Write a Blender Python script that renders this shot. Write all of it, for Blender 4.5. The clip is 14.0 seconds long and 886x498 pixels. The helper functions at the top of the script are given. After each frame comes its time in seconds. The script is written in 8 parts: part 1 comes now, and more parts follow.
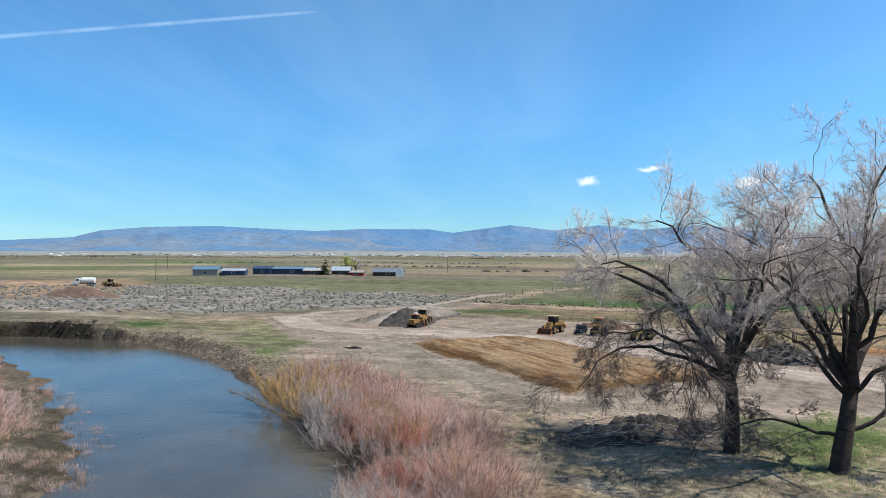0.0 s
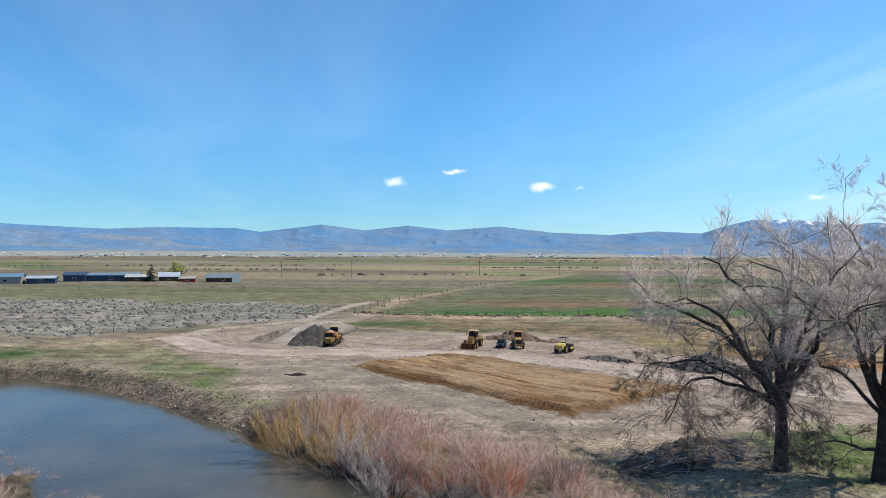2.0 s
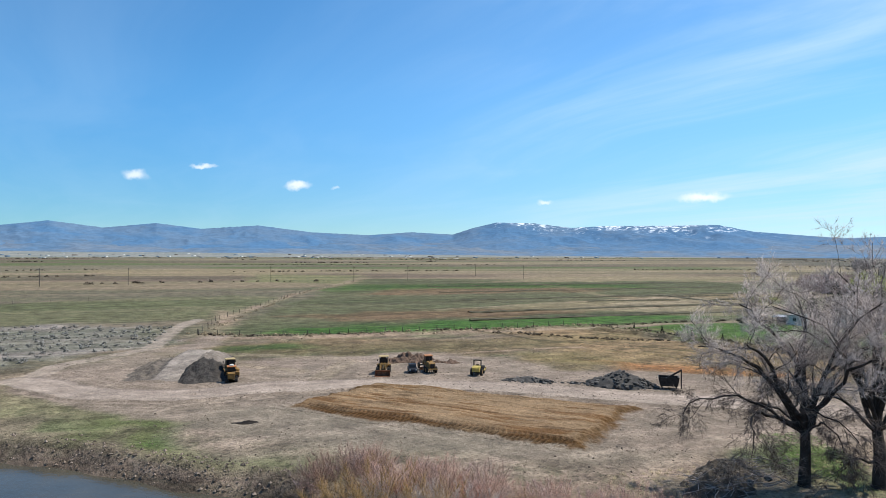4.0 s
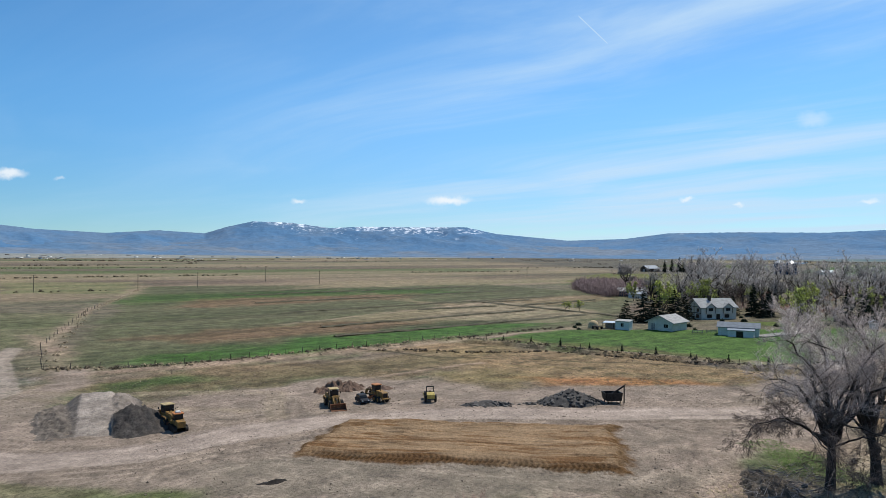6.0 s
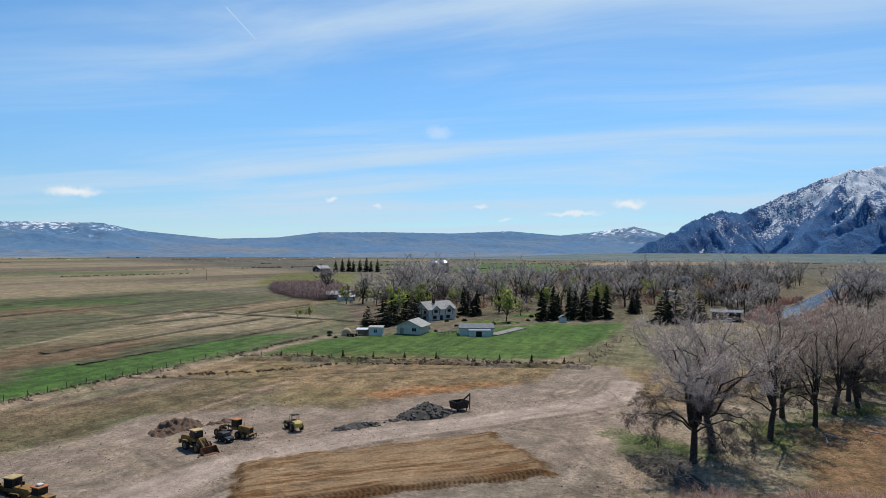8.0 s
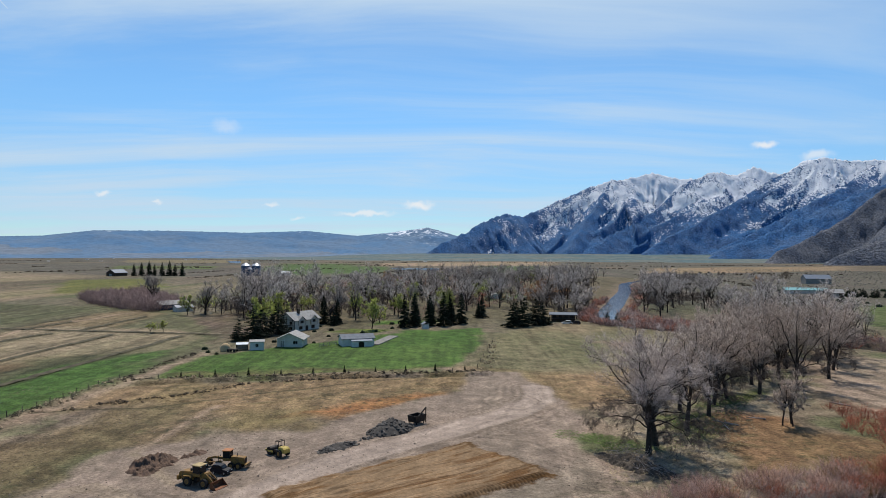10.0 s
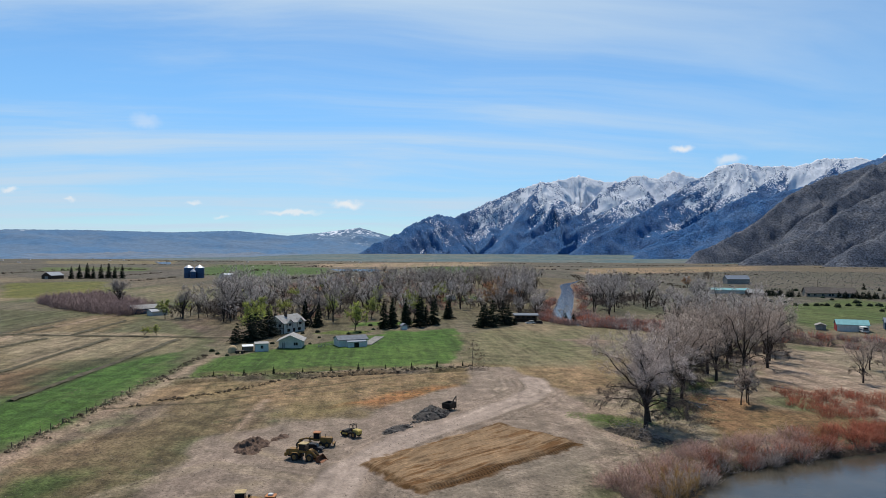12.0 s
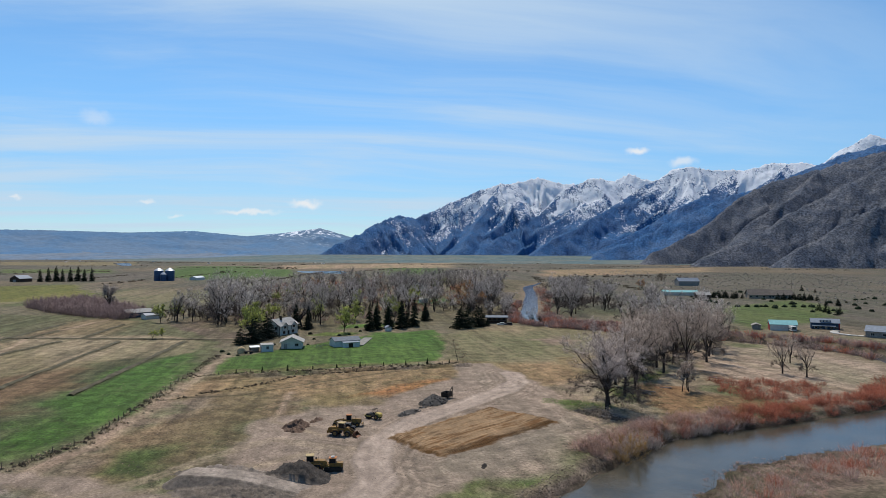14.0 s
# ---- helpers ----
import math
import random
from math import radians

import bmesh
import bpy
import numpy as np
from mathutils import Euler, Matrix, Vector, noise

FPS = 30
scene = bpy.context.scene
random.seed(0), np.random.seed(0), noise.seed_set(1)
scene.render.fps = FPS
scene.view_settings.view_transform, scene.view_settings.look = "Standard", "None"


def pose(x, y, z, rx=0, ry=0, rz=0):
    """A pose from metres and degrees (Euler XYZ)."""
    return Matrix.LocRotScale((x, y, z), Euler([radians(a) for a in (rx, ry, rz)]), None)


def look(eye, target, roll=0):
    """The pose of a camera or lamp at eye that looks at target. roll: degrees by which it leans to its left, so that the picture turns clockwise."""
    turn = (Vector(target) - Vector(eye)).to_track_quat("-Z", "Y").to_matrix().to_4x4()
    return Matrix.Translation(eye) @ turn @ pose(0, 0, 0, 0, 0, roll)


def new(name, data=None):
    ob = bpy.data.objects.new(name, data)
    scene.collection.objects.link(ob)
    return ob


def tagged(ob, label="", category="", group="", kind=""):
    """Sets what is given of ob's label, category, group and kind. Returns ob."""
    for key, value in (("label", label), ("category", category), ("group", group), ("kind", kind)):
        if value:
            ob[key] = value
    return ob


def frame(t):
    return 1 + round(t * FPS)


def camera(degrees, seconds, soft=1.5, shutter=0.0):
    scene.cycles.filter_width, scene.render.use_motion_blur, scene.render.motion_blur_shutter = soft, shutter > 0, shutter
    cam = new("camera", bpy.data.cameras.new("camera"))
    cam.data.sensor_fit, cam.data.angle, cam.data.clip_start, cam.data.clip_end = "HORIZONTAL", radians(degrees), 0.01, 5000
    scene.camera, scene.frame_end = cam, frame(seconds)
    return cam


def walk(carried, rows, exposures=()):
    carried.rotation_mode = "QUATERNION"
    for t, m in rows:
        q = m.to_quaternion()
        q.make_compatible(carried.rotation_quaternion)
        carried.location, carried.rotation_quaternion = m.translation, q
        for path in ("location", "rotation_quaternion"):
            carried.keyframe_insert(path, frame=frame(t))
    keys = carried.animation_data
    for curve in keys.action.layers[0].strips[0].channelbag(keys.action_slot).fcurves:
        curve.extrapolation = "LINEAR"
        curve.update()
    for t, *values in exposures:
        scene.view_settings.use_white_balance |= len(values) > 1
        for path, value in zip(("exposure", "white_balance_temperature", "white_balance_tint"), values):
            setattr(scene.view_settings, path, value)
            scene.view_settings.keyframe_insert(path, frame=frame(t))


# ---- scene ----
cam = camera(65.5, 14.0, 0.5)
METRES, EYE, TILT, LEAN, TURN = 213.3, 13.25, -0.26, -0.65, 0.0
ROWS = [
    (0.0, 0.0, 0.0, 0.0, 0.0, 0.58, 0.48),
    (0.5, -0.0195, 0.0011, 0.0026, -3.8, 0.52, 0.49),
    (1.0, -0.0399, 0.0044, 0.0058, -7.79, 0.47, 0.48),
    (1.5, -0.0617, 0.0104, 0.0097, -11.91, 0.43, 0.49),
    (2.0, -0.0871, 0.0187, 0.0138, -15.87, 0.38, 0.54),
    (2.5, -0.115, 0.029, 0.0189, -20.41, 0.33, 0.56),
    (3.0, -0.1408, 0.0404, 0.024, -25.16, 0.28, 0.59),
    (5.5, -0.2722, 0.1546, 0.0517, -51.69, -0.03, 0.27),
    (6.0, -0.2962, 0.1865, 0.0567, -56.22, -0.06, 0.27),
    (6.5, -0.318, 0.2214, 0.0607, -62.56, -0.13, 0.2),
    (7.0, -0.3352, 0.2578, 0.0648, -69.95, -0.17, 0.13),
    (7.5, -0.349, 0.2967, 0.0699, -77.42, -0.25, 0.1),
    (8.0, -0.358, 0.3357, 0.0758, -84.88, -0.34, 0.09),
    (8.5, -0.3622, 0.3773, 0.0815, -89.99, -0.37, 0.04),
    (9.0, -0.3671, 0.4123, 0.0873, -94.49, -0.38, -0.01),
    (11.5, -0.4509, 0.5757, 0.1098, -107.59, -0.4, -0.18),
    (12.0, -0.478, 0.6058, 0.1137, -107.91, -0.4, -0.18),
    (12.5, -0.5097, 0.6337, 0.1184, -108.67, -0.38, -0.2),
    (13.0, -0.5417, 0.6577, 0.1242, -109.47, -0.38, -0.21),
    (13.5, -0.5759, 0.6808, 0.1299, -110.5, -0.39, -0.23),
    (14.0, -0.6101, 0.7022, 0.1359, -111.28, -0.38, -0.26),
]
walk(cam, [(t, pose(0, 0, EYE, TILT, LEAN, TURN) @ pose(METRES * x, METRES * y, METRES * z, 90 + pitch, roll, yaw)) for t, x, y, z, yaw, pitch, roll in ROWS],
     [(0.0, 0.34, 6200.0, 7.0), (1.5, 0.28, 6200.0, 7.0), (3.0, 0.22, 6200.0, 7.0), (5.5, -0.04, 6200.0, 7.5), (7.0, -0.17, 6300.0, 8.5), (8.0, -0.2, 6400.0, 9.5), (11.0, -0.22, 6500.0, 10.0), (14.0, -0.22, 6500.0, 10.0)])


# ---- small tools ----
SUN_AZ, SUN_EL = 98.0, 57.0
rng = np.random.default_rng(7)


def smooth(a, b, v):
    u = np.clip((v - a) / (b - a), 0, 1)
    return u * u * (3 - 2 * u)


def vnoise(x, y, seed=0):
    """Value noise on arrays, 0 to 1."""
    xi, yi = np.floor(x).astype(np.int64), np.floor(y).astype(np.int64)
    u, v = x - xi, y - yi
    u, v = u * u * (3 - 2 * u), v * v * (3 - 2 * v)

    def h(a, b):
        n = (a * 374761393 + b * 668265263 + seed * 2246822519) & 0xFFFFFFFF
        n = ((n ^ (n >> 13)) * 1274126177) & 0xFFFFFFFF
        return ((n ^ (n >> 16)) & 0xFFFF) / 65535.0
    return (h(xi, yi) * (1 - u) + h(xi + 1, yi) * u) * (1 - v) + (h(xi, yi + 1) * (1 - u) + h(xi + 1, yi + 1) * u) * v


def fbm(x, y, seed=0, octaves=4, gain=0.5):
    total, amp, norm = 0, 1.0, 0
    for k in range(octaves):
        total = total + amp * vnoise(x * 2 ** k + 17.3 * k, y * 2 ** k - 9.1 * k, seed + k)
        norm += amp
        amp *= gain
    return total / norm


def poly_distance(x, y, pts, closed=True):
    """Distance to a polygon's edge, negative inside it."""
    pts = np.array(pts, float)
    n = len(pts)
    best = np.full(x.shape, 1e18)
    inside = np.zeros(x.shape, bool)
    for k in range(n if closed else n - 1):
        ax, ay = pts[k][:2]
        bx, by = pts[(k + 1) % n][:2]
        dx, dy = bx - ax, by - ay
        u = np.clip(((x - ax) * dx + (y - ay) * dy) / (dx * dx + dy * dy + 1e-9), 0, 1)
        best = np.minimum(best, (x - ax - u * dx) ** 2 + (y - ay - u * dy) ** 2)
        if closed and ay != by:
            inside ^= ((ay > y) != (by > y)) & (x < (bx - ax) * (y - ay) / (by - ay) + ax)
    d = np.sqrt(best)
    return np.where(inside, -d, d) if closed else d


def spline(pts, per=8):
    """Catmull-Rom through the points."""
    p = np.array(pts, float)
    p = np.vstack([2 * p[0] - p[1], p, 2 * p[-1] - p[-2]])
    out = []
    for k in range(1, len(p) - 2):
        for s in np.arange(per) / per:
            a, b, c, d = p[k - 1], p[k], p[k + 1], p[k + 2]
            out.append(0.5 * (2 * b + (c - a) * s + (2 * a - 5 * b + 4 * c - d) * s * s + (3 * b - a - 3 * c + d) * s ** 3))
    out.append(p[-2])
    return np.array(out)


def mesh_from(name, verts, faces, material=None, soft=True):
    me = bpy.data.meshes.new(name)
    if isinstance(faces, np.ndarray):
        verts = np.asarray(verts, np.float32)
        k = faces.shape[1]
        me.vertices.add(len(verts))
        me.vertices.foreach_set("co", verts.ravel())
        me.loops.add(faces.size)
        me.loops.foreach_set("vertex_index", faces.astype(np.int32).ravel())
        me.polygons.add(len(faces))
        me.polygons.foreach_set("loop_start", np.arange(0, faces.size, k, dtype=np.int32))
        me.update(calc_edges=True)
    else:
        me.from_pydata([tuple(v) for v in verts], [], faces)
    me.polygons.foreach_set("use_smooth", [soft] * len(me.polygons))
    if material:
        me.materials.append(material)
    return me


def grid_faces(nx, ny):
    i = np.arange(nx - 1)[None, :] + (np.arange(ny - 1) * nx)[:, None]
    i = i.ravel()
    return np.stack([i, i + 1, i + 1 + nx, i + nx], 1)


# ---- sky and sun ----
def unit(az, el):
    a, e = radians(az), radians(el)
    return Vector((math.sin(a) * math.cos(e), math.cos(a) * math.cos(e), math.sin(e)))


class Nodes:
    """Short calls for node trees."""

    def __init__(self, tree):
        self.tree = tree
        tree.nodes.clear()

    def add(self, kind, inputs=(), **props):
        n = self.tree.nodes.new(kind)
        if "operation" in props:
            n.operation = props["operation"]
        if "use_clamp" in props:
            n.use_clamp = props["use_clamp"]
        if "interpolation_type" in props:
            n.interpolation_type = props["interpolation_type"]
        if "data_type" in props:
            n.data_type, n.blend_type = props["data_type"], props["blend_type"]
        if "vector_type" in props:
            n.vector_type = props["vector_type"]
        if "attribute_name" in props:
            n.attribute_name = props["attribute_name"]
        for key, value in dict(inputs).items():
            if isinstance(value, bpy.types.NodeSocket):
                self.tree.links.new(value, n.inputs[key])
            else:
                n.inputs[key].default_value = value
        return n

    def math(self, op, a, b=0.0, clamp=False):
        return self.add("ShaderNodeMath", {0: a, 1: b}, operation=op, use_clamp=clamp).outputs[0]

    def vec(self, op, a, b=(0, 0, 0)):
        n = self.add("ShaderNodeVectorMath", {0: a, 1: b}, operation=op)
        return n.outputs["Value"] if op in ("DOT_PRODUCT", "LENGTH") else n.outputs["Vector"]

    def ramp(self, v, lo, hi, a=0.0, b=1.0):
        return self.add("ShaderNodeMapRange", {0: v, 1: lo, 2: hi, 3: a, 4: b}, interpolation_type="SMOOTHSTEP").outputs[0]

    def noise(self, vector, scale, detail=3.0, rough=0.55):
        return self.add("ShaderNodeTexNoise", {"Vector": vector, "Scale": scale, "Detail": detail, "Roughness": rough}).outputs[0]

    def mix(self, f, a, b, how="MIX"):
        n = self.add("ShaderNodeMix", {}, data_type="RGBA", blend_type=how)
        for key, value in ((0, f), (6, a), (7, b)):
            if isinstance(value, bpy.types.NodeSocket):
                self.tree.links.new(value, n.inputs[key])
            else:
                n.inputs[key].default_value = value if key == 0 or len(value) == 4 else (*value, 1)
        return n.outputs[2]


def build_world():
    world = bpy.data.worlds.new("spring_sky")
    world.use_nodes = True
    scene.world = world
    n = Nodes(world.node_tree)
    air = n.add("ShaderNodeTexSky")
    air.sky_type, air.sun_disc, air.sun_elevation, air.sun_rotation = "NISHITA", False, radians(SUN_EL), radians(SUN_AZ)
    air.altitude, air.air_density, air.dust_density, air.ozone_density = 1400.0, 1.0, 0.0, 3.0
    sky = n.mix(1.0, air.outputs[0], SKY_TINT, "MULTIPLY")
    d = n.add("ShaderNodeTexCoord").outputs["Generated"]
    sep = n.add("ShaderNodeSeparateXYZ", {0: d})
    up = n.math("ADD", n.math("MAXIMUM", sep.outputs[2], 0.0), 0.07)
    flat = n.add("ShaderNodeCombineXYZ", {0: n.math("DIVIDE", sep.outputs[0], up), 1: n.math("DIVIDE", sep.outputs[1], up), 2: 0.0}).outputs[0]
    wobble = n.add("ShaderNodeTexNoise", {"Vector": flat, "Scale": 0.3, "Detail": 2.0}).outputs[1]
    # high thin cloud drawn out in long streaks
    streak = n.add("ShaderNodeMapping", {0: flat, "Rotation": (0, 0, radians(CIRRUS_TURN)), "Scale": (2.6, 15.0, 1)}, vector_type="TEXTURE").outputs[0]
    drift = n.add("ShaderNodeVectorMath", {0: wobble, "Scale": 0.55}, operation="SCALE").outputs["Vector"]
    thin = n.noise(n.vec("ADD", streak, drift), 3.0, 7.0, 0.58)
    veil = n.ramp(thin, 0.33, 0.75)
    toward = n.vec("DOT_PRODUCT", d, tuple(unit(92, 8)))
    veil = n.math("MULTIPLY", veil, n.ramp(toward, 0.5, 0.98, 0.12, 0.85))
    veil = n.math("ADD", veil, n.math("MULTIPLY", n.ramp(toward, 0.2, 1.0, 0.0, 0.12), n.ramp(sep.outputs[2], 0.0, 0.3, 1.0, 0.55)))
    total = veil
    # two vapour trails
    for (a, b, width, strength) in ((unit(-36, 13.9), unit(-9, 19.2), 0.0045, 0.34), (unit(67.1, 18.91), unit(69.81, 16.37), 0.0022, 0.8)):
        normal, mid = a.cross(b).normalized(), (a + b).normalized()
        off = n.math("ABSOLUTE", n.vec("DOT_PRODUCT", d, tuple(normal)))
        reach = math.cos(a.angle(b) / 2)
        on = n.math("MULTIPLY", n.ramp(off, 0.0, width, 1.0, 0.0), n.ramp(n.vec("DOT_PRODUCT", d, tuple(mid)), reach - 0.1 * (1 - reach), reach + 0.45 * (1 - reach)))
        on = n.math("MULTIPLY", on, n.ramp(n.noise(d, 18.0, 3.0), 0.25, 0.6, 0.45, 1.0))
        total = n.math("MAXIMUM", total, n.math("MULTIPLY", on, strength))
    # small fair-weather clouds low over the mountains
    ruffled = n.vec("ADD", d, n.vec("SCALE", n.vec("SUBTRACT", n.add("ShaderNodeTexNoise", {"Vector": d, "Scale": 60.0, "Detail": 4.0}).outputs[1], (0.5, 0.5, 0.5))))
    ruffled.node.inputs[1].links[0].from_node.inputs["Scale"].default_value = 0.016
    puff = 0.0
    for az, el, w, h, strength in CLOUDS:
        local = n.add("ShaderNodeMapping", {0: ruffled, "Location": tuple(unit(az, el)), "Rotation": (0, 0, radians(-az)), "Scale": (radians(w), 1, radians(h))}, vector_type="TEXTURE").outputs[0]
        r = n.vec("LENGTH", n.vec("MULTIPLY", local, (1, 0, 1)))
        near = n.ramp(n.vec("DOT_PRODUCT", d, tuple(unit(az, el))), 0.9, 0.95)
        puff = n.math("MAXIMUM", puff, n.math("MULTIPLY", n.math("MULTIPLY", n.ramp(r, 0.2, 1.15, 1.0, 0.0), near), strength))
    low = n.ramp(sep.outputs[2], 0.0, 0.24, 0.0, 1.0)
    deep = n.ramp(n.vec("DOT_PRODUCT", d, tuple(unit(105, 10))), -0.3, 0.85)
    sky = n.mix(1.0, sky, n.mix(deep, (0.66, 0.82, 0.86, 1), (1.0, 1.01, 1.0, 1)), "MULTIPLY")
    sky = n.mix(1.0, sky, n.mix(low, (0.86, 0.72, 0.73, 1), (1, 1, 1, 1)), "MULTIPLY")
    colour = n.mix(puff, n.mix(total, sky, CLOUD_WHITE), PUFF_WHITE)
    bg = n.add("ShaderNodeBackground", {0: colour, 1: SKY})
    n.add("ShaderNodeOutputWorld", {0: bg.outputs[0]})


SKY, CIRRUS_TURN, CLOUD_WHITE, PUFF_WHITE = 0.13, -8.0, (4.9, 6.2, 7.5), (7.6, 7.7, 7.8)
SKY_TINT = (0.7, 1.05, 1.2)
CLOUDS = [(11.8, 5.75, 1.0, 0.42, 0.75), (16.7, 6.75, 1.1, 0.22, 0.75), (24.0, 5.4, 1.15, 0.36, 0.85), (27.0, 5.3, 0.4, 0.18, 0.35), (44.4, 4.15, 0.7, 0.22, 0.65),
          (56.6, 4.35, 2.0, 0.42, 0.9), (75.7, 4.4, 0.7, 0.22, 0.7), (79.4, 3.85, 0.5, 0.18, 0.6), (88.0, 3.9, 0.7, 0.2, 0.6), (90.0, 2.7, 0.7, 0.2, 0.5),
          (95.5, 3.2, 2.6, 0.28, 0.7), (100.0, 3.9, 1.5, 0.42, 0.85), (127.0, 8.2, 1.1, 0.32, 0.85), (84.5, 9.8, 1.3, 0.65, 0.3), (130.5, 7.2, 1.2, 0.5, 0.6)]
build_world()
sun = new("sun", bpy.data.lights.new("sun", "SUN"))
sun.data.energy, sun.data.angle, sun.data.color = 4.9, radians(0.5), (1.0, 0.93, 0.83)
sun.matrix_world = look(tuple(unit(SUN_AZ, SUN_EL) * 500), (0, 0, 0))


# ---- materials ----
def material(name, colour, rough=0.8, metal=0.0, vary=0.25, scale=3.0, bump=0.0, bump_scale=20.0, attribute="", per_object=0.0, second=None, spec=0.2, coat=0.0, island=0.0):
    """Colour with variation at two scales, gloss and fine relief; attribute: colours that the mesh carries."""
    m = bpy.data.materials.new(name)
    m.use_nodes = True
    n = Nodes(m.node_tree)
    where = n.add("ShaderNodeTexCoord").outputs["Object"]
    if attribute:
        where = n.add("ShaderNodeNewGeometry").outputs["Position"]
    base = n.add("ShaderNodeAttribute", attribute_name=attribute).outputs["Color"] if attribute else None
    big, fine = n.noise(where, scale, 4.0), n.noise(where, scale * 9.0, 3.0)
    if second:
        base = n.mix(n.ramp(big, 0.4, 0.62), (*colour, 1), (*second, 1))
    elif base is None:
        base = n.add("ShaderNodeRGB").outputs[0]
        base.default_value = (*colour, 1)
    light = n.math("ADD", n.ramp(big, 0.25, 0.75, 1 - vary, 1 + vary), n.ramp(fine, 0.25, 0.75, -vary * 0.6, vary * 0.6))
    if per_object:
        light = n.math("MULTIPLY", light, n.ramp(n.add("ShaderNodeObjectInfo").outputs["Random"], 0, 1, 1 - per_object, 1 + per_object))
    if island:
        light = n.math("MULTIPLY", light, n.ramp(n.add("ShaderNodeNewGeometry").outputs["Random Per Island"], 0, 1, 1 - island, 1 + island))
    grey = n.add("ShaderNodeCombineXYZ", {0: light, 1: light, 2: light}).outputs[0]
    tint = n.mix(1.0, base, grey, "MULTIPLY")
    bsdf = n.add("ShaderNodeBsdfPrincipled", {"Base Color": tint, "Metallic": metal, "Specular IOR Level": spec, "Coat Weight": coat})
    n.tree.links.new(n.ramp(fine, 0.2, 0.8, max(rough - 0.12, 0.02), min(rough + 0.12, 1.0)), bsdf.inputs["Roughness"])
    if bump:
        tex = n.noise(where, bump_scale, 5.0, 0.6)
        b = n.add("ShaderNodeBump", {"Strength": 1.0, "Distance": bump, "Height": tex})
        n.tree.links.new(b.outputs[0], bsdf.inputs["Normal"])
    n.add("ShaderNodeOutputMaterial", {0: bsdf.outputs[0]})
    return m


# ---- the river's course: x, y and half width ----
RIVER = spline([(700, -318, 1.0), (645, -280, 2.0), (585, -236, 5.0), (458, -171, 5.3), (337, -104, 5.5), (226, -47, 5.5), (180, -66, 6.5), (125, -97, 8), (80, -116, 9), (42, -108, 10), (14, -78, 11),
                (-8, -40, 11), (-13.5, 0, 11), (-14.5, 30, 10.5), (-16.5, 47, 10), (-24.5, 64, 9.5), (-35, 80, 10.5), (-49, 98, 11), (-64, 109, 9), (-85, 113, 9), (-120, 108, 10), (-200, 110, 10), (-420, 60, 10)], 8)
WATER = -1.75


def river_distance(x, y):
    """Metres beyond the water's edge (negative in the water) and the side of the stream (1 east, -1 west)."""
    best, side = np.full(x.shape, 1e9), np.zeros(x.shape)
    near = np.ones(x.shape, bool)
    for a, b in zip(RIVER[:-1], RIVER[1:]):
        dx, dy = b[0] - a[0], b[1] - a[1]
        u = np.clip(((x - a[0]) * dx + (y - a[1]) * dy) / (dx * dx + dy * dy), 0, 1)
        ox, oy = x - a[0] - u * dx, y - a[1] - u * dy
        d = np.hypot(ox, oy) - (a[2] + u * (b[2] - a[2]))
        nearer = d < best
        best = np.where(nearer, d, best)
        side = np.where(nearer, np.sign(dy * ox - dx * oy), side)
    return best, side


ROAD = [(-31, 141), (-24, 124), (-14, 116.5), (-3, 114.5), (8, 110.5), (25, 96), (38, 77.5), (50, 60), (62, 49), (76, 45)]
PAD = [(-4.6, 101.0), (12.4, 107.6), (31.6, 73.8), (11.6, 64.4)]


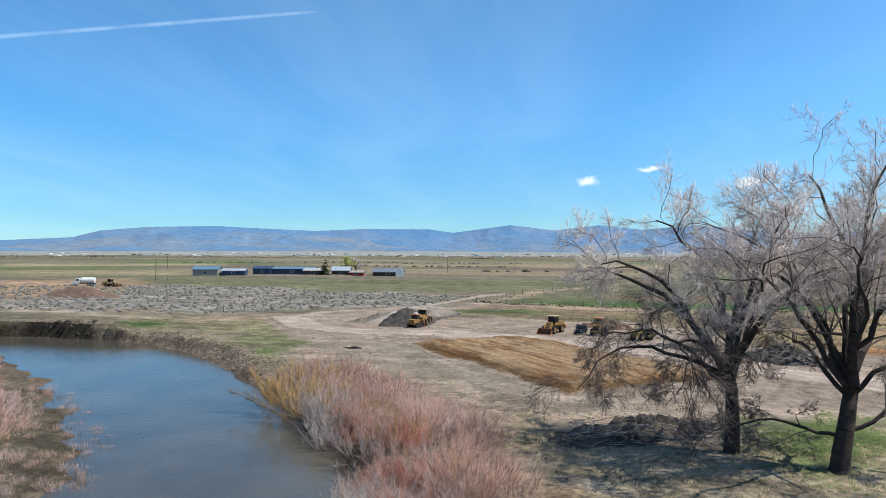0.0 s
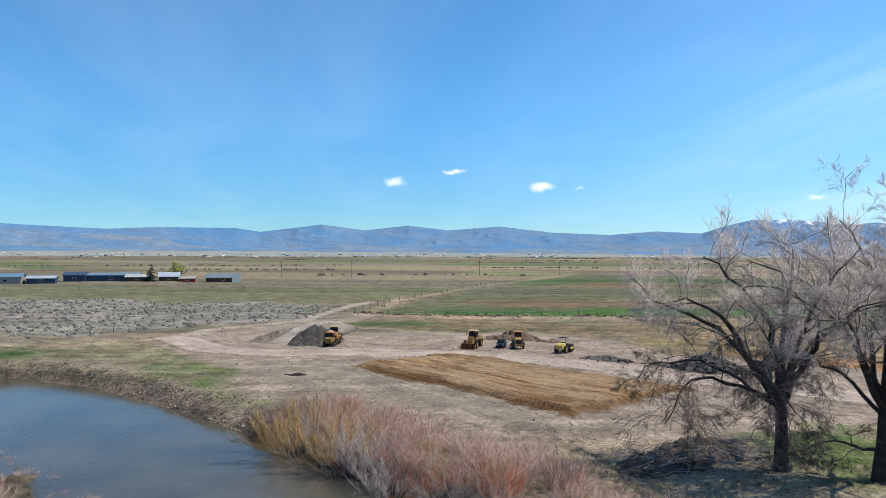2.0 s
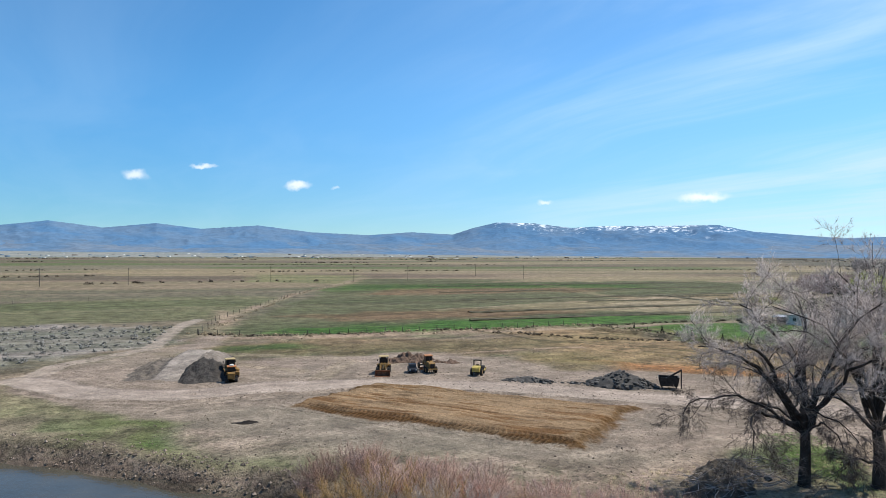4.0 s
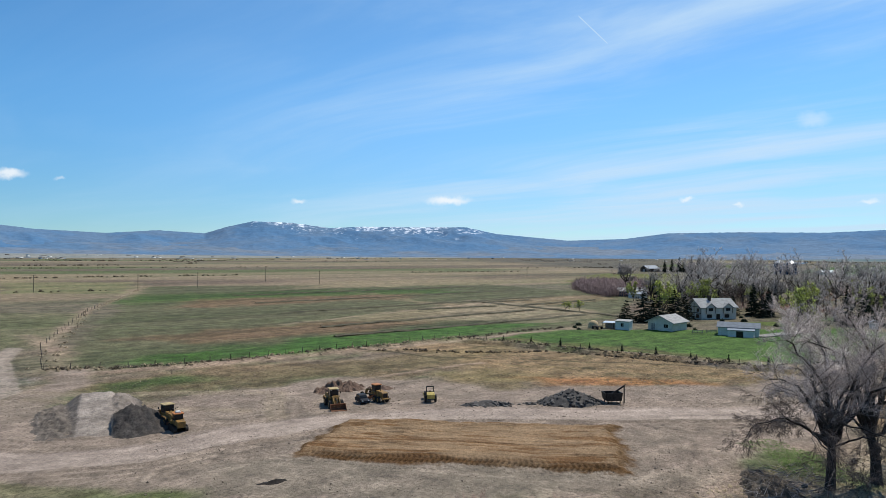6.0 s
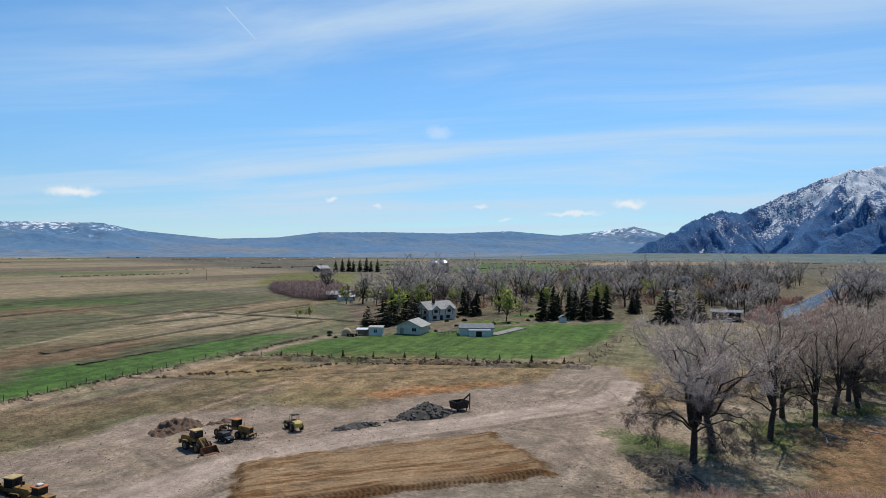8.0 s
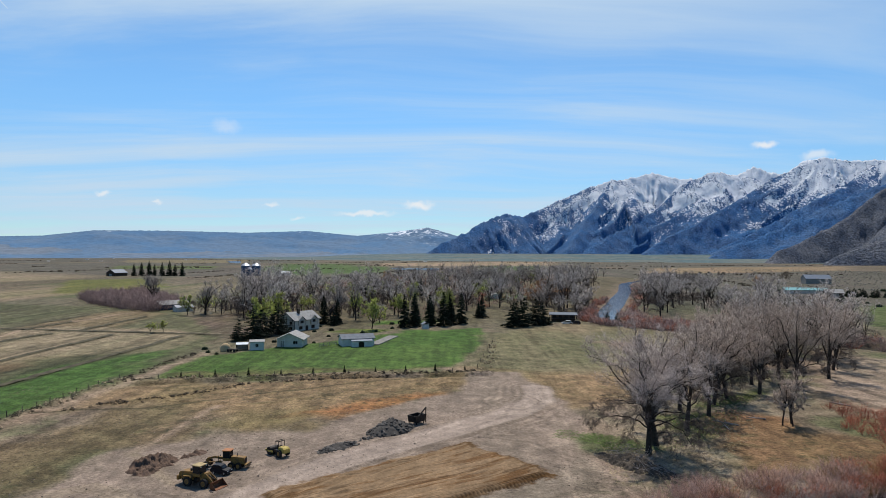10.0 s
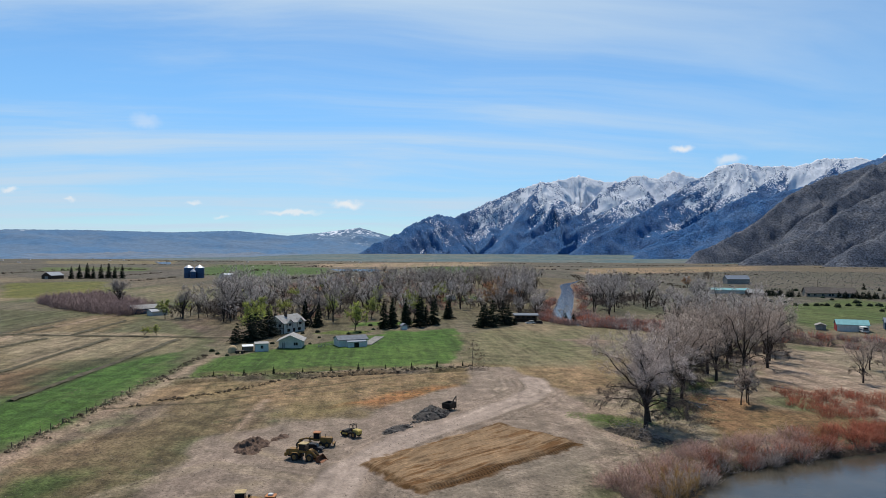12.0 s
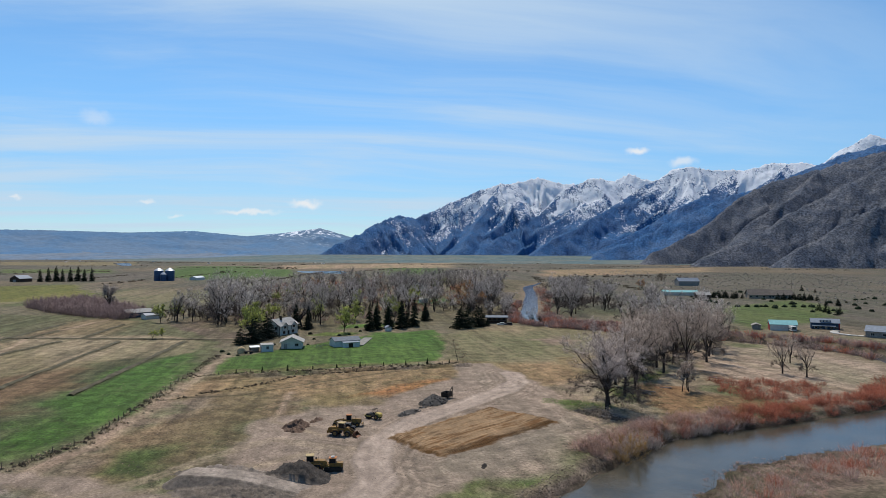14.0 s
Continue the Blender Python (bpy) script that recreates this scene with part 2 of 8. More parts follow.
def ground_height(x, y):
    d, side = river_distance(x, y)
    d = d + (fbm(x / 6, y / 6, 3, 3) - 0.5) * 2.4
    east = -1.9 + 1.9 * smooth(-0.6, 3.2, d) + np.where(d < 0, np.clip(d * 0.25, -1.2, 0), 0)
    spit = d + 3 + 3.5 * np.exp(-((x + 47) ** 2 + (y - 89) ** 2) / 60)
    bar = -1.85 + 0.55 * smooth(-2, 9, spit) + 1.3 * smooth(12, 30, d) + np.where(d < 0, np.clip(d * 0.12, -1.2, 0), 0)
    bar = bar + (fbm(x / 3.5, y / 3.5, 8, 3) - 0.5) * 0.8 * (1 - smooth(10, 26, d)) * smooth(-5, 0, spit)
    bluff = smooth(-48, -58, x) * smooth(104, 112, y)
    east = east * (1 - bluff) + bluff * (-1.9 + 2.7 * smooth(0.2, 0.9, d) + np.where(d < 0, np.clip(d * 0.25, -1.2, 0), 0))
    low = (y > -60) & (y < 100) & (x > -140)
    z = np.where((side < 0) & low, bar, east)
    z = z * (1 - smooth(130, 300, x))
    rough = (fbm(x / 9, y / 9, 21, 4) - 0.5) * 0.5 * smooth(2, 12, d)
    z = z + rough * np.clip(1 - (np.hypot(x, y) - 400) / 300, 0, 1)
    rd = poly_distance(x, y, ROAD, False) + (fbm(x / 5, y / 5, 33, 3) - 0.5) * 1.5
    z = z + 0.2 * np.exp(-((rd - 3.9) / 0.5) ** 2) * fbm(x / 2, y / 2, 34, 3) * 1.4
    near = 1 - smooth(60, 110, np.hypot(x - 25, y - 100))
    z = z + 0.09 * np.sin(rd * 3.4) * near * (1 - smooth(5, 16, rd)) * smooth(2.5, 4, rd) + 0.22 * (fbm(x / 1.6, y / 1.6, 35, 3, 0.6) - 0.5) * near * smooth(2, 9, d)
    # ditch and its spoil bank along the lawn, cattle-trodden fence banks
    z = z + 0.45 * np.exp(-(poly_distance(x, y, [(3, 177), (28, 167), (73, 154), (105, 146)], False) / 1.6) ** 2)
    z = z - 0.6 * np.exp(-(poly_distance(x, y, [(98, 140), (99, 117), (97, 79), (94, 52)], False) / 1.3) ** 2)
    z = z + 0.5 * np.exp(-((poly_distance(x, y, [(101, 140), (102, 117), (100, 79), (97, 52)], False) - 1) / 1.4) ** 2)
    z = z + 0.35 * np.exp(-(poly_distance(x, y, [(67, 151), (79, 136), (70, 111), (80, 84), (88, 54)], False) / 1.2) ** 2) * vnoise(x / 2, y / 2, 4)
    return z


# ---- ground: one sheet to the horizon, its colours by soil and crop ----
def axis(lo, hi, step, far, ratio=1.024):
    core = list(np.arange(lo, hi, step))
    s, v = step, core[-1]
    while v < far:
        s *= ratio
        v += s
        core.append(v)
    s, v = step, core[0]
    while v > -far:
        s *= ratio
        v -= s
        core.insert(0, v)
    return np.array(core)


DIRT = [(-31, 141), (-24, 150), (-12, 160), (2, 172), (10, 185), (16, 182), (8, 166), (-4, 155), (-10, 146), (-2, 140), (4, 141), (20, 137), (38, 131), (44, 118), (46, 101), (60, 84), (78, 64), (98, 56), (97, 43), (72, 42),
        (47, 45), (33, 52), (20, 56), (11, 58), (3, 68), (-6, 76), (-13, 86), (-19, 98), (-24, 108), (-30, 120), (-33, 130)]
ZONES = [  # polygon, colour, softness, raggedness
    ([(8, 186), (28, 167), (73, 154), (156, 134), (192, 130), (330, 170), (420, 330), (221, 478)], (0.185, 0.19, 0.11), 3, 6),
    ([(-170, 330), (60, 330), (88, 313), (26, 223), (-40, 236), (-150, 262)], (0.22, 0.222, 0.13), 4, 8),
    ([(24, 181), (32, 169), (73, 156), (128, 143), (130, 152), (84, 171), (45, 186)], (0.1, 0.2, 0.045), 6, 8),
    ([(160, 400), (295, 335), (320, 300), (300, 262), (150, 330), (110, 345)], (0.12, 0.185, 0.06), 14, 20),
    ([(30, 182), (87, 180), (143, 161), (169, 145), (126, 148), (66, 164)], (0.105, 0.21, 0.05), 5, 8),
    ([(224, 221), (205, 168), (150, 172), (118, 188), (106, 206), (133, 212)], (0.34, 0.295, 0.185), 4, 9),
    ([(46, 222), (113, 211), (140, 178), (100, 180), (60, 193)], (0.25, 0.18, 0.11), 6, 9),
    ([(280, 353), (218, 236), (199, 155), (174, 168), (224, 262)], (0.37, 0.31, 0.2), 6, 10),
    ([(230, 218), (290, 208), (330, 190), (300, 170), (222, 178)], (0.3, 0.245, 0.15), 5, 8),
    ([(120, 300), (240, 262), (270, 285), (160, 340)], (0.25, 0.18, 0.11), 9, 14),
    ([(-2, 172), (24, 166), (79, 137), (70, 112), (46, 122), (38, 131), (8, 143)], (0.29, 0.225, 0.14), 5, 9),
    ([(8, 165), (22, 160), (22, 148), (5, 152)], (0.12, 0.17, 0.06), 4, 6),
    ([(70, 151), (95, 145), (98, 117), (96, 79), (98, 50), (88, 7), (52, 32), (60, 50), (80, 66), (62, 88), (48, 108), (66, 118), (78, 136)], (0.39, 0.29, 0.17), 5, 8),
    ([(50, 118), (66, 112), (60, 90), (48, 100)], (0.3, 0.24, 0.13), 4, 6),
    ([(58, 104), (66, 92), (78, 70), (70, 70), (58, 80), (52, 96)], (0.5, 0.26, 0.12), 4, 7),
    ([(40, 100), (58, 82), (52, 76), (38, 90)], (0.26, 0.245, 0.19), 3, 5),
    ([(105, 52), (167, 29), (219, -16), (190, -52), (120, -70), (88, 7)], (0.33, 0.28, 0.18), 6, 10),
    ([(100, 52), (90, 10), (105, 0), (130, 30)], (0.4, 0.3, 0.165), 8, 10),
    ([(101, 138), (140, 134), (190, 67), (207, 24), (168, 31), (109, 57)], (0.115, 0.215, 0.05), 1.0, 2.0),
    ([(104, 136), (114, 130), (114, 95), (106, 60)], (0.21, 0.215, 0.09), 4, 8),
    ([(150, 75), (200, 55), (205, 30), (160, 45)], (0.09, 0.19, 0.04), 6, 10),
    ([(212, 70), (232, 130), (300, 140), (420, 130), (600, 80), (800, -30), (1000, -150), (800, -330), (600, -330), (460, -190), (330, -110), (232, -40), (236, 10)], (0.2, 0.175, 0.115), 8, 20),
    ([(200, 92), (196, 70), (206, 62), (212, 80)], (0.2, 0.26, 0.07), 1, 2), ([(225, 70), (232, 40), (246, 34), (240, 66)], (0.13, 0.24, 0.05), 3, 4), ([(370, -20), (420, -40), (430, -70), (390, -60)], (0.1, 0.2, 0.05), 3, 4),
    ([(-62, 246), (-9, 223), (9, 205), (-6, 172), (-30, 160), (-55, 140), (-110, 150), (-165, 250), (-120, 262)], (0.34, 0.32, 0.29), 6, 14),
    ([(-190, 296), (-150, 331), (-114, 275), (-100, 200), (-120, 165), (-200, 190)], (0.42, 0.31, 0.21), 5, 8),
    ([(-59, 121), (-54, 133), (-33, 110), (-20, 98), (-12, 110), (-25, 128), (-45, 142)], (0.31, 0.28, 0.18), 4, 6),
    ([(-60, 120), (-52, 129), (-46, 126), (-54, 113)], (0.13, 0.2, 0.065), 2, 6),
    ([(18, 50), (30, 46), (48, 30), (62, 10), (80, -15), (60, -22), (44, -2), (30, 20), (22, 36), (14, 44)], (0.42, 0.37, 0.3), 5, 8), ([(30, 26), (40, 22), (44, 10), (36, 8), (26, 16)], (0.4, 0.23, 0.13), 3, 6),
    ([(24, 42), (34, 38), (44, 24), (38, 22), (28, 32)], (0.14, 0.19, 0.05), 2, 8), ([(46, 20), (58, 8), (66, -6), (56, -4), (46, 10)], (0.13, 0.17, 0.05), 3, 8),
    ([(74, -35), (90, -77), (59, -78), (29, -62), (18, -35), (20, -8), (47, -7)], (0.36, 0.285, 0.21), 5, 8),
    ([(28, 10), (40, 20), (20, 38), (8, 40), (4, 20), (12, -5)], (0.32, 0.21, 0.12), 5, 8),
    ([(734, 325), (649, 229), (550, 215), (520, 284)], (0.22, 0.25, 0.07), 8, 12),
    ([(900, 120), (1900, 150), (1900, -60), (950, 40)], (0.13, 0.2, 0.07), 30, 60), ([(1000, -200), (1700, -380), (1750, -560), (1100, -330)], (0.13, 0.2, 0.07), 30, 50),
    ([(275, -228), (171, -150), (150, -135), (170, -215), (246, -316), (331, -364)], (0.15, 0.2, 0.075), 6, 10),
    ([(1552, -92), (1604, -552), (2369, -862), (1982, -154)], (0.46, 0.36, 0.25), 10, 20),
    ([(1002, 157), (1007, -32), (1492, -109), (1544, 172)], (0.12, 0.2, 0.06), 10, 20),
    ([(2073, 597), (2031, 254), (2724, 288), (2740, 732)], (0.3, 0.26, 0.16), 14, 30),
    ([(1299, 440), (1258, 254), (1563, 277), (1603, 501)], (0.16, 0.21, 0.08), 10, 20),
    ([(908, -438), (1079, -948), (1482, -1313), (1332, -678)], (0.42, 0.32, 0.21), 10, 24),
    ([(3074, -682), (3083, -1807), (8039, -4824), (6810, -1651)], (0.15, 0.21, 0.09), 14, 40),
    ([(-223, 347), (-135, 371), (-176, 482), (-301, 468)], (0.36, 0.32, 0.2), 6, 14),
    ([(-364, 566), (-201, 638), (-238, 757), (-461, 717)], (0.42, 0.37, 0.25), 8, 20),
    ([(62, 635), (202, 571), (276, 758), (90, 854)], (0.4, 0.33, 0.22), 8, 20),
    ([(122, 467), (165, 414), (257, 541), (189, 619)], (0.3, 0.29, 0.16), 6, 14),
    ([(261, 376), (377, 326), (483, 280), (557, 312), (375, 439)], (0.36, 0.31, 0.2), 8, 20),
    ([(190, 24), (182, -40), (130, -30), (92, 17), (105, 54), (160, 34)], (0.3, 0.275, 0.17), 4, 10),
    ([(104, -60), (94, -98), (41, -88), (14, -43), (40, -18), (59, -20)], (0.44, 0.37, 0.29), 4, 7),
    ([(-14, 95), (-6, 76), (-13, 72), (-26, 90), (-28, 106), (-18, 106)], (0.2, 0.23, 0.1), 3, 8),
    ([(-20, 100), (-14, 94), (-18, 88), (-24, 94)], (0.11, 0.2, 0.05), 2, 5),
    ([(75.6, 68.3), (79.8, 51.4), (72.9, 42.9), (58.4, 42.9), (44, 48.6), (31.1, 58), (36, 74), (52, 78)], (0.52, 0.41, 0.335), 2, 5),
    ([(772, 356), (795, 259), (553, 226), (497, 249), (494, 286)], (0.23, 0.235, 0.075), 5, 9),
    ([(222, 217), (241, 209), (224, 156), (187, 136), (158, 150), (150, 190)], (0.4, 0.345, 0.235), 4, 9),
    ([(112, 30), (160, 12), (176, -20), (150, -24), (120, 0), (104, 22)], (0.23, 0.235, 0.13), 8, 14),
    ([(130, 0), (158, -8), (160, -26), (138, -24)], (0.34, 0.265, 0.215), 6, 10),
    ([(6, 40), (18, 33), (32, 33), (42, 42), (32, 45), (22, 44), (13, 48)], (0.47, 0.41, 0.31), 3, 5),
    ([(21.5, 47), (24.5, 45), (29, 45), (33, 49), (37, 55), (32, 58), (28, 53), (23, 51)], (0.18, 0.225, 0.1), 2.5, 7),
]


DITCHES = [([(101, 197), (206, 172)], 1.5), ([(85, 176), (197, 145)], 1.5), ([(176, 212), (215, 196)], 1.6), ([(231, 212), (264, 203)], 1.7), ([(227, 188), (284, 175)], 1.7), ([(236, 223), (195, 124)], 1.5),
           ([(69.5, 158), (70.7, 147), (70, 133), (77, 117), (88, 93), (96, 66), (99, 55)], 0.7), ([(130, 246), (300, 205)], 1.2), ([(160, 296), (340, 250)], 1.4), ([(190, 350), (380, 300)], 1.6)]
LANE = [(-4.4, 165.0), (0.7, 155.1), (12.5, 141.2), (20.3, 130.4), (11.4, 121.3), (3.1, 110.4)]


def arc(cx, cy, r, a0, a1, squash=1.0):
    """Part of an oval as a line of points."""
    return [(cx + r * math.cos(radians(a)), cy + r * squash * math.sin(radians(a))) for a in np.linspace(a0, a1, 14)]


# where machines have turned and driven on the bare dirt
TRACKS = ([arc(62, 56, r, 20, 330, 0.8) for r in (5.5, 8.0, 10.5)] + [arc(-14, 106, r, -20, 190, 0.7) for r in (3.0, 5.5)] + [arc(6, 122, r, 150, 340, 0.8) for r in (4.0, 7.0)] + [arc(44, 64, r, 150, 300) for r in (9.0, 12.0)] +
          [[(-26, 124), (-8, 110), (4, 103)], [(-8, 100), (-2, 88), (4, 74), (10, 63)], [(-10, 100), (-4, 86), (2, 72), (8, 60)], [(-13, 100), (-7, 84), (0, 68), (6, 57)], [(34, 78), (48, 62), (70, 50)], [(38, 80), (54, 62), (76, 54)],
           [(8, 113), (16, 122), (30, 126), (40, 118)], [(10, 112), (24, 104), (40, 84)], [(-20, 118), (0, 118), (14, 112)], [(12, 62), (26, 58), (44, 52), (66, 44)], [(16, 60), (30, 62), (36, 72)]])


def soil_colour(x, y):
    r = np.hypot(x, y)
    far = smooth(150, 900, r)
    ux, uy = x * 0.92 - y * 0.38, x * 0.38 + y * 0.92
    f1 = fbm(ux / 420, uy / 150, 31, 4)
    f2 = fbm(ux / 900 + 3, uy / 260, 37, 3)
    base = np.stack([0.23 + 0 * x, 0.207 + 0 * x, 0.15 + 0 * x], -1)
    green, tan, brown = np.array([0.14, 0.175, 0.075]), np.array([0.35, 0.285, 0.2]), np.array([0.19, 0.15, 0.118])
    col = base
    for mask, c in ((smooth(0.52, 0.6, f1), green), (smooth(0.56, 0.66, f2), tan), (smooth(0.55, 0.62, fbm(ux / 600, uy / 200, 41, 3)), brown)):
        col = col * (1 - mask[..., None] * 0.85) + c * mask[..., None] * 0.85
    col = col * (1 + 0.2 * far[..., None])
    south = smooth(200, 330, x * 0.62 - y * 0.78)
    sage = np.array([0.175, 0.165, 0.14]) * (0.85 + 0.3 * fbm(x / 60, y / 60, 51, 3))[..., None]
    sage = sage + np.array([0.06, 0.035, 0.012]) * smooth(0.5, 0.65, fbm(ux / 500, uy / 160, 55, 3))[..., None]
    col = col * (1 - south[..., None] * 0.95) + sage * south[..., None] * 0.95
    # close pasture round the site
    close = 1 - smooth(120, 260, r)
    mottle = fbm(x / 14, y / 14, 61, 4)
    here = np.array([0.335, 0.275, 0.21]) + np.array([-0.1, -0.03, -0.07]) * smooth(0.53, 0.68, mottle)[..., None]
    col = col * (1 - close[..., None]) + here * close[..., None]
    wx, wy = fbm(x / 11, y / 11, 71, 4) - 0.5, fbm(x / 11, y / 11, 77, 4) - 0.5

    def lay(col, pts, c, softness, ragged, power=1.0):
        d = poly_distance(x + wx * 2 * ragged, y + wy * 2 * ragged, pts)
        m = (1 - smooth(-softness, softness, d)) * power
        return col * (1 - m[..., None]) + np.array(c) * m[..., None]
    for pts, c, softness, ragged in ZONES:
        col = lay(col, pts, c, softness, ragged)
    # drill lines in the crop
    furrow = smooth(0.55, 0.7, fbm(ux / 260, uy / 7, 81, 2)) * smooth(0, 20, -poly_distance(x, y, ZONES[0][0]))
    col = col * (1 - 0.22 * furrow[..., None])
    col = lay(col, DIRT, (0.46, 0.365, 0.305), 1.4, 3.5)
    col = lay(col, [(-18, 82), (-4, 64), (13, 53), (24, 55), (14, 63), (-4, 100), (-14, 104), (-22, 98)], (0.4, 0.33, 0.27), 3, 4)
    for line, width in (([(-7, 159), (1, 141), (8, 124)], 1.6), ([(-31, 141), (-60, 131), (-110, 160), (-150, 200)], 2.0), ([(10, 185), (22, 205), (35, 250)], 3.0), ([(14, 174), (27, 165), (79, 149.5), (150, 131)], 2.0), ([(100, 214), (235, 213), (330, 182)], 1.2),
                        ([(20, 120), (36, 128), (70, 118)], 1.0), ([(28, 225), (88, 315), (149, 391), (221, 480)], 2.2), ([(240, 226), (199, 124)], 2.6)):
        m = np.exp(-(poly_distance(x + wx * 3, y + wy * 3, line, False) / width) ** 2) * 0.8
        col = col * (1 - m[..., None]) + np.array((0.5, 0.4, 0.3)) * m[..., None]
    # dark feeder ditches across the crop, a two-track lane over the olive ground
    for line, width in DITCHES:
        m = np.exp(-(poly_distance(x + wx * 2, y + wy * 2, line, False) / width) ** 2) * 0.75
        col = col * (1 - m[..., None]) + np.array((0.075, 0.075, 0.04)) * m[..., None]
    lane = poly_distance(x + wx, y + wy, LANE, False)
    m = 0.8 * (1 - smooth(1.1, 2.2, lane)) * (1 - 0.45 * np.exp(-(lane / 0.35) ** 2))
    col = col * (1 - m[..., None]) + np.array((0.5, 0.4, 0.31)) * m[..., None]
    # banks and bar
    d, side = river_distance(x, y)
    d = d + wx * 4
    m = (1 - smooth(1.5, 6, d)) * np.where((side < 0) & (y > -60) & (y < 100), 0, 1)
    col = col * (1 - m[..., None]) + np.array((0.33, 0.265, 0.21)) * m[..., None]
    m = (1 - smooth(18, 34, d)) * np.where((side < 0) & (y > -60) & (y < 100) & (x > -140), 1, 0)
    col = col * (1 - m[..., None]) + (np.array((0.26, 0.21, 0.17)) * (0.7 + 0.5 * mottle[..., None])) * m[..., None]
    # wet soil and undercut shade, both painted as one dark waterline strip
    wet_bank_shade = (1 - smooth(0.6, 2.4, d)) * np.where((side < 0) & (y > -60) & (y < 100), 0.3, np.where(y > 72, 0.4, 0.85)) * (1 - smooth(150, 260, x))
    col = col * (1 - wet_bank_shade[..., None]) + np.array((0.05, 0.04, 0.03)) * wet_bank_shade[..., None]
    # shade of the undercut bluff is painted on it in near black
    bluff_shade = smooth(-50, -56, x) * smooth(102, 108, y) * (1 - smooth(0.8, 2.2, d))
    col = col * (1 - 0.9 * bluff_shade[..., None]) + np.array((0.02, 0.016, 0.013)) * 0.9 * bluff_shade[..., None]
    rd = poly_distance(x + wx * 1.5, y + wy * 1.5, ROAD, False)
    spur = poly_distance(x + wx * 1.5, y + wy * 1.5, [(-31, 141), (-25, 153), (-7, 167), (8, 203), (20, 225)], False)
    m = np.maximum(1 - smooth(3.2, 4.2, rd), 0.9 * (1 - smooth(1.5, 2.5, spur)))
    m_road = m
    col = col * (1 - m[..., None] * 0.8) + np.array((0.64, 0.52, 0.44)) * m[..., None] * 0.85
    wheel_mark = np.exp(-((np.minimum(rd, spur) - 1.1) / 0.35) ** 2) * 0.14 + np.exp(-((rd - 3.4) / 0.4) ** 2) * 0.2
    col = col * (1 - wheel_mark[..., None])
    near = 1 - smooth(75, 170, np.hypot(x - 30, y - 100))
    # turning tracks on the bare dirt
    bare = near * (1 - smooth(-3, 3, poly_distance(x, y, DIRT)))
    for cx, cy, lo, hi in ((60, 55, 5, 13), (-14, 100, 4, 12), (8, 128, 4, 9), (2, 84, 6, 14)):
        rr = np.hypot(x - cx, y - cy) + wx * 3
        band = np.sin(rr * 4.2) * smooth(lo - 1, lo + 1, rr) * (1 - smooth(hi - 2, hi + 2, rr))
        col = col * (1 + 0.1 * (band * bare * smooth(0.4, 0.6, fbm(x / 5, y / 5, 92, 3)))[..., None])
    ruts = np.sin(rd * 3.4 + 5 * fbm(x / 7, y / 7, 93, 2)) * (1 - smooth(5, 16, rd)) * smooth(2.5, 4, rd) * smooth(0.4, 0.6, fbm(x / 8, y / 8, 94, 3))
    col = col * (1 + 0.18 * (ruts * bare)[..., None])
    # single passes of wheels and crawler tracks
    for k, line in enumerate(TRACKS):
        off = np.abs(poly_distance(x + wx * 1.2, y + wy * 1.2, line, False) - (0.0 if k % 3 else 1.0))
        m = np.exp(-(off / 0.38) ** 2) * (0.35 + 0.65 * smooth(0.35, 0.6, fbm(x / 3, y / 3, 190 + k, 3)))
        tone = 0.3 if k % 2 else -0.26
        col = col * (1 - tone * (m * near)[..., None])
    # ragged weeds and scuffs
    weeds = smooth(0.56, 0.66, fbm(x / 2.2, y / 2.2, 95, 4, 0.62)) * smooth(0.42, 0.6, fbm(x / 18, y / 18, 97, 3)) * near * (1 - 0.85 * bare)
    col = col * (1 - 0.45 * weeds[..., None]) + np.array((0.1, 0.115, 0.055)) * 0.45 * weeds[..., None]
    scuff = fbm(x / 1.5, y / 1.5, 99, 3, 0.7) - 0.5
    col = col * (1 + (0.5 - 0.3 * bare)[..., None] * (scuff * near)[..., None])
    lawn = 0.7 + 0.6 * fbm(x / 3, y / 3, 91, 4, 0.6)
    growth = 1 - 0.55 * (1 - smooth(-3, 3, poly_distance(x, y, DIRT)))
    growth = growth * (1 - 0.95 * m_road)
    return np.concatenate([np.clip(col * lawn[..., None] * np.array([0.57, 0.55, 0.52]), 0, 1), growth[..., None]], -1)


def build_ground():
    gx, gy = axis(-74, 100, 0.5, 4950), axis(8, 168, 0.5, 4950)
    x, y = np.meshgrid(gx, gy)
    z = ground_height(x, y)
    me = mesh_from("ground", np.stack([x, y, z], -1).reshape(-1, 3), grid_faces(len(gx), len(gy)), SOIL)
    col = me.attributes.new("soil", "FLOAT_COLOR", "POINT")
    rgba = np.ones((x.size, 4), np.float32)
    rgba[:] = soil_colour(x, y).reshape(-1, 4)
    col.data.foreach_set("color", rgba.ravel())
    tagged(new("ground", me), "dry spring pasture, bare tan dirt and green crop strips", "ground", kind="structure")


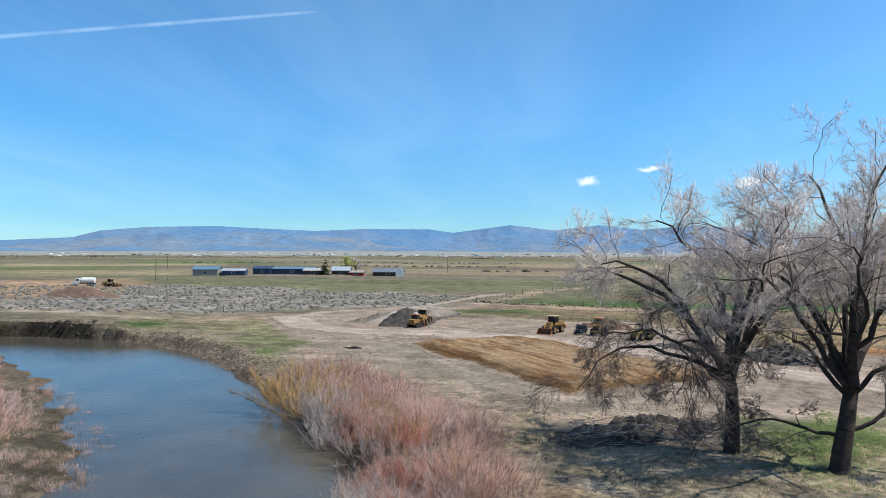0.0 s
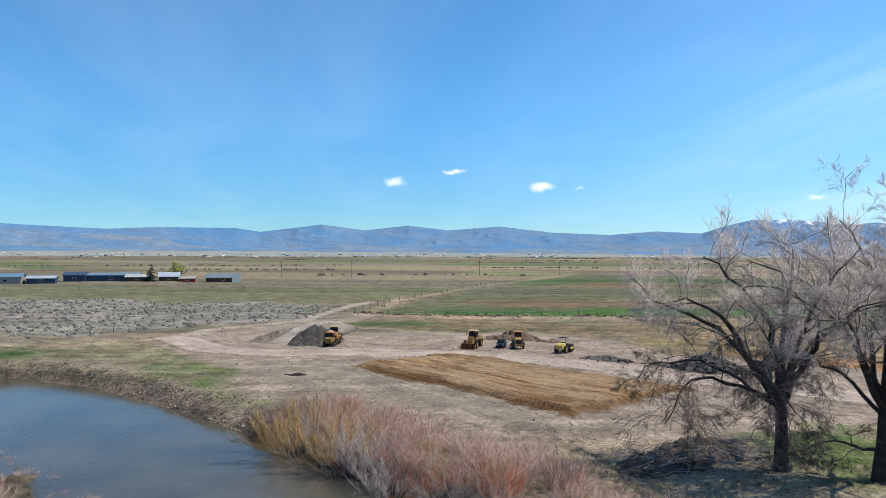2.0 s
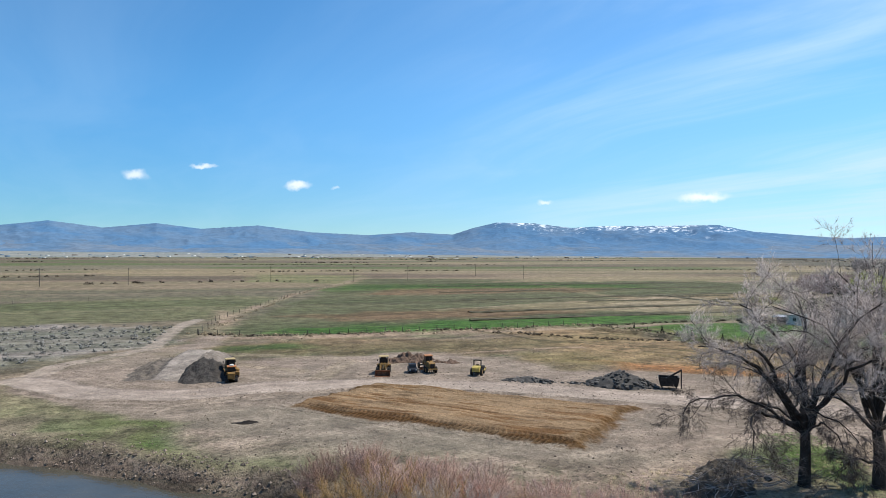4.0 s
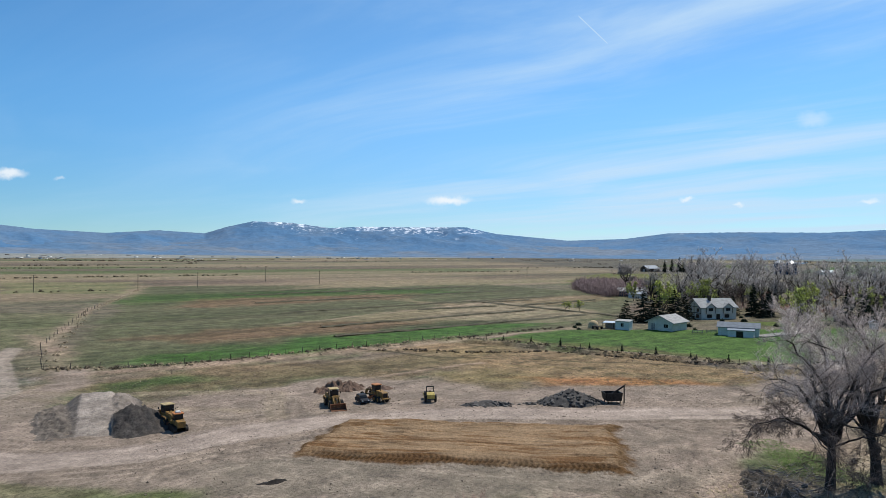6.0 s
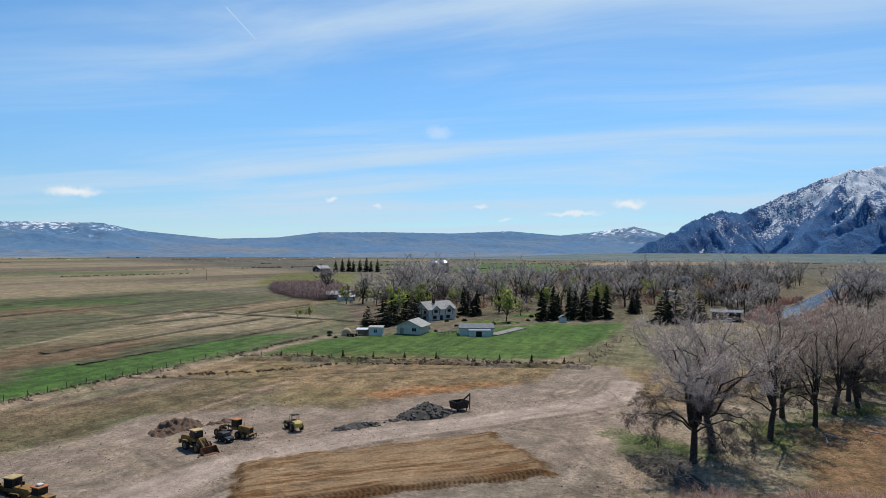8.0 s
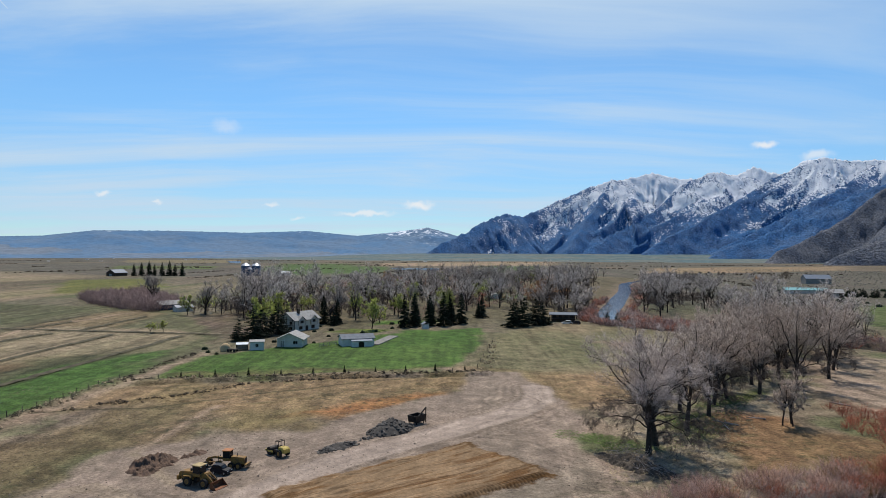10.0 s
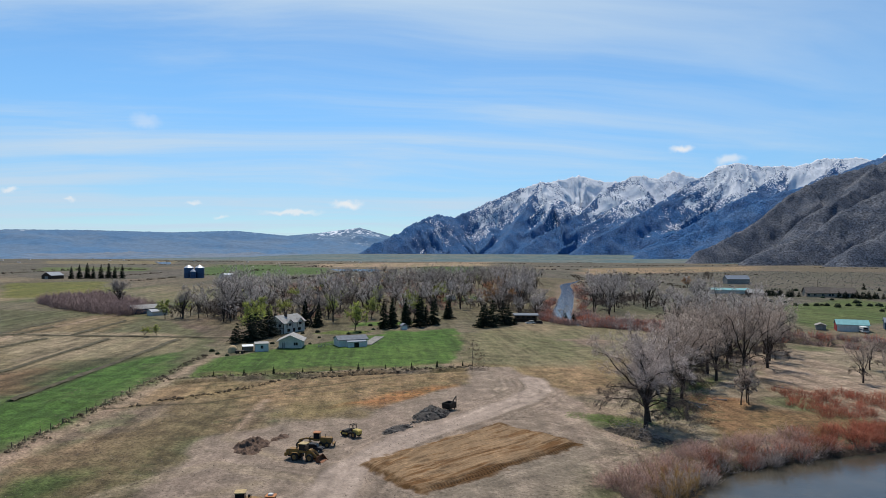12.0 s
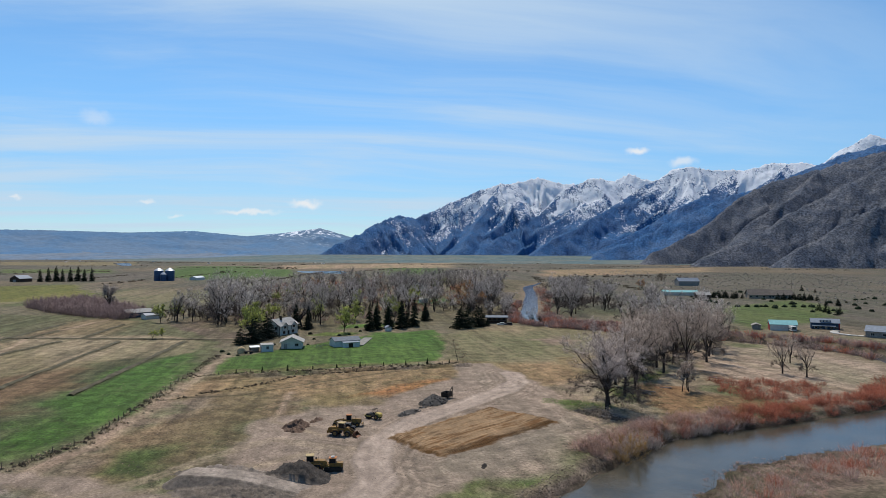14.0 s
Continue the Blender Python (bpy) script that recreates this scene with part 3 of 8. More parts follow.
def soil_material():
    """Colours that the mesh carries, broken by clods, tufts and drill lines; alpha tells growth from bare dirt."""
    m = bpy.data.materials.new("soil")
    m.use_nodes = True
    n = Nodes(m.node_tree)
    p = n.add("ShaderNodeNewGeometry").outputs["Position"]
    own = n.add("ShaderNodeAttribute", attribute_name="soil")
    growth = own.outputs["Alpha"]
    lines = n.add("ShaderNodeMapping", {0: p, "Rotation": (0, 0, radians(-13)), "Scale": (40, 2.6, 1)}, vector_type="TEXTURE").outputs[0]
    streak = n.ramp(n.noise(lines, 1.0, 4.0, 0.6), 0.32, 0.68, 0.84, 1.16)
    bands = n.add("ShaderNodeMapping", {0: p, "Rotation": (0, 0, radians(-15)), "Scale": (420, 34, 1)}, vector_type="TEXTURE").outputs[0]
    bands = n.math("MULTIPLY", n.ramp(n.noise(bands, 1.0, 5.0, 0.65), 0.35, 0.65), growth)
    coarse = n.ramp(n.noise(p, 0.22, 5.0, 0.62), 0.3, 0.7, 0.72, 1.28)
    clod = n.noise(p, 1.7, 6.0, 0.72)
    grit = n.ramp(clod, 0.3, 0.7, 0.55, 1.45)
    tufts = n.math("MULTIPLY", n.ramp(n.noise(p, 0.85, 6.0, 0.78), 0.54, 0.6), n.ramp(n.noise(p, 0.05, 4.0, 0.6), 0.4, 0.62))
    tufts = n.math("MULTIPLY", tufts, n.math("MULTIPLY", growth, 0.85))
    pits = n.math("MULTIPLY", n.ramp(n.noise(p, 0.6, 7.0, 0.8), 0.6, 0.66), 0.5)
    light = n.math("MULTIPLY", n.math("MULTIPLY", coarse, grit), streak)
    light = n.math("MULTIPLY", light, n.math("SUBTRACT", 1.0, pits))
    rows = n.add("ShaderNodeMapping", {0: p, "Rotation": (0, 0, radians(-13)), "Scale": (260, 9, 1)}, vector_type="TEXTURE").outputs[0]
    dark_rows = n.math("MULTIPLY", n.ramp(n.noise(rows, 1.0, 3.0, 0.55), 0.57, 0.62), n.math("MULTIPLY", growth, 0.2))
    light = n.math("MULTIPLY", light, n.math("SUBTRACT", 1.0, dark_rows))
    light = n.math("ADD", 1.0, n.math("MULTIPLY", n.math("SUBTRACT", light, 1.0), n.ramp(growth, 0.0, 1.0, 0.45, 1.1)))
    grey = n.add("ShaderNodeCombineXYZ", {0: light, 1: light, 2: light}).outputs[0]
    c = n.mix(1.0, own.outputs["Color"], grey, "MULTIPLY")
    c = n.mix(n.math("MULTIPLY", growth, 0.9), c, n.mix(1.0, c, n.mix(bands, (0.86, 0.9, 0.77, 1), (1.24, 1.13, 1.12, 1)), "MULTIPLY"))
    c = n.mix(tufts, c, (0.035, 0.036, 0.02, 1))
    b = n.add("ShaderNodeBump", {"Strength": 1.0, "Distance": 0.3, "Height": clod})
    bsdf = n.add("ShaderNodeBsdfPrincipled", {"Base Color": c, "Roughness": 0.95, "Specular IOR Level": 0.12})
    n.tree.links.new(b.outputs[0], bsdf.inputs["Normal"])
    n.add("ShaderNodeOutputMaterial", {0: bsdf.outputs[0]})
    return m


SOIL = soil_material()
build_ground()


def build_water():
    m = bpy.data.materials.new("river_water")
    m.use_nodes = True
    n = Nodes(m.node_tree)
    p = n.add("ShaderNodeNewGeometry").outputs["Position"]
    long = n.noise(n.add("ShaderNodeMapping", {0: p, "Scale": (1, 0.45, 1)}).outputs[0], 2.4, 4.0, 0.6)
    silt = n.mix(n.ramp(n.noise(p, 0.12, 3.0), 0.3, 0.7), (0.05, 0.048, 0.038, 1), (0.08, 0.07, 0.05, 1))
    bsdf = n.add("ShaderNodeBsdfPrincipled", {"Base Color": silt, "Roughness": 0.07, "IOR": 1.333})
    b = n.add("ShaderNodeBump", {"Strength": 0.8, "Distance": 0.04, "Height": long})
    n.tree.links.new(b.outputs[0], bsdf.inputs["Normal"])
    n.add("ShaderNodeOutputMaterial", {0: bsdf.outputs[0]})
    verts, faces = [], []
    for k, p in enumerate(RIVER):
        a, b = RIVER[max(k - 1, 0)], RIVER[min(k + 1, len(RIVER) - 1)]
        t = Vector((b[0] - a[0], b[1] - a[1])).normalized()
        for s in (-1, -0.33, 0.33, 1):
            w = s * (p[2] + (0.4 if p[0] > 200 else 2.6 if s > 0 else 9.0))
            verts.append((p[0] - t.y * w * -1, p[1] + t.x * w * -1, WATER + 1.95 * float(smooth(130, 300, np.array(p[0])))))
        if k:
            for j in range(3):
                faces.append((4 * k - 4 + j, 4 * k + j, 4 * k + 1 + j, 4 * k - 3 + j))
    ob = new("water", mesh_from("water", verts, faces, m))
    tagged(ob, "silty river water reflecting the blue sky", "river", kind="structure")


build_water()


def pond(outline):
    """A sheet of standing water with a ragged shore on the far pasture."""
    ring = spline(outline + outline[:1], 6)[:-1]
    c = ring.mean(0)
    verts = [(c[0], c[1], 0.6)] + [(*(c + (q - c) * (0.85 + 0.3 * fbm(np.array([k * 0.4]), np.array([c[0]]), 14, 3)[0])), 0.6) for k, q in enumerate(ring)]
    n = len(ring)
    ob = new("pond", mesh_from("pond", verts, [(0, 1 + k, 1 + (k + 1) % n) for k in range(n)], bpy.data.materials["river_water"]))
    tagged(ob, "bright flooded patch of far pasture", "pond", kind="structure")


for outline in ([(1952, 286), (1949, 262), (2450, 296), (2335, 327)],
                [(1184, -81), (1134, -146), (1284, -175), (1302, -90)],
                [(2670, -1274), (2491, -1376), (3082, -1668), (3080, -1467)]):
    pond(outline)


# ---- mountains ----
VIEW = np.array([(-40, 0, 0), (0, 0, 0), (25, -30, 9), (52, -58, 33), (85, -77, 72), (108, -96, 123), (118, -118, 140), (150, -125, 146)], float)
SKYLINE = [(-48, 0.5), (-33, 0.7), (-28.2, 0.91), (-26.4, 1.4), (-23.3, 1.7), (-18.3, 1.86), (-14, 1.68), (-10.4, 1.55), (-6.7, 1.74), (-1.1, 1.74), (0.8, 1.46), (3.3, 1.78), (5.7, 2.1), (9.3, 1.66), (13, 2.06), (16.3, 1.68),
           (20.7, 2.0), (25, 1.5), (29.7, 1.3), (33.3, 1.56), (36.8, 1.38), (38.5, 1.92), (40.5, 2.37), (43.6, 2.3), (46.7, 1.92), (49.4, 2.06), (54, 2.04), (58.1, 2.07), (60.6, 1.54), (66.6, 1.0), (71.2, 1.14), (74.6, 1.58), (80, 1.63),
           (85.7, 1.55), (90.6, 1.74), (94.8, 1.38), (97.6, 1.66), (100.8, 2.09), (104, 1.2), (112, 0.6)]
SPURS = [(-48, 0.5), (-33, 0.55), (-28, 0.7), (-22, 1.3), (-17, 1.4), (-12, 1.2), (-6, 0.9), (0, 0.7), (8, 0.9), (14, 0.7), (20, 0.8), (30, 0.7), (40, 0.8), (50, 0.75), (60, 0.7), (75, 0.6), (90, 0.65), (104, 0.5), (112, 0.4)]


APRON = [(-48, 0.12), (-30, 0.2), (-10, 0.26), (10, 0.22), (40, 0.1), (60, 0.04), (80, 0.01)]
FLATS = [(80, 0.02), (92, 0.14), (97, 0.26), (100, 0.3), (112, 0.31), (124, 0.3), (131, 0.24), (150, 0.1)]


def build_range(name, skyline, near, far, mat, label, ridge, seed, azimuth_step=0.11, rows=34, gully=6.0, snow=None):
    a = np.arange(skyline[0][0], skyline[-1][0], azimuth_step)
    s = np.linspace(0, 1, rows)
    A, S = np.meshgrid(a, s)
    el = np.interp(A, *np.array(skyline).T)
    cx, cy = np.interp(A, VIEW[:, 0], VIEW[:, 1]), np.interp(A, VIEW[:, 0], VIEW[:, 2])
    R = near + (far - near) * S
    top = far * np.tan(np.radians(el)) * 1.015 + 32 * np.clip(el, 0, 1)
    # spurs and gullies: ridged relief, strongest halfway up
    x, y = cx + R * np.sin(np.radians(A)), cy + R * np.cos(np.radians(A))
    wide = gully
    wx, wy = (fbm(x / wide, y / wide, seed + 5, 3) - 0.5) * wide * 0.8, (fbm(x / wide, y / wide, seed + 6, 3) - 0.5) * wide * 0.8
    relief, amp, norm = 0, 1.0, 0
    for k in range(5):
        relief = relief + amp * (1 - np.abs(2 * vnoise((x + wx) / wide * 2 ** k + 31 * k, (y + wy) / wide * 2 ** k, seed + k) - 1)) ** 1.6
        norm += amp
        amp *= 0.5
    relief = relief / norm
    valley = 1 - relief
    z = top * S ** 1.05 * (1 - ridge * valley * smooth(0.0, 0.3, S) * (1 - 0.55 * smooth(0.6, 1.0, S)))
    # each bearing is brought up to the crest line
    lift = (top / far) / np.max(z / R, axis=0)
    width = max(int(0.35 / azimuth_step), 1)
    lift = np.convolve(np.pad(lift[0], width, mode="edge"), np.ones(2 * width + 1) / (2 * width + 1), "valid")
    z = z * lift[None] - 3
    me = mesh_from(name, np.stack([x, y, z], -1).reshape(-1, 3), grid_faces(len(a), rows)[:, ::-1], mat)
    if snow:
        cover = 0.5 + (z - snow) / 230 + 0.55 * (valley - 0.4) + 0.5 * (fbm(x / 90, y / 90, seed + 12, 4, 0.65) - 0.5) - 2 * (1 - smooth(36, 41, A)) + 0.32 * smooth(95, 98, A) + 0.12 * smooth(46, 48, A) * (1 - smooth(57, 60, A)) - 0.1 * smooth(60, 64, A)
        me.attributes.new("snow", "FLOAT", "POINT").data.foreach_set("value", cover.ravel().astype(np.float32))
    return tagged(new(name, me), label, "mountains", kind="structure")


def ridge_vertex(az, r, el):
    """A crest point by bearing, range and elevation as seen from the walk."""
    cx, cy = np.interp(az, VIEW[:, 0], VIEW[:, 1]), np.interp(az, VIEW[:, 0], VIEW[:, 2])
    return cx + r * math.sin(radians(az)), cy + r * math.cos(radians(az)), 39 + r * math.tan(radians(el))


def build_peaks(name, crests, near, far, span, mat, label, seed, azimuth_step, rows, ribs=0.55, erode=30.0):
    """Mountains hung from crest lines, with ribs and gullies running down both flanks of each."""
    a = np.arange(span[0], span[1], azimuth_step)
    A, S = np.meshgrid(a, np.linspace(0, 1, rows))
    R = near + (far - near) * S
    cx, cy = np.interp(A, VIEW[:, 0], VIEW[:, 1]), np.interp(A, VIEW[:, 0], VIEW[:, 2])
    x, y = cx + R * np.sin(np.radians(A)), cy + R * np.cos(np.radians(A))
    wx, wy = (fbm(x / 130, y / 130, seed + 5, 4) - 0.5) * 60, (fbm(x / 130, y / 130, seed + 6, 4) - 0.5) * 60
    z, gully, line = np.full(x.shape, -60.0), np.zeros(x.shape), np.full(x.shape, 9000.0)
    for k, (crest, snowline, slope) in enumerate(crests):
        run = 0.0
        p = [ridge_vertex(*q) for q in crest]
        for (ax, ay, az_), (bx, by, bz) in zip(p[:-1], p[1:]):
            dx, dy = bx - ax, by - ay
            length = math.hypot(dx, dy)
            raw = ((x + wx - ax) * dx + (y + wy - ay) * dy) / length ** 2
            u = np.clip(raw, 0, 1)
            d = np.hypot(x + wx - ax - u * dx, y + wy - ay - u * dy)
            side = np.sign((x - ax) * dy - (y - ay) * dx)
            th = np.where((raw < 0) | (raw > 1), np.arctan2(y - ay, x - ax), 0) * 120
            along = run + u * length + th + 400 * side + 0.25 * d
            big = 1 - np.abs(2 * vnoise(along / 105, d / 700 + k, seed + k) - 1)
            fine = 1 - np.abs(2 * vnoise(along / 36, d / 300 + k, seed + 40 + k) - 1)
            cut = (0.62 * (1 - big) + 0.38 * (1 - fine)) * smooth(10, 170, d)
            h = az_ + (bz - az_) * u - slope * d * (0.72 + ribs * cut)
            h = h + 0.0006 * np.minimum(d, 280) ** 2
            higher = h > z
            z, gully, line = np.where(higher, h, z), np.where(higher, cut, gully), np.where(higher, snowline, line)
            run += length
    z = z + erode * (fbm(x / 45, y / 45, seed + 9, 4, 0.6) - 0.5) * smooth(10, 120, z)
    z = np.maximum(z, -10.0)
    me = mesh_from(name, np.stack([x, y, z], -1).reshape(-1, 3), grid_faces(len(a), rows)[:, ::-1], mat)
    cover = 0.36 + (z - line) / 420 + 1.3 * (gully - 0.3) + 1.1 * (fbm(x / 40, y / 40, seed + 12, 4, 0.7) - 0.5)
    me.attributes.new("snow", "FLOAT", "POINT").data.foreach_set("value", np.clip(cover, -2, 3).ravel().astype(np.float32))
    return tagged(new(name, me), label, "mountains", kind="structure")


def rock_material(name, low, mid, snow_from, snow_full, scale, speckle=0.4, snow=True, relief=14.0):
    m = bpy.data.materials.new(name)
    m.use_nodes = True
    n = Nodes(m.node_tree)
    g = n.add("ShaderNodeNewGeometry")
    p = g.outputs["Position"]
    z = n.add("ShaderNodeSeparateXYZ", {0: p}).outputs[2]
    patch, grain = n.noise(p, scale, 5.0, 0.6), n.noise(p, scale * 9, 4.0, 0.65)
    c = n.mix(n.ramp(patch, 0.38, 0.62), (*low, 1), (*mid, 1))
    v = n.ramp(grain, 0.3, 0.7, 1 - speckle, 1 + speckle)
    c = n.mix(1.0, c, n.add("ShaderNodeCombineXYZ", {0: v, 1: v, 2: v}).outputs[0], "MULTIPLY")
    if snow:
        line = n.add("ShaderNodeAttribute", attribute_name="snow").outputs["Fac"]
        line = n.math("ADD", line, n.ramp(grain, 0.32, 0.68, -0.3, 0.3))
        c = n.mix(n.ramp(line, snow_from, snow_full), c, (0.8, 0.84, 0.9, 1))
    b = n.add("ShaderNodeBump", {"Strength": 1.0, "Distance": relief, "Height": grain})
    bsdf = n.add("ShaderNodeBsdfPrincipled", {"Base Color": c, "Roughness": 0.95, "Specular IOR Level": 0.1})
    n.tree.links.new(b.outputs[0], bsdf.inputs["Normal"])
    n.add("ShaderNodeOutputMaterial", {0: bsdf.outputs[0]})
    return m


# distance haze is painted into these far base colours as blue and grey
FAR_HAZE_ROCK = rock_material("far_forest_haze", (0.085, 0.175, 0.295), (0.12, 0.19, 0.28), 0.75, 1.2, 0.003, 0.1, True, 4.0)
SPUR_HAZE_ROCK = rock_material("far_slopes_haze", (0.1, 0.175, 0.27), (0.155, 0.19, 0.235), 9, 10, 0.0022, 0.16, False, 4.0)
APRON_HAZE_SOIL = rock_material("valley_edge_sage_haze", (0.185, 0.2, 0.185), (0.27, 0.255, 0.22), 9, 10, 0.006, 0.3, False, 1.0)
FLAT_HAZE_SOIL = rock_material("upper_valley_meadow_haze", (0.085, 0.13, 0.135), (0.14, 0.155, 0.135), 9, 10, 0.004, 0.3, False, 1.0)
# forest and scrub colours carry the blue of the hazy air
ALP_HAZE_ROCK = rock_material("alpine_forest_snow_haze", (0.055, 0.155, 0.335), (0.085, 0.17, 0.32), 0.36, 0.58, 0.012, 0.3)
HILL_HAZE_ROCK = rock_material("scrub_hillside_haze", (0.165, 0.175, 0.2), (0.1, 0.118, 0.155), 9, 10, 0.016, 0.5, False)
build_range("far_mountains", SKYLINE, 3900, 4880, FAR_HAZE_ROCK, "hazy blue mountain range beyond the plain", 0.34, 11, 0.1, 40, 420, 165)
build_range("near_ridges", SPURS, 3600, 4500, SPUR_HAZE_ROCK, "low tan and hazy blue foothill ridges beyond the plain", 0.4, 23, 0.14, 30, 330)
build_range("valley_apron", APRON, 2500, 3900, APRON_HAZE_SOIL, "gentle sage-grey slope at the far edge of the plain", 0.3, 29, 0.3, 24, 300)
build_range("upper_valley", FLATS, 2500, 3900, FLAT_HAZE_SOIL, "grey-green meadows rising to the foot of the snowy range", 0.3, 31, 0.3, 24, 300)
# crest lines of the southern range: bearing, range, elevation; snow line; slope
ALP_CRESTS = [
    ([(101.2, 3900, 0.22), (103.5, 4050, 1.36), (105.6, 4200, 2.59), (107.2, 4300, 3.16), (108.8, 4400, 2.89), (111.6, 4500, 4.11), (113.8, 4560, 5.13), (115.9, 4620, 5.85), (117.3, 4720, 5.65)], 205, 1.15),
    ([(115.9, 4620, 5.85), (115.3, 4450, 4.47), (114.0, 4200, 2.47), (112.9, 3950, 0.74)], 255, 1.11),
    ([(116.9, 4760, 5.89), (118.1, 4820, 6.07), (119.2, 4860, 6.25), (121.3, 4860, 5.72), (123.4, 4850, 5.46)], 120, 1.39),
    ([(126.2, 4740, 5.77), (123.4, 4650, 6.14), (121.3, 4560, 5.26), (118.8, 4380, 2.96), (116.7, 4200, 1.7), (114.4, 3950, 0.47)], 225, 1.11),
    ([(124.0, 4850, 5.45), (125.4, 4850, 5.97), (126.2, 4880, 6.53), (128.0, 4860, 5.81), (130.1, 4850, 6.2)], 150, 1.39),
    ([(130.7, 4620, 6.92), (128.4, 4520, 5.89), (125.4, 4320, 3.97), (122.2, 4100, 2.16), (119.3, 3900, 0.59)], 265, 1.11),
    ([(129.7, 4640, 6.65), (130.7, 4620, 6.92), (132.6, 4660, 6.63), (134.6, 4660, 6.38), (137.0, 4620, 6.86), (138.8, 4620, 6.72), (139.8, 4560, 6.54)], 240, 1.15),
    ([(134.6, 4660, 6.38), (131.6, 4330, 4.4), (128.0, 4050, 2.32), (124.3, 3800, 0.51)], 300, 1.11),
    ([(138.1, 4600, 6.72), (135.4, 4250, 4.73), (133.0, 4000, 3.28)], 300, 1.11),
    ([(139.6, 4600, 6.55), (141.4, 4700, 7.65), (143.1, 4780, 8.47), (144.3, 4780, 8.17), (147.6, 4780, 8.54)], 330, 1.15),
    ([(147.9, 4000, 8.51), (144.0, 4000, 7.84), (141.7, 3950, 7.23), (139.6, 3900, 6.55), (136.6, 3800, 5.32), (133.8, 3700, 4.43), (130.1, 3600, 2.88), (126.7, 3450, 1.1), (124.0, 3300, 0.19)], 9000, 1.02),
]
HILL_CRESTS = [
    ([(148.2, 3520, 8.11), (145.1, 3500, 7.45), (142.8, 3450, 7.0), (139.9, 3400, 6.21), (137.5, 3300, 5.7), (135.8, 3250, 5.01), (134.2, 3150, 3.9), (132.2, 3000, 2.37), (130.1, 2850, 1.01), (128.0, 2700, 0.02)], 9000, 1.15),
    ([(148.2, 3000, 8.29), (146.4, 3000, 7.53), (144.0, 2950, 6.44), (141.7, 2850, 5.1), (139.6, 2750, 3.76), (137.3, 2650, 2.3), (134.6, 2500, 0.79), (131.8, 2350, -0.27)], 9000, 1.15),
    ([(148.8, 2850, 6.77), (146.4, 2750, 5.52), (144.0, 2600, 3.93), (141.0, 2450, 2.0), (138.1, 2300, 0.41)], 9000, 1.15),
    ([(139.9, 3400, 6.21), (138.1, 3050, 4.22), (135.4, 2900, 2.16)], 9000, 1.15),
]
build_peaks("alpine_range", ALP_CRESTS, 3200, 4900, (99, 152), ALP_HAZE_ROCK, "dark forested mountain range with snow on its crest", 37, 0.045, 150)
build_peaks("scrub_hill", HILL_CRESTS, 2100, 3600, (118, 152), HILL_HAZE_ROCK, "grey-brown scrub hillside with steep gullies", 53, 0.05, 130, 0.7, 24.0)


# ---- plants ----
def tubes(p0, p1, r0, r1, sides):
    """Many tapered sticks: vertices and four-sided faces."""
    p0, p1 = np.asarray(p0, float), np.asarray(p1, float)
    d = p1 - p0
    d = d / (np.linalg.norm(d, axis=1, keepdims=True) + 1e-9)
    ref = np.where(np.abs(d[:, 2:3]) > 0.9, np.array([[1.0, 0, 0]]), np.array([[0, 0, 1.0]]))
    u = np.cross(d, ref)
    u = u / (np.linalg.norm(u, axis=1, keepdims=True) + 1e-9)
    v = np.cross(d, u)
    rings = []
    for p, r in ((p0, r0), (p1, r1)):
        r = np.broadcast_to(np.asarray(r, float), (len(p),))
        for k in range(sides):
            a = 2 * np.pi * k / sides
            rings.append(p + r[:, None] * (np.cos(a) * u + np.sin(a) * v))
    verts = np.stack(rings, 1).reshape(-1, 3)
    base = np.arange(len(p0))[:, None] * 2 * sides
    faces = np.concatenate([np.stack([base[:, 0] + k, base[:, 0] + (k + 1) % sides, base[:, 0] + sides + (k + 1) % sides, base[:, 0] + sides + k], 1) for k in range(sides)])
    return verts, faces


def spikes(p0, p1, r0):
    """Three-sided twigs that end in a point."""
    v, f = tubes(p0, p1, r0, 0.0, 3)
    v = v.reshape(-1, 6, 3)[:, :4]
    base = np.arange(len(v))[:, None] * 4
    return v.reshape(-1, 3), np.concatenate([base + np.array([[k, (k + 1) % 3, 3]]) for k in range(3)])


def joined(name, pieces):
    """One mesh out of (vertices, faces, material) pieces."""
    if len({p[1].shape[1] for p in pieces}) > 1:
        pieces = [(v, f if f.shape[1] == 3 else np.concatenate([f[:, [0, 1, 2]], f[:, [0, 2, 3]]]), m) for v, f, m in pieces]
    verts = np.concatenate([p[0] for p in pieces])
    offset, faces, index, mats = 0, [], [], []
    for v, f, m in pieces:
        faces.append(f + offset)
        offset += len(v)
        if m not in mats:
            mats.append(m)
        index.append(np.full(len(f), mats.index(m), np.int32))
    me = mesh_from(name, verts, np.concatenate(faces))
    for m in mats:
        me.materials.append(m)
    me.polygons.foreach_set("material_index", np.concatenate(index))
    return me


def turned(rand, d, spread):
    """Directions leaning off d by about spread radians."""
    off = rand.normal(size=d.shape)
    off -= (off * d).sum(1, keepdims=True) * d
    off /= np.linalg.norm(off, axis=1, keepdims=True) + 1e-9
    s = np.broadcast_to(np.asarray(spread, float), (len(d),))[:, None]
    out = np.cos(s) * d + np.sin(s) * off
    return out / np.linalg.norm(out, axis=1, keepdims=True)


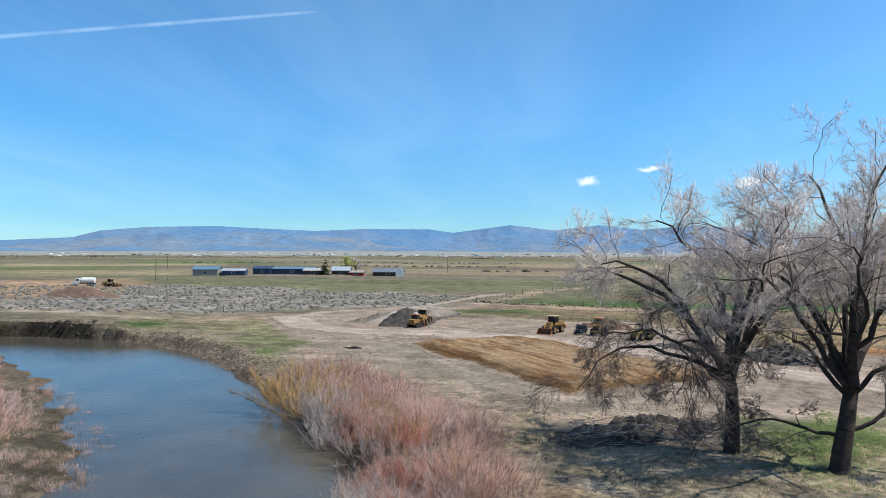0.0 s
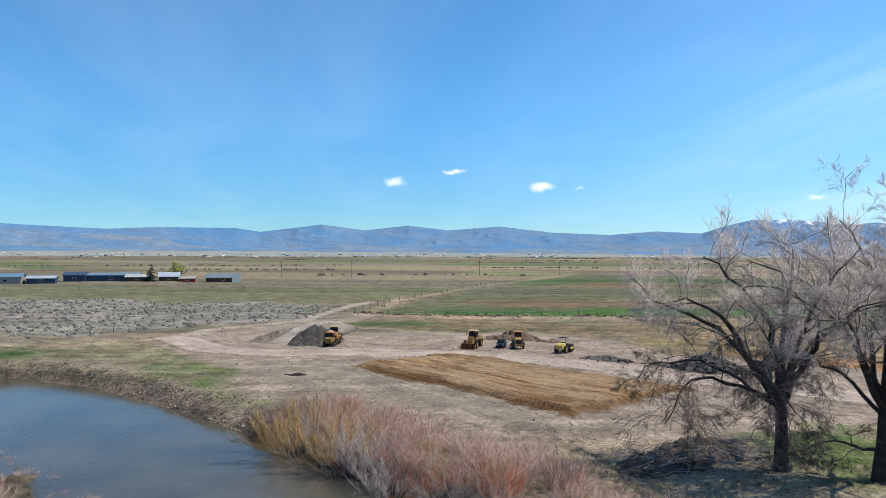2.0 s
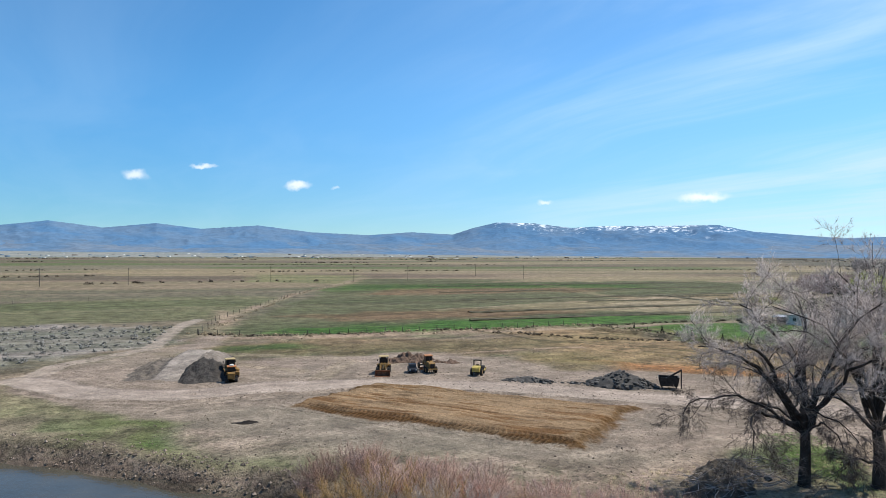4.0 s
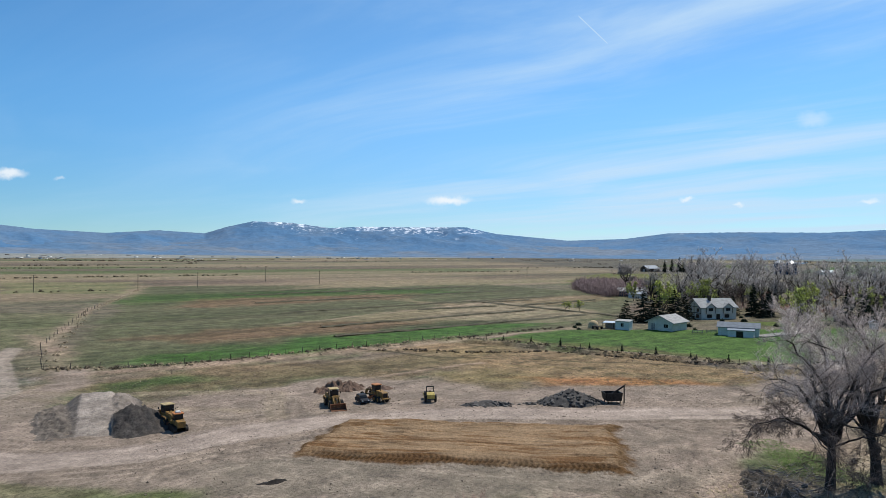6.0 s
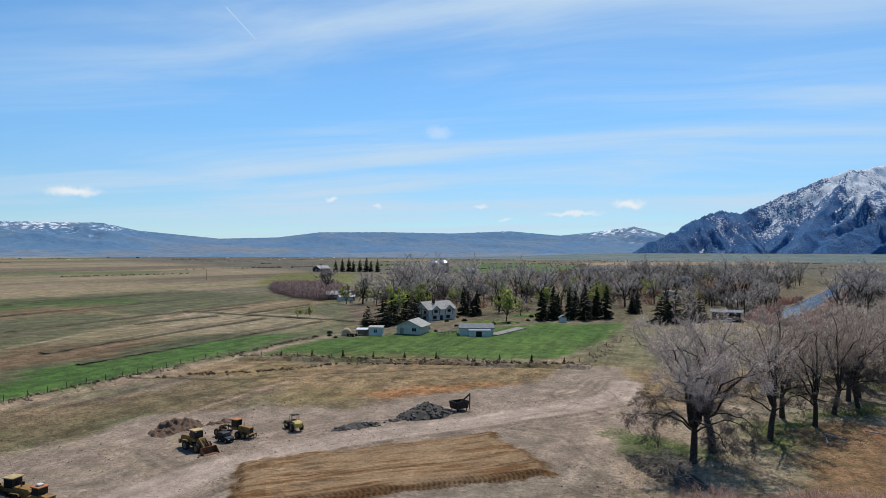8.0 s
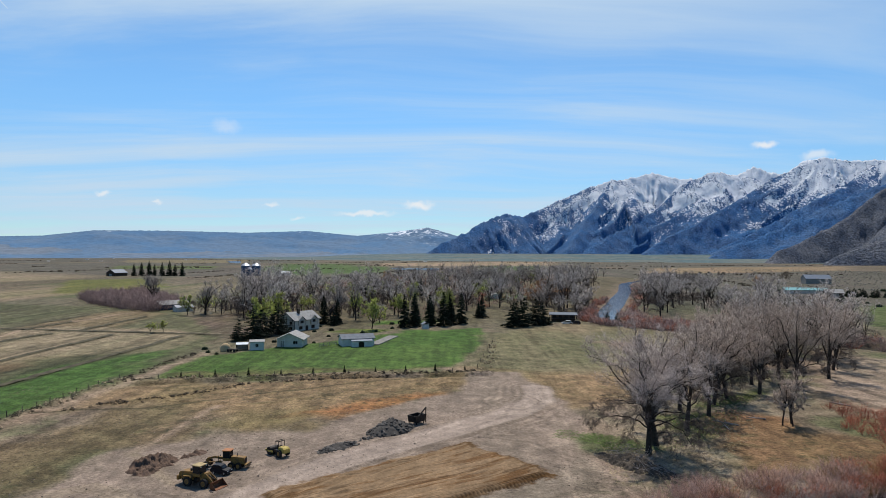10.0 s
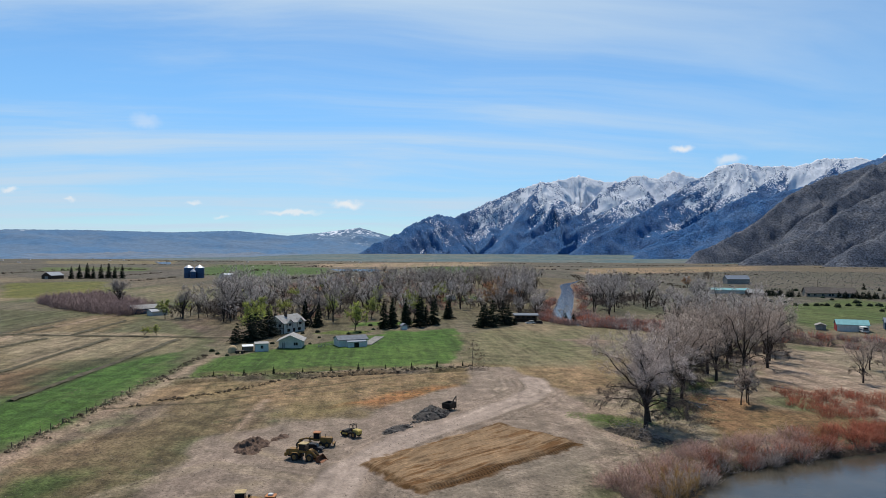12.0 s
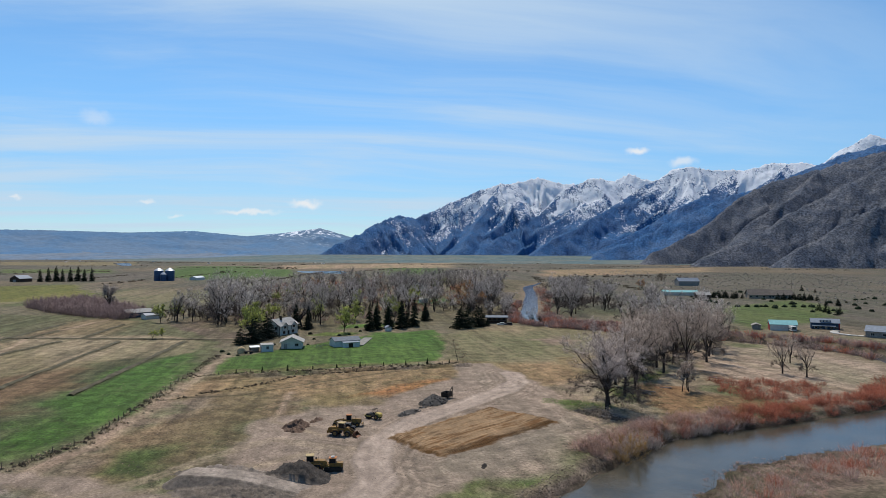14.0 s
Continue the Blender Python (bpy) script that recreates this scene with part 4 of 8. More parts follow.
def grow(rand, start, way, length, radius, pieces, wiggle, lift, thin=0.22):
    """Crooked limbs: returns sticks and the points along them."""
    p, d = start.copy(), way.copy()
    sticks, n = [], len(start)
    for k in range(pieces):
        d = turned(rand, d, np.abs(rand.normal(0, wiggle, n)))
        d[:, 2] += lift * (k + 1) / pieces if np.isscalar(lift) else lift * (k + 1) / pieces
        d /= np.linalg.norm(d, axis=1, keepdims=True)
        q = p + d * (length / pieces)[:, None]
        f0, f1 = 1 - (1 - thin) * k / pieces, 1 - (1 - thin) * (k + 1) / pieces
        sticks.append((p, q, radius * f0, radius * f1, d.copy()))
        p = q
    return sticks


def sprout(rand, sticks, per, spread, ratio, radius_ratio, from_piece=1):
    """Where the next smaller shoots start on a set of limbs."""
    starts, ways, lengths, radii = [], [], [], []
    use = sticks[from_piece:]
    total = sum(np.linalg.norm(q - p, axis=1) for p, q, *_ in sticks)
    for _ in range(per):
        k = rand.integers(0, len(use))
        p, q, r0, r1, d = use[k]
        u = rand.random(len(p))[:, None]
        starts.append(p + (q - p) * u)
        w = turned(rand, d, rand.uniform(spread[0], spread[1], len(p)))
        w[:, 2] += 0.22
        ways.append(w / np.linalg.norm(w, axis=1, keepdims=True))
        lengths.append(total * ratio * rand.uniform(0.6, 1.25, len(p)) * (1.1 - 0.45 * (k + from_piece) / len(sticks)))
        radii.append(r1 * radius_ratio)
    return np.concatenate(starts), np.concatenate(ways), np.concatenate(lengths), np.concatenate(radii)


def bare_tree(seed, height, spread, trunk_radius, fork, limbs, counts, droop=0.0, twig=0.014, lean=0.05, low=2, twig_material=None, loose=False):
    """A leafless cottonwood: meshes for its wood and for its twigs."""
    rand = np.random.default_rng(seed)
    trunk = grow(rand, np.array([[0, 0, -0.4]]), np.array([[lean, lean * 0.4, 1.0]]), np.array([fork + 0.4]), np.array([trunk_radius]), 5, 0.07, 0.0, 0.72)
    top = trunk[-1][1][0]
    az = np.arange(limbs) * 2 * np.pi / limbs + rand.uniform(-0.4, 0.4, limbs) + rand.uniform(0, 6)
    rise = rand.uniform(0.85, 1.38, limbs)
    rise[:low] = rand.uniform(0.45, 0.62, low)
    way = np.stack([np.cos(az) * np.cos(rise), np.sin(az) * np.cos(rise), np.sin(rise)], 1)
    start = np.repeat(top[None], limbs, 0)
    start[:, 2] -= rand.uniform(0, 0.15, limbs) * fork * (rise < 0.65)
    reach = np.where(rise < 0.65, spread * 1.0, (height - fork) * 0.8 * (0.8 + 0.2 * np.sin(rise)))
    lift = np.where(rise < 0.65, -0.05 - droop, 0.03 if twig < 0.02 else 0.14)
    first = []
    p, d = start.copy(), way.copy()
    pieces = 8
    radius = np.full(limbs, trunk_radius * 0.66) * rand.uniform(0.75, 1.1, limbs)
    for k in range(pieces):
        d = turned(rand, d, np.abs(rand.normal(0, 0.33, limbs)))
        d[:, 2] += lift * (0.5 + k / pieces)
        d /= np.linalg.norm(d, axis=1, keepdims=True)
        q = p + d * (reach / pieces)[:, None]
        first.append((p, q, radius * (1 - 0.84 * k / pieces), radius * (1 - 0.84 * (k + 1) / pieces), d.copy()))
        p = q
    second = grow(rand, *sprout(rand, first, counts[0], (0.55, 1.1), 0.5, 0.5, 2), 6, 0.4, 0.06 - droop * 0.7)
    third = grow(rand, *sprout(rand, second, counts[1], (0.45, 1.05), 0.5, 0.5, 1), 2 if twig > 0.02 else 4, 0.42, 0.04 - droop)
    fourth = grow(rand, *sprout(rand, third, counts[2], (0.4, 1.1), 0.6, 0.45, 0), 1 if twig > 0.02 else 2, 0.4, 0.04 - droop * 1.2)
    s = sprout(rand, fourth, counts[3], (0.35, 1.0), 0.75, 0.6, 0)
    fine = grow(rand, s[0], s[1], np.clip(s[2], 0.3, 0.9 if twig < 0.02 else 1.4), np.full(len(s[0]), twig * 1.5), 1, 0.3, 0.08 - droop, 0.6)

    def gather(groups, least):
        return [np.concatenate([g[k] for g in groups]) if k < 2 else np.maximum(np.concatenate([g[k] for g in groups]), least) for k in range(4)]
    limb_bark = BRANCH if twig < 0.02 else FAR_BRANCH
    wood = gather(trunk + first + second, 0.03)
    # a flared foot
    wood[2][0] *= 1.5
    thin = gather(third + fourth, twig * 1.1)
    if loose:
        return [(*tubes(*wood, 3), BARK), (*tubes(*thin, 3), limb_bark), (*spikes(*gather(fine, twig)[:3]), twig_material or TWIG)]
    trunk_mesh = joined("trunk", [(*tubes(*wood, 7 if twig < 0.02 else 5), BARK)])
    crown = joined("crown", [(*tubes(*thin, 3), limb_bark), (*spikes(*gather(fine, twig)[:3]), twig_material or TWIG)])
    return [("trunk", trunk_mesh), ("crown", crown)]



BARK = material("cottonwood_bark", (0.05, 0.04, 0.034), rough=0.95, vary=0.35, scale=2.0, bump=0.06, bump_scale=9.0)
BRANCH = material("branch_bark", (0.34, 0.29, 0.26), rough=0.9, vary=0.3, scale=1.2)
FAR_BRANCH = material("distant_branch_bark", (0.2, 0.165, 0.145), rough=0.9, vary=0.3, scale=0.6)
TWIG = material("bare_twigs", (0.53, 0.447, 0.403), rough=0.85, vary=0.3, scale=0.5, per_object=0.15)
FAR_TWIG = material("distant_bare_twigs", (0.4, 0.36, 0.335), rough=0.85, vary=0.3, scale=0.3, per_object=0.3)
GROVE_TWIG = material("grove_bare_twigs", (0.42, 0.34, 0.285), rough=0.85, vary=0.3, scale=0.5, per_object=0.15)
BUD = material("budding_twigs", (0.34, 0.38, 0.075), rough=0.8, vary=0.3, scale=0.6, per_object=0.15)
WILLOW = material("willow_stems", (0.31, 0.085, 0.048), rough=0.8, vary=0.25, scale=0.4, per_object=0.3, second=(0.29, 0.115, 0.075))
WILLOW_PALE = material("dry_willow_stems", (0.36, 0.215, 0.165), rough=0.85, vary=0.25, scale=0.4, per_object=0.35, second=(0.26, 0.19, 0.175))
PLUM = material("plum_brown_twigs", (0.23, 0.165, 0.155), rough=0.85, vary=0.25, scale=0.3)
WILLOW_GOLD = material("golden_willow_stems", (0.25, 0.155, 0.06), rough=0.8, vary=0.3, scale=0.6, per_object=0.2)
SNAG = material("grey_dead_wood", (0.3, 0.255, 0.235), rough=0.9, vary=0.35, scale=1.0)
WILLOW_DARK = material("old_willow_wood", (0.13, 0.1, 0.088), rough=0.9, vary=0.3, scale=1.0)
NEEDLE = material("conifer_needles", (0.011, 0.019, 0.009), rough=0.85, vary=0.4, scale=0.8, per_object=0.25)
JUNIPER = material("juniper_foliage", (0.022, 0.034, 0.016), rough=0.85, vary=0.4, scale=0.8, per_object=0.3)


def ground_at(x, y):
    return float(ground_height(np.array([float(x)]), np.array([float(y)]))[0])


def heights(pts):
    p = np.array(pts, float)
    return ground_height(p[:, 0], p[:, 1])


def plant(name, meshes, x, y, z, turn, size, label, category, group):
    """A plant: an Empty at its foot with a mesh for each part."""
    single = isinstance(meshes, bpy.types.Mesh)
    top = new(name, meshes if single else None)
    top.matrix_basis = pose(x, y, z, 0, 0, turn) @ Matrix.Diagonal((size, size, size, 1))
    if not single:
        for part_name, me in meshes:
            new(part_name, me).parent = top
    return tagged(top, label, category, group)


def trees_along(kinds, places, name, label, category, group, low, high):
    zs = heights(places)
    for (x, y), z in zip(places, zs):
        k = kinds[int(rng.integers(0, len(kinds)))]
        plant(name, k, x, y, z - 0.1, rng.uniform(0, 360), rng.uniform(low, high), label, category, group)


def old_cottonwood(seed, girth, fork, mains, counts, twig, twig_material, lean=(0.0, 0.0)):
    """A leafless old cottonwood. Each main limb: height of its start as a share of the fork, compass bearing, rise at its start and end in degrees, length, girth, and how its shoots lift or hang."""
    rand = np.random.default_rng(seed)
    trunk = grow(rand, np.array([[0, 0, -0.5]]), np.array([[lean[0], lean[1], 1.0]]), np.array([fork + 0.5]), np.array([girth]), 7, 0.06, 0.0, 0.68)
    spots = np.array([trunk[0][0][0]] + [q[1][0] for q in trunk])
    m = np.array(mains, float)
    n = len(m)
    p = np.stack([np.interp(m[:, 0] * fork, spots[:, 2], spots[:, k]) for k in range(3)], 1)
    bearing, hang = np.radians(m[:, 1]), m[:, 6]
    first, pieces = [], 11
    bend = np.where(m[:, 2] > 60, 1.7, 1.2)
    for k in range(pieces):
        rise = np.radians(m[:, 2] + (m[:, 3] - m[:, 2]) * (k / (pieces - 1)) ** bend) + rand.normal(0, 0.2, n)
        bearing = bearing + rand.normal(0, 0.27, n)
        d = np.stack([np.sin(bearing) * np.cos(rise), np.cos(bearing) * np.cos(rise), np.sin(rise)], 1)
        q = p + d * (m[:, 4] / pieces)[:, None]
        first.append((p, q, m[:, 5] * (1 - 0.86 * k / pieces), m[:, 5] * (1 - 0.86 * (k + 1) / pieces), d))
        p = q
    lift = hang
    levels = []
    parent = first
    for count, spread, ratio, slim, length, skip in zip(counts[:3], ((0.45, 1.0), (0.4, 1.0), (0.4, 1.1)), (0.4, 0.46, 0.55), (0.42, 0.5, 0.5), (6, 4, 3), (2, 1, 0)):
        lift = np.tile(lift, count)
        parent = grow(rand, *sprout(rand, parent, count, spread, ratio, slim, skip), length, 0.36, lift)
        levels.append(parent)
    s = sprout(rand, levels[2], counts[3], (0.3, 1.0), 0.8, 0.6, 0)
    fine = grow(rand, s[0], s[1], np.clip(s[2], 0.3, 0.85), np.full(len(s[0]), twig * 1.5), 1, 0.3, np.tile(lift, counts[3]), 0.6)

    def gather(groups, least):
        return [np.concatenate([g[k] for g in groups]) if k < 2 else np.maximum(np.concatenate([g[k] for g in groups]), least) for k in range(4)]
    wood = gather(trunk + first, 0.035)
    wood[2][0] *= 1.45
    boughs = gather(levels[0], 0.02)
    trunk_mesh = joined("trunk", [(*tubes(*wood, 9), BARK), (*tubes(*boughs, 5), LIMB)])
    # shade below the crown is put into the hanging wood as darker materials
    pieces = []
    for cloth, shoot_bark, keep in ((twig_material, BRANCH, True), (SHADED_TWIG, LIMB, False)):
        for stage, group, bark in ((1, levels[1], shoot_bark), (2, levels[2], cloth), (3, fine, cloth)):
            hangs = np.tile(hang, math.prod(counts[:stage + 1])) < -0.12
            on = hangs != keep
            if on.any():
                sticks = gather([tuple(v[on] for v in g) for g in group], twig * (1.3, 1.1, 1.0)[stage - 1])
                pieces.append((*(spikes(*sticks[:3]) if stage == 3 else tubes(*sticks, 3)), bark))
    crown = joined("crown", pieces)
    return [("trunk", trunk_mesh), ("crown", crown)]


SHADED_TWIG = material("shaded_hanging_twigs", (0.13, 0.102, 0.09), rough=0.9, vary=0.35, scale=0.6)
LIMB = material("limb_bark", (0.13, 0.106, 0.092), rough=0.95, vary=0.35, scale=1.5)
# the two old cottonwoods by the brush heap
hero_a = old_cottonwood(107, 0.56, 4.8, [
    (0.95, 290, 44, -50, 13.0, 0.18, -0.34), (0.98, 335, 46, -45, 12.0, 0.17, -0.34), (1.0, 262, 48, -48, 11.0, 0.16, -0.34), (0.9, 20, 40, -45, 10.5, 0.15, -0.34), (0.85, 190, 38, -40, 9.5, 0.14, -0.3),
    (1.0, 280, 66, 0, 13.0, 0.3, -0.05), (1.0, 335, 68, 5, 13.5, 0.31, -0.02), (1.0, 35, 68, 5, 13.0, 0.24, 0.0), (1.0, 95, 66, 8, 12.5, 0.22, 0.0), (1.0, 160, 66, 6, 12.5, 0.22, 0.0), (1.0, 225, 66, 4, 13.0, 0.24, -0.02),
    (1.0, 300, 82, 38, 13.5, 0.34, 0.04), (1.0, 60, 82, 40, 13.5, 0.33, 0.04), (1.0, 180, 82, 36, 13.5, 0.27, 0.04)], (9, 7, 6, 8), 0.0062, TWIG, (-0.03, 0.0))
plant("cottonwood", hero_a, 19.4, 46.2, ground_at(19.4, 46.2) - 0.1, 0, 1.0, "old leafless cottonwood with drooping lower limbs beside the brush heap", "tree", "grove trees")
hero_b = old_cottonwood(113, 0.62, 5.0, [
    (0.42, 280, 18, -12, 8.5, 0.136, -0.25), (0.5, 95, 28, 0, 9.5, 0.144, -0.15), (1, 285, 64, 12, 15, 0.24, 0), (1, 335, 68, 18, 15.5, 0.24, 0.02), (1, 25, 66, 15, 15, 0.24, 0.02), (1, 80, 64, 14, 15, 0.232, 0), (1, 135, 64, 10, 14.5, 0.208, 0),
    (1, 195, 64, 12, 14.5, 0.208, 0), (1, 240, 62, 10, 14.5, 0.208, 0), (1, 310, 84, 56, 14.8, 0.34, 0.05), (1, 70, 84, 52, 14.8, 0.34, 0.05), (1, 190, 82, 54, 15, 0.32, 0.05), (0.9, 110, 46, -15, 11.5, 0.17, -0.16), (0.9, 300, 46, -15, 11, 0.17, -0.16)], (10, 7, 6, 8), 0.0062, TWIG, (0.02, 0.02))
plant("cottonwood", hero_b, 24.2, 42.2, ground_at(24.2, 42.2) - 0.1, 0, 1.0, "tall leafless cottonwood with a thick forked trunk in weedy grass", "tree", "grove trees")


def grove_mains(seed, limbs, length):
    """Upright forked limbs with a few that spread and hang."""
    rand = np.random.default_rng(seed)
    out = []
    for k in range(limbs):
        low = k >= limbs - 3
        rise = rand.uniform(30, 45) if low else rand.uniform(58, 84)
        out.append((0.75 if low else rand.uniform(0.85, 1.0), 360 * k / limbs * 1.62 + rand.uniform(-25, 25), rise, rand.uniform(-35, -5) if low else rise - rand.uniform(15, 45), length * rand.uniform(0.65, 0.8) if low else length * rand.uniform(0.85, 1.1), rand.uniform(0.12, 0.18) if low else rand.uniform(0.18, 0.27), -0.25 if low else rand.uniform(0.0, 0.12)))
    return out


grove = [old_cottonwood(110 + k, 0.5, 4.6 + 0.5 * k, grove_mains(140 + k, 9, 13.0 + 0.6 * k), (8, 6, 6, 8), 0.008, GROVE_TWIG, (0.05 * (k - 1), 0.03)) for k in range(3)]
trees_along(grove, [(31.9, 31.6), (41.3, 21), (46.8, 24), (49.9, 14.2), (54.9, 7.6), (58, -3), (69, -9), (63, -17), (76, -22), (84, -12), (88, -34), (72, -34), (98, -40), (62, 6), (79, -4), (66, 2), (92, -22), (104, -28), (84, -46), (97, -56), (110, -50), (74, -16)],
            "cottonwood", "leafless grey cottonwood of the riverside grove", "tree", "grove trees", 0.85, 1.05)
young = [old_cottonwood(130 + k, 0.17, 3.2, [(0.8, 40, 60, 20, 5.0, 0.08, 0.02), (0.9, 130, 62, 25, 5.0, 0.08, 0.02), (1.0, 200, 70, 40, 6.0, 0.1, 0.04), (1.0, 280, 72, 45, 6.0, 0.1, 0.04), (1.0, 10, 82, 66, 7.0, 0.11, 0.06), (0.7, 320, 50, 10, 4.0, 0.07, 0.0)], (7, 6, 4, 6), 0.008, GROVE_TWIG) for k in range(2)]
for x, y, size in ((43.7, -40.4, 0.58), (36.1, -42.7, 0.55), (60, -62, 0.5)):
    plant("young_tree", grove[1], x, y, ground_at(x, y) - 0.1, 130 * size * 10, size, "young bare grey tree on open ground", "tree", "young trees")
for k, (x, y, size) in enumerate([(31.4, 11.8, 1.05), (32.3, 9.2, 1.0), (30.4, 10.4, 0.9)]):
    plant("young_tree", young[k % 2], x, y, ground_at(x, y) - 0.1, 70 * k, size, "young bare grey tree on open ground", "tree", "young trees")
far_kinds = [old_cottonwood(150 + k, 0.4, 3.0 + 0.5 * k, grove_mains(155 + k, 8, 11.5 + 0.9 * k), (6, 5, 4, 6), 0.02, FAR_TWIG) for k in range(5)]
bud_kinds = [bare_tree(170 + k, 13.0, 5.0, 0.3, 2.4, 6, (6, 5, 4, 6), twig=0.045, low=0, twig_material=BUD) for k in range(2)]


def scatter(polygon, count, seed, gap):
    """Random places in a polygon, at least gap apart."""
    rand = np.random.default_rng(seed)
    p = np.array(polygon, float)
    out = []
    for _ in range(count * 30):
        x, y = rand.uniform(p[:, 0].min(), p[:, 0].max()), rand.uniform(p[:, 1].min(), p[:, 1].max())
        if poly_distance(np.array([x]), np.array([y]), polygon)[0] < 0 and all((x - a) ** 2 + (y - b) ** 2 > gap * gap for a, b in out):
            out.append((x, y))
            if len(out) == count:
                break
    d, _ = river_distance(np.array([q[0] for q in out]), np.array([q[1] for q in out]))
    return [q for q, far in zip(out, d) if far > 3]


WOODS = [([(232, 60), (265, 5), (300, -10), (420, -60), (470, 0), (420, 120), (340, 140), (285, 135), (255, 110)], 72, 10), ([(470, 0), (420, -70), (560, -150), (760, -200), (760, -20), (600, 90)], 62, 14),
         ([(300, -60), (340, -70), (330, -20), (300, -10)], 10, 8), ([(350, -140), (480, -200), (640, -290), (600, -330), (440, -250), (330, -170)], 26, 12), ([(760, -40), (1000, -120), (1100, -350), (800, -330)], 36, 22),
         ([(130, -100), (200, -85), (230, -110), (180, -130), (130, -125)], 10, 9), ([(250, -110), (330, -150), (300, -190), (240, -150)], 10, 12),
         ([(284, 150), (262, 128), (250, 112), (300, 95), (345, 105), (340, 140)], 30, 6), ([(96, -18), (118, -40), (180, -108), (172, -128), (112, -76), (88, -48)], 20, 8), ([(238, -66), (250, -74), (420, -175), (410, -190), (300, -130), (240, -84)], 22, 9), ([(246, -28), (300, -58), (420, -122), (560, -190), (560, -165), (420, -95), (300, -36)], 30, 9)]
for k, (polygon, count, gap) in enumerate(WOODS):
    if k in (0, 2, 5, 6, 7, 8, 9, 10):
        trees_along(far_kinds, scatter(polygon, count, 200 + k, gap), "bare_tree", "leafless grey-brown tree of the wooded farmsteads", "tree", "farmstead trees", 0.5, 1.3)
trees_along(far_kinds, [(250, -40), (262, -46), (276, -54), (290, -62), (306, -70), (322, -78), (238, -34), (340, -86), (226, -44), (268, -38)], "bare_tree", "leafless grey-brown tree on the upper riverbank", "tree", "farmstead trees", 0.5, 0.75)
remote = [bare_tree(160 + k, 15.0, 6.0, 0.36, 3.0, 6, (4, 3, 2, 5), twig=0.055, low=0, loose=True, twig_material=FAR_TWIG) for k in range(3)]
remote_places = [q for k in (1, 3, 4) for q in scatter(WOODS[k][0], WOODS[k][1], 200 + k, WOODS[k][2])]
for k, (x, y) in enumerate([(209, 159), (214, 155)]):
    plant("budding_tree", bud_kinds[k], x, y, 0, 60 * k, 0.36, "small tree in yellow-green bud at the field's edge", "tree", "budding trees")
trees_along(bud_kinds, [(-55, 398), (204, 117), (208, 71), (243, 111), (262, 52), (335, 118), (300, 150), (420, 40), (505, -60), (560, -110), (640, -150), (300, 20), (291, 157), (277, 96), (268, 74), (340, 30), (365, -20), (400, 80), (450, 60), (480, 20), (520, 40), (420, -40), (600, -40), (330, 60), (255, 30)], "budding_tree", "tree in yellow-green bud beside the farmhouse", "tree", "budding trees", 0.8, 1.1)
big_far = bare_tree(190, 16.0, 8.0, 0.55, 3.0, 7, (6, 5, 4, 4), twig=0.025, low=1, twig_material=FAR_TWIG)
plant("bare_tree", big_far, 376, 190, 0, 30, 1.35, "large dark leafless tree at the edge of the fields", "tree", "farmstead trees")
plant("bare_tree", big_far, 243, 86, 0, 120, 1.1, "large dark leafless tree behind the half-timbered house", "tree", "farmstead trees")
plant("bare_tree", big_far, -58, 455, 0, 80, 0.75, "bare pollarded tree beside the far farm", "tree", "farmstead trees")


def shrub(seed, stems, height, spread, twigs, radius, mat, wood=None):
    """A multi-stemmed bush of upright rods."""
    rand = np.random.default_rng(seed)
    a, r = rand.uniform(0, 6.283, stems), np.sqrt(rand.random(stems))
    start = np.stack([np.cos(a) * r * spread * 0.35, np.sin(a) * r * spread * 0.35, np.full(stems, -0.3)], 1)
    tilt = r * 0.72 + rand.normal(0, 0.16, stems)
    way = np.stack([np.cos(a) * np.sin(tilt), np.sin(a) * np.sin(tilt), np.cos(tilt)], 1)
    rods = grow(rand, start, way, height * rand.uniform(0.65, 1.15, stems), np.full(stems, radius * 1.7), 4, 0.22, 0.03, 0.5)
    s = sprout(rand, rods, twigs, (0.25, 1.05), 0.34, 0.6, 1)
    fine = grow(rand, s[0], s[1], s[2], np.full(len(s[0]), radius * 1.4), 1, 0.1, 0.05, 0.6)
    rods_all = [np.concatenate([g[k] for g in rods]) for k in range(4)]
    fine_all = [np.concatenate([g[k] for g in fine]) for k in range(4)]
    return [(*tubes(*rods_all, 3), wood or mat), (*spikes(*fine_all[:3]), mat)]


def shrub_mesh(*args):
    return joined("willow_shrub", shrub(*args))


def many(name, kinds, places, low, high, label, category, seed=5, sink=0.0):
    """Plants past counting, joined into one object."""
    rand = np.random.default_rng(seed)
    out = []
    for (x, y), z in zip(places, heights(places)):
        size, a = rand.uniform(low, high), rand.uniform(0, 6.283)
        turn = np.array([[math.cos(a), math.sin(a), 0], [-math.sin(a), math.cos(a), 0], [0, 0, 1]]) * size
        for v, f, m in kinds[int(rand.integers(0, len(kinds)))]:
            if f.shape[1] == 4:
                f = np.concatenate([f[:, [0, 1, 2]], f[:, [0, 2, 3]]])
            out.append((v @ turn + np.array([x, y, z - sink]), f, m))
    return tagged(new(name, joined(name, out)), label, category, kind="stuff")


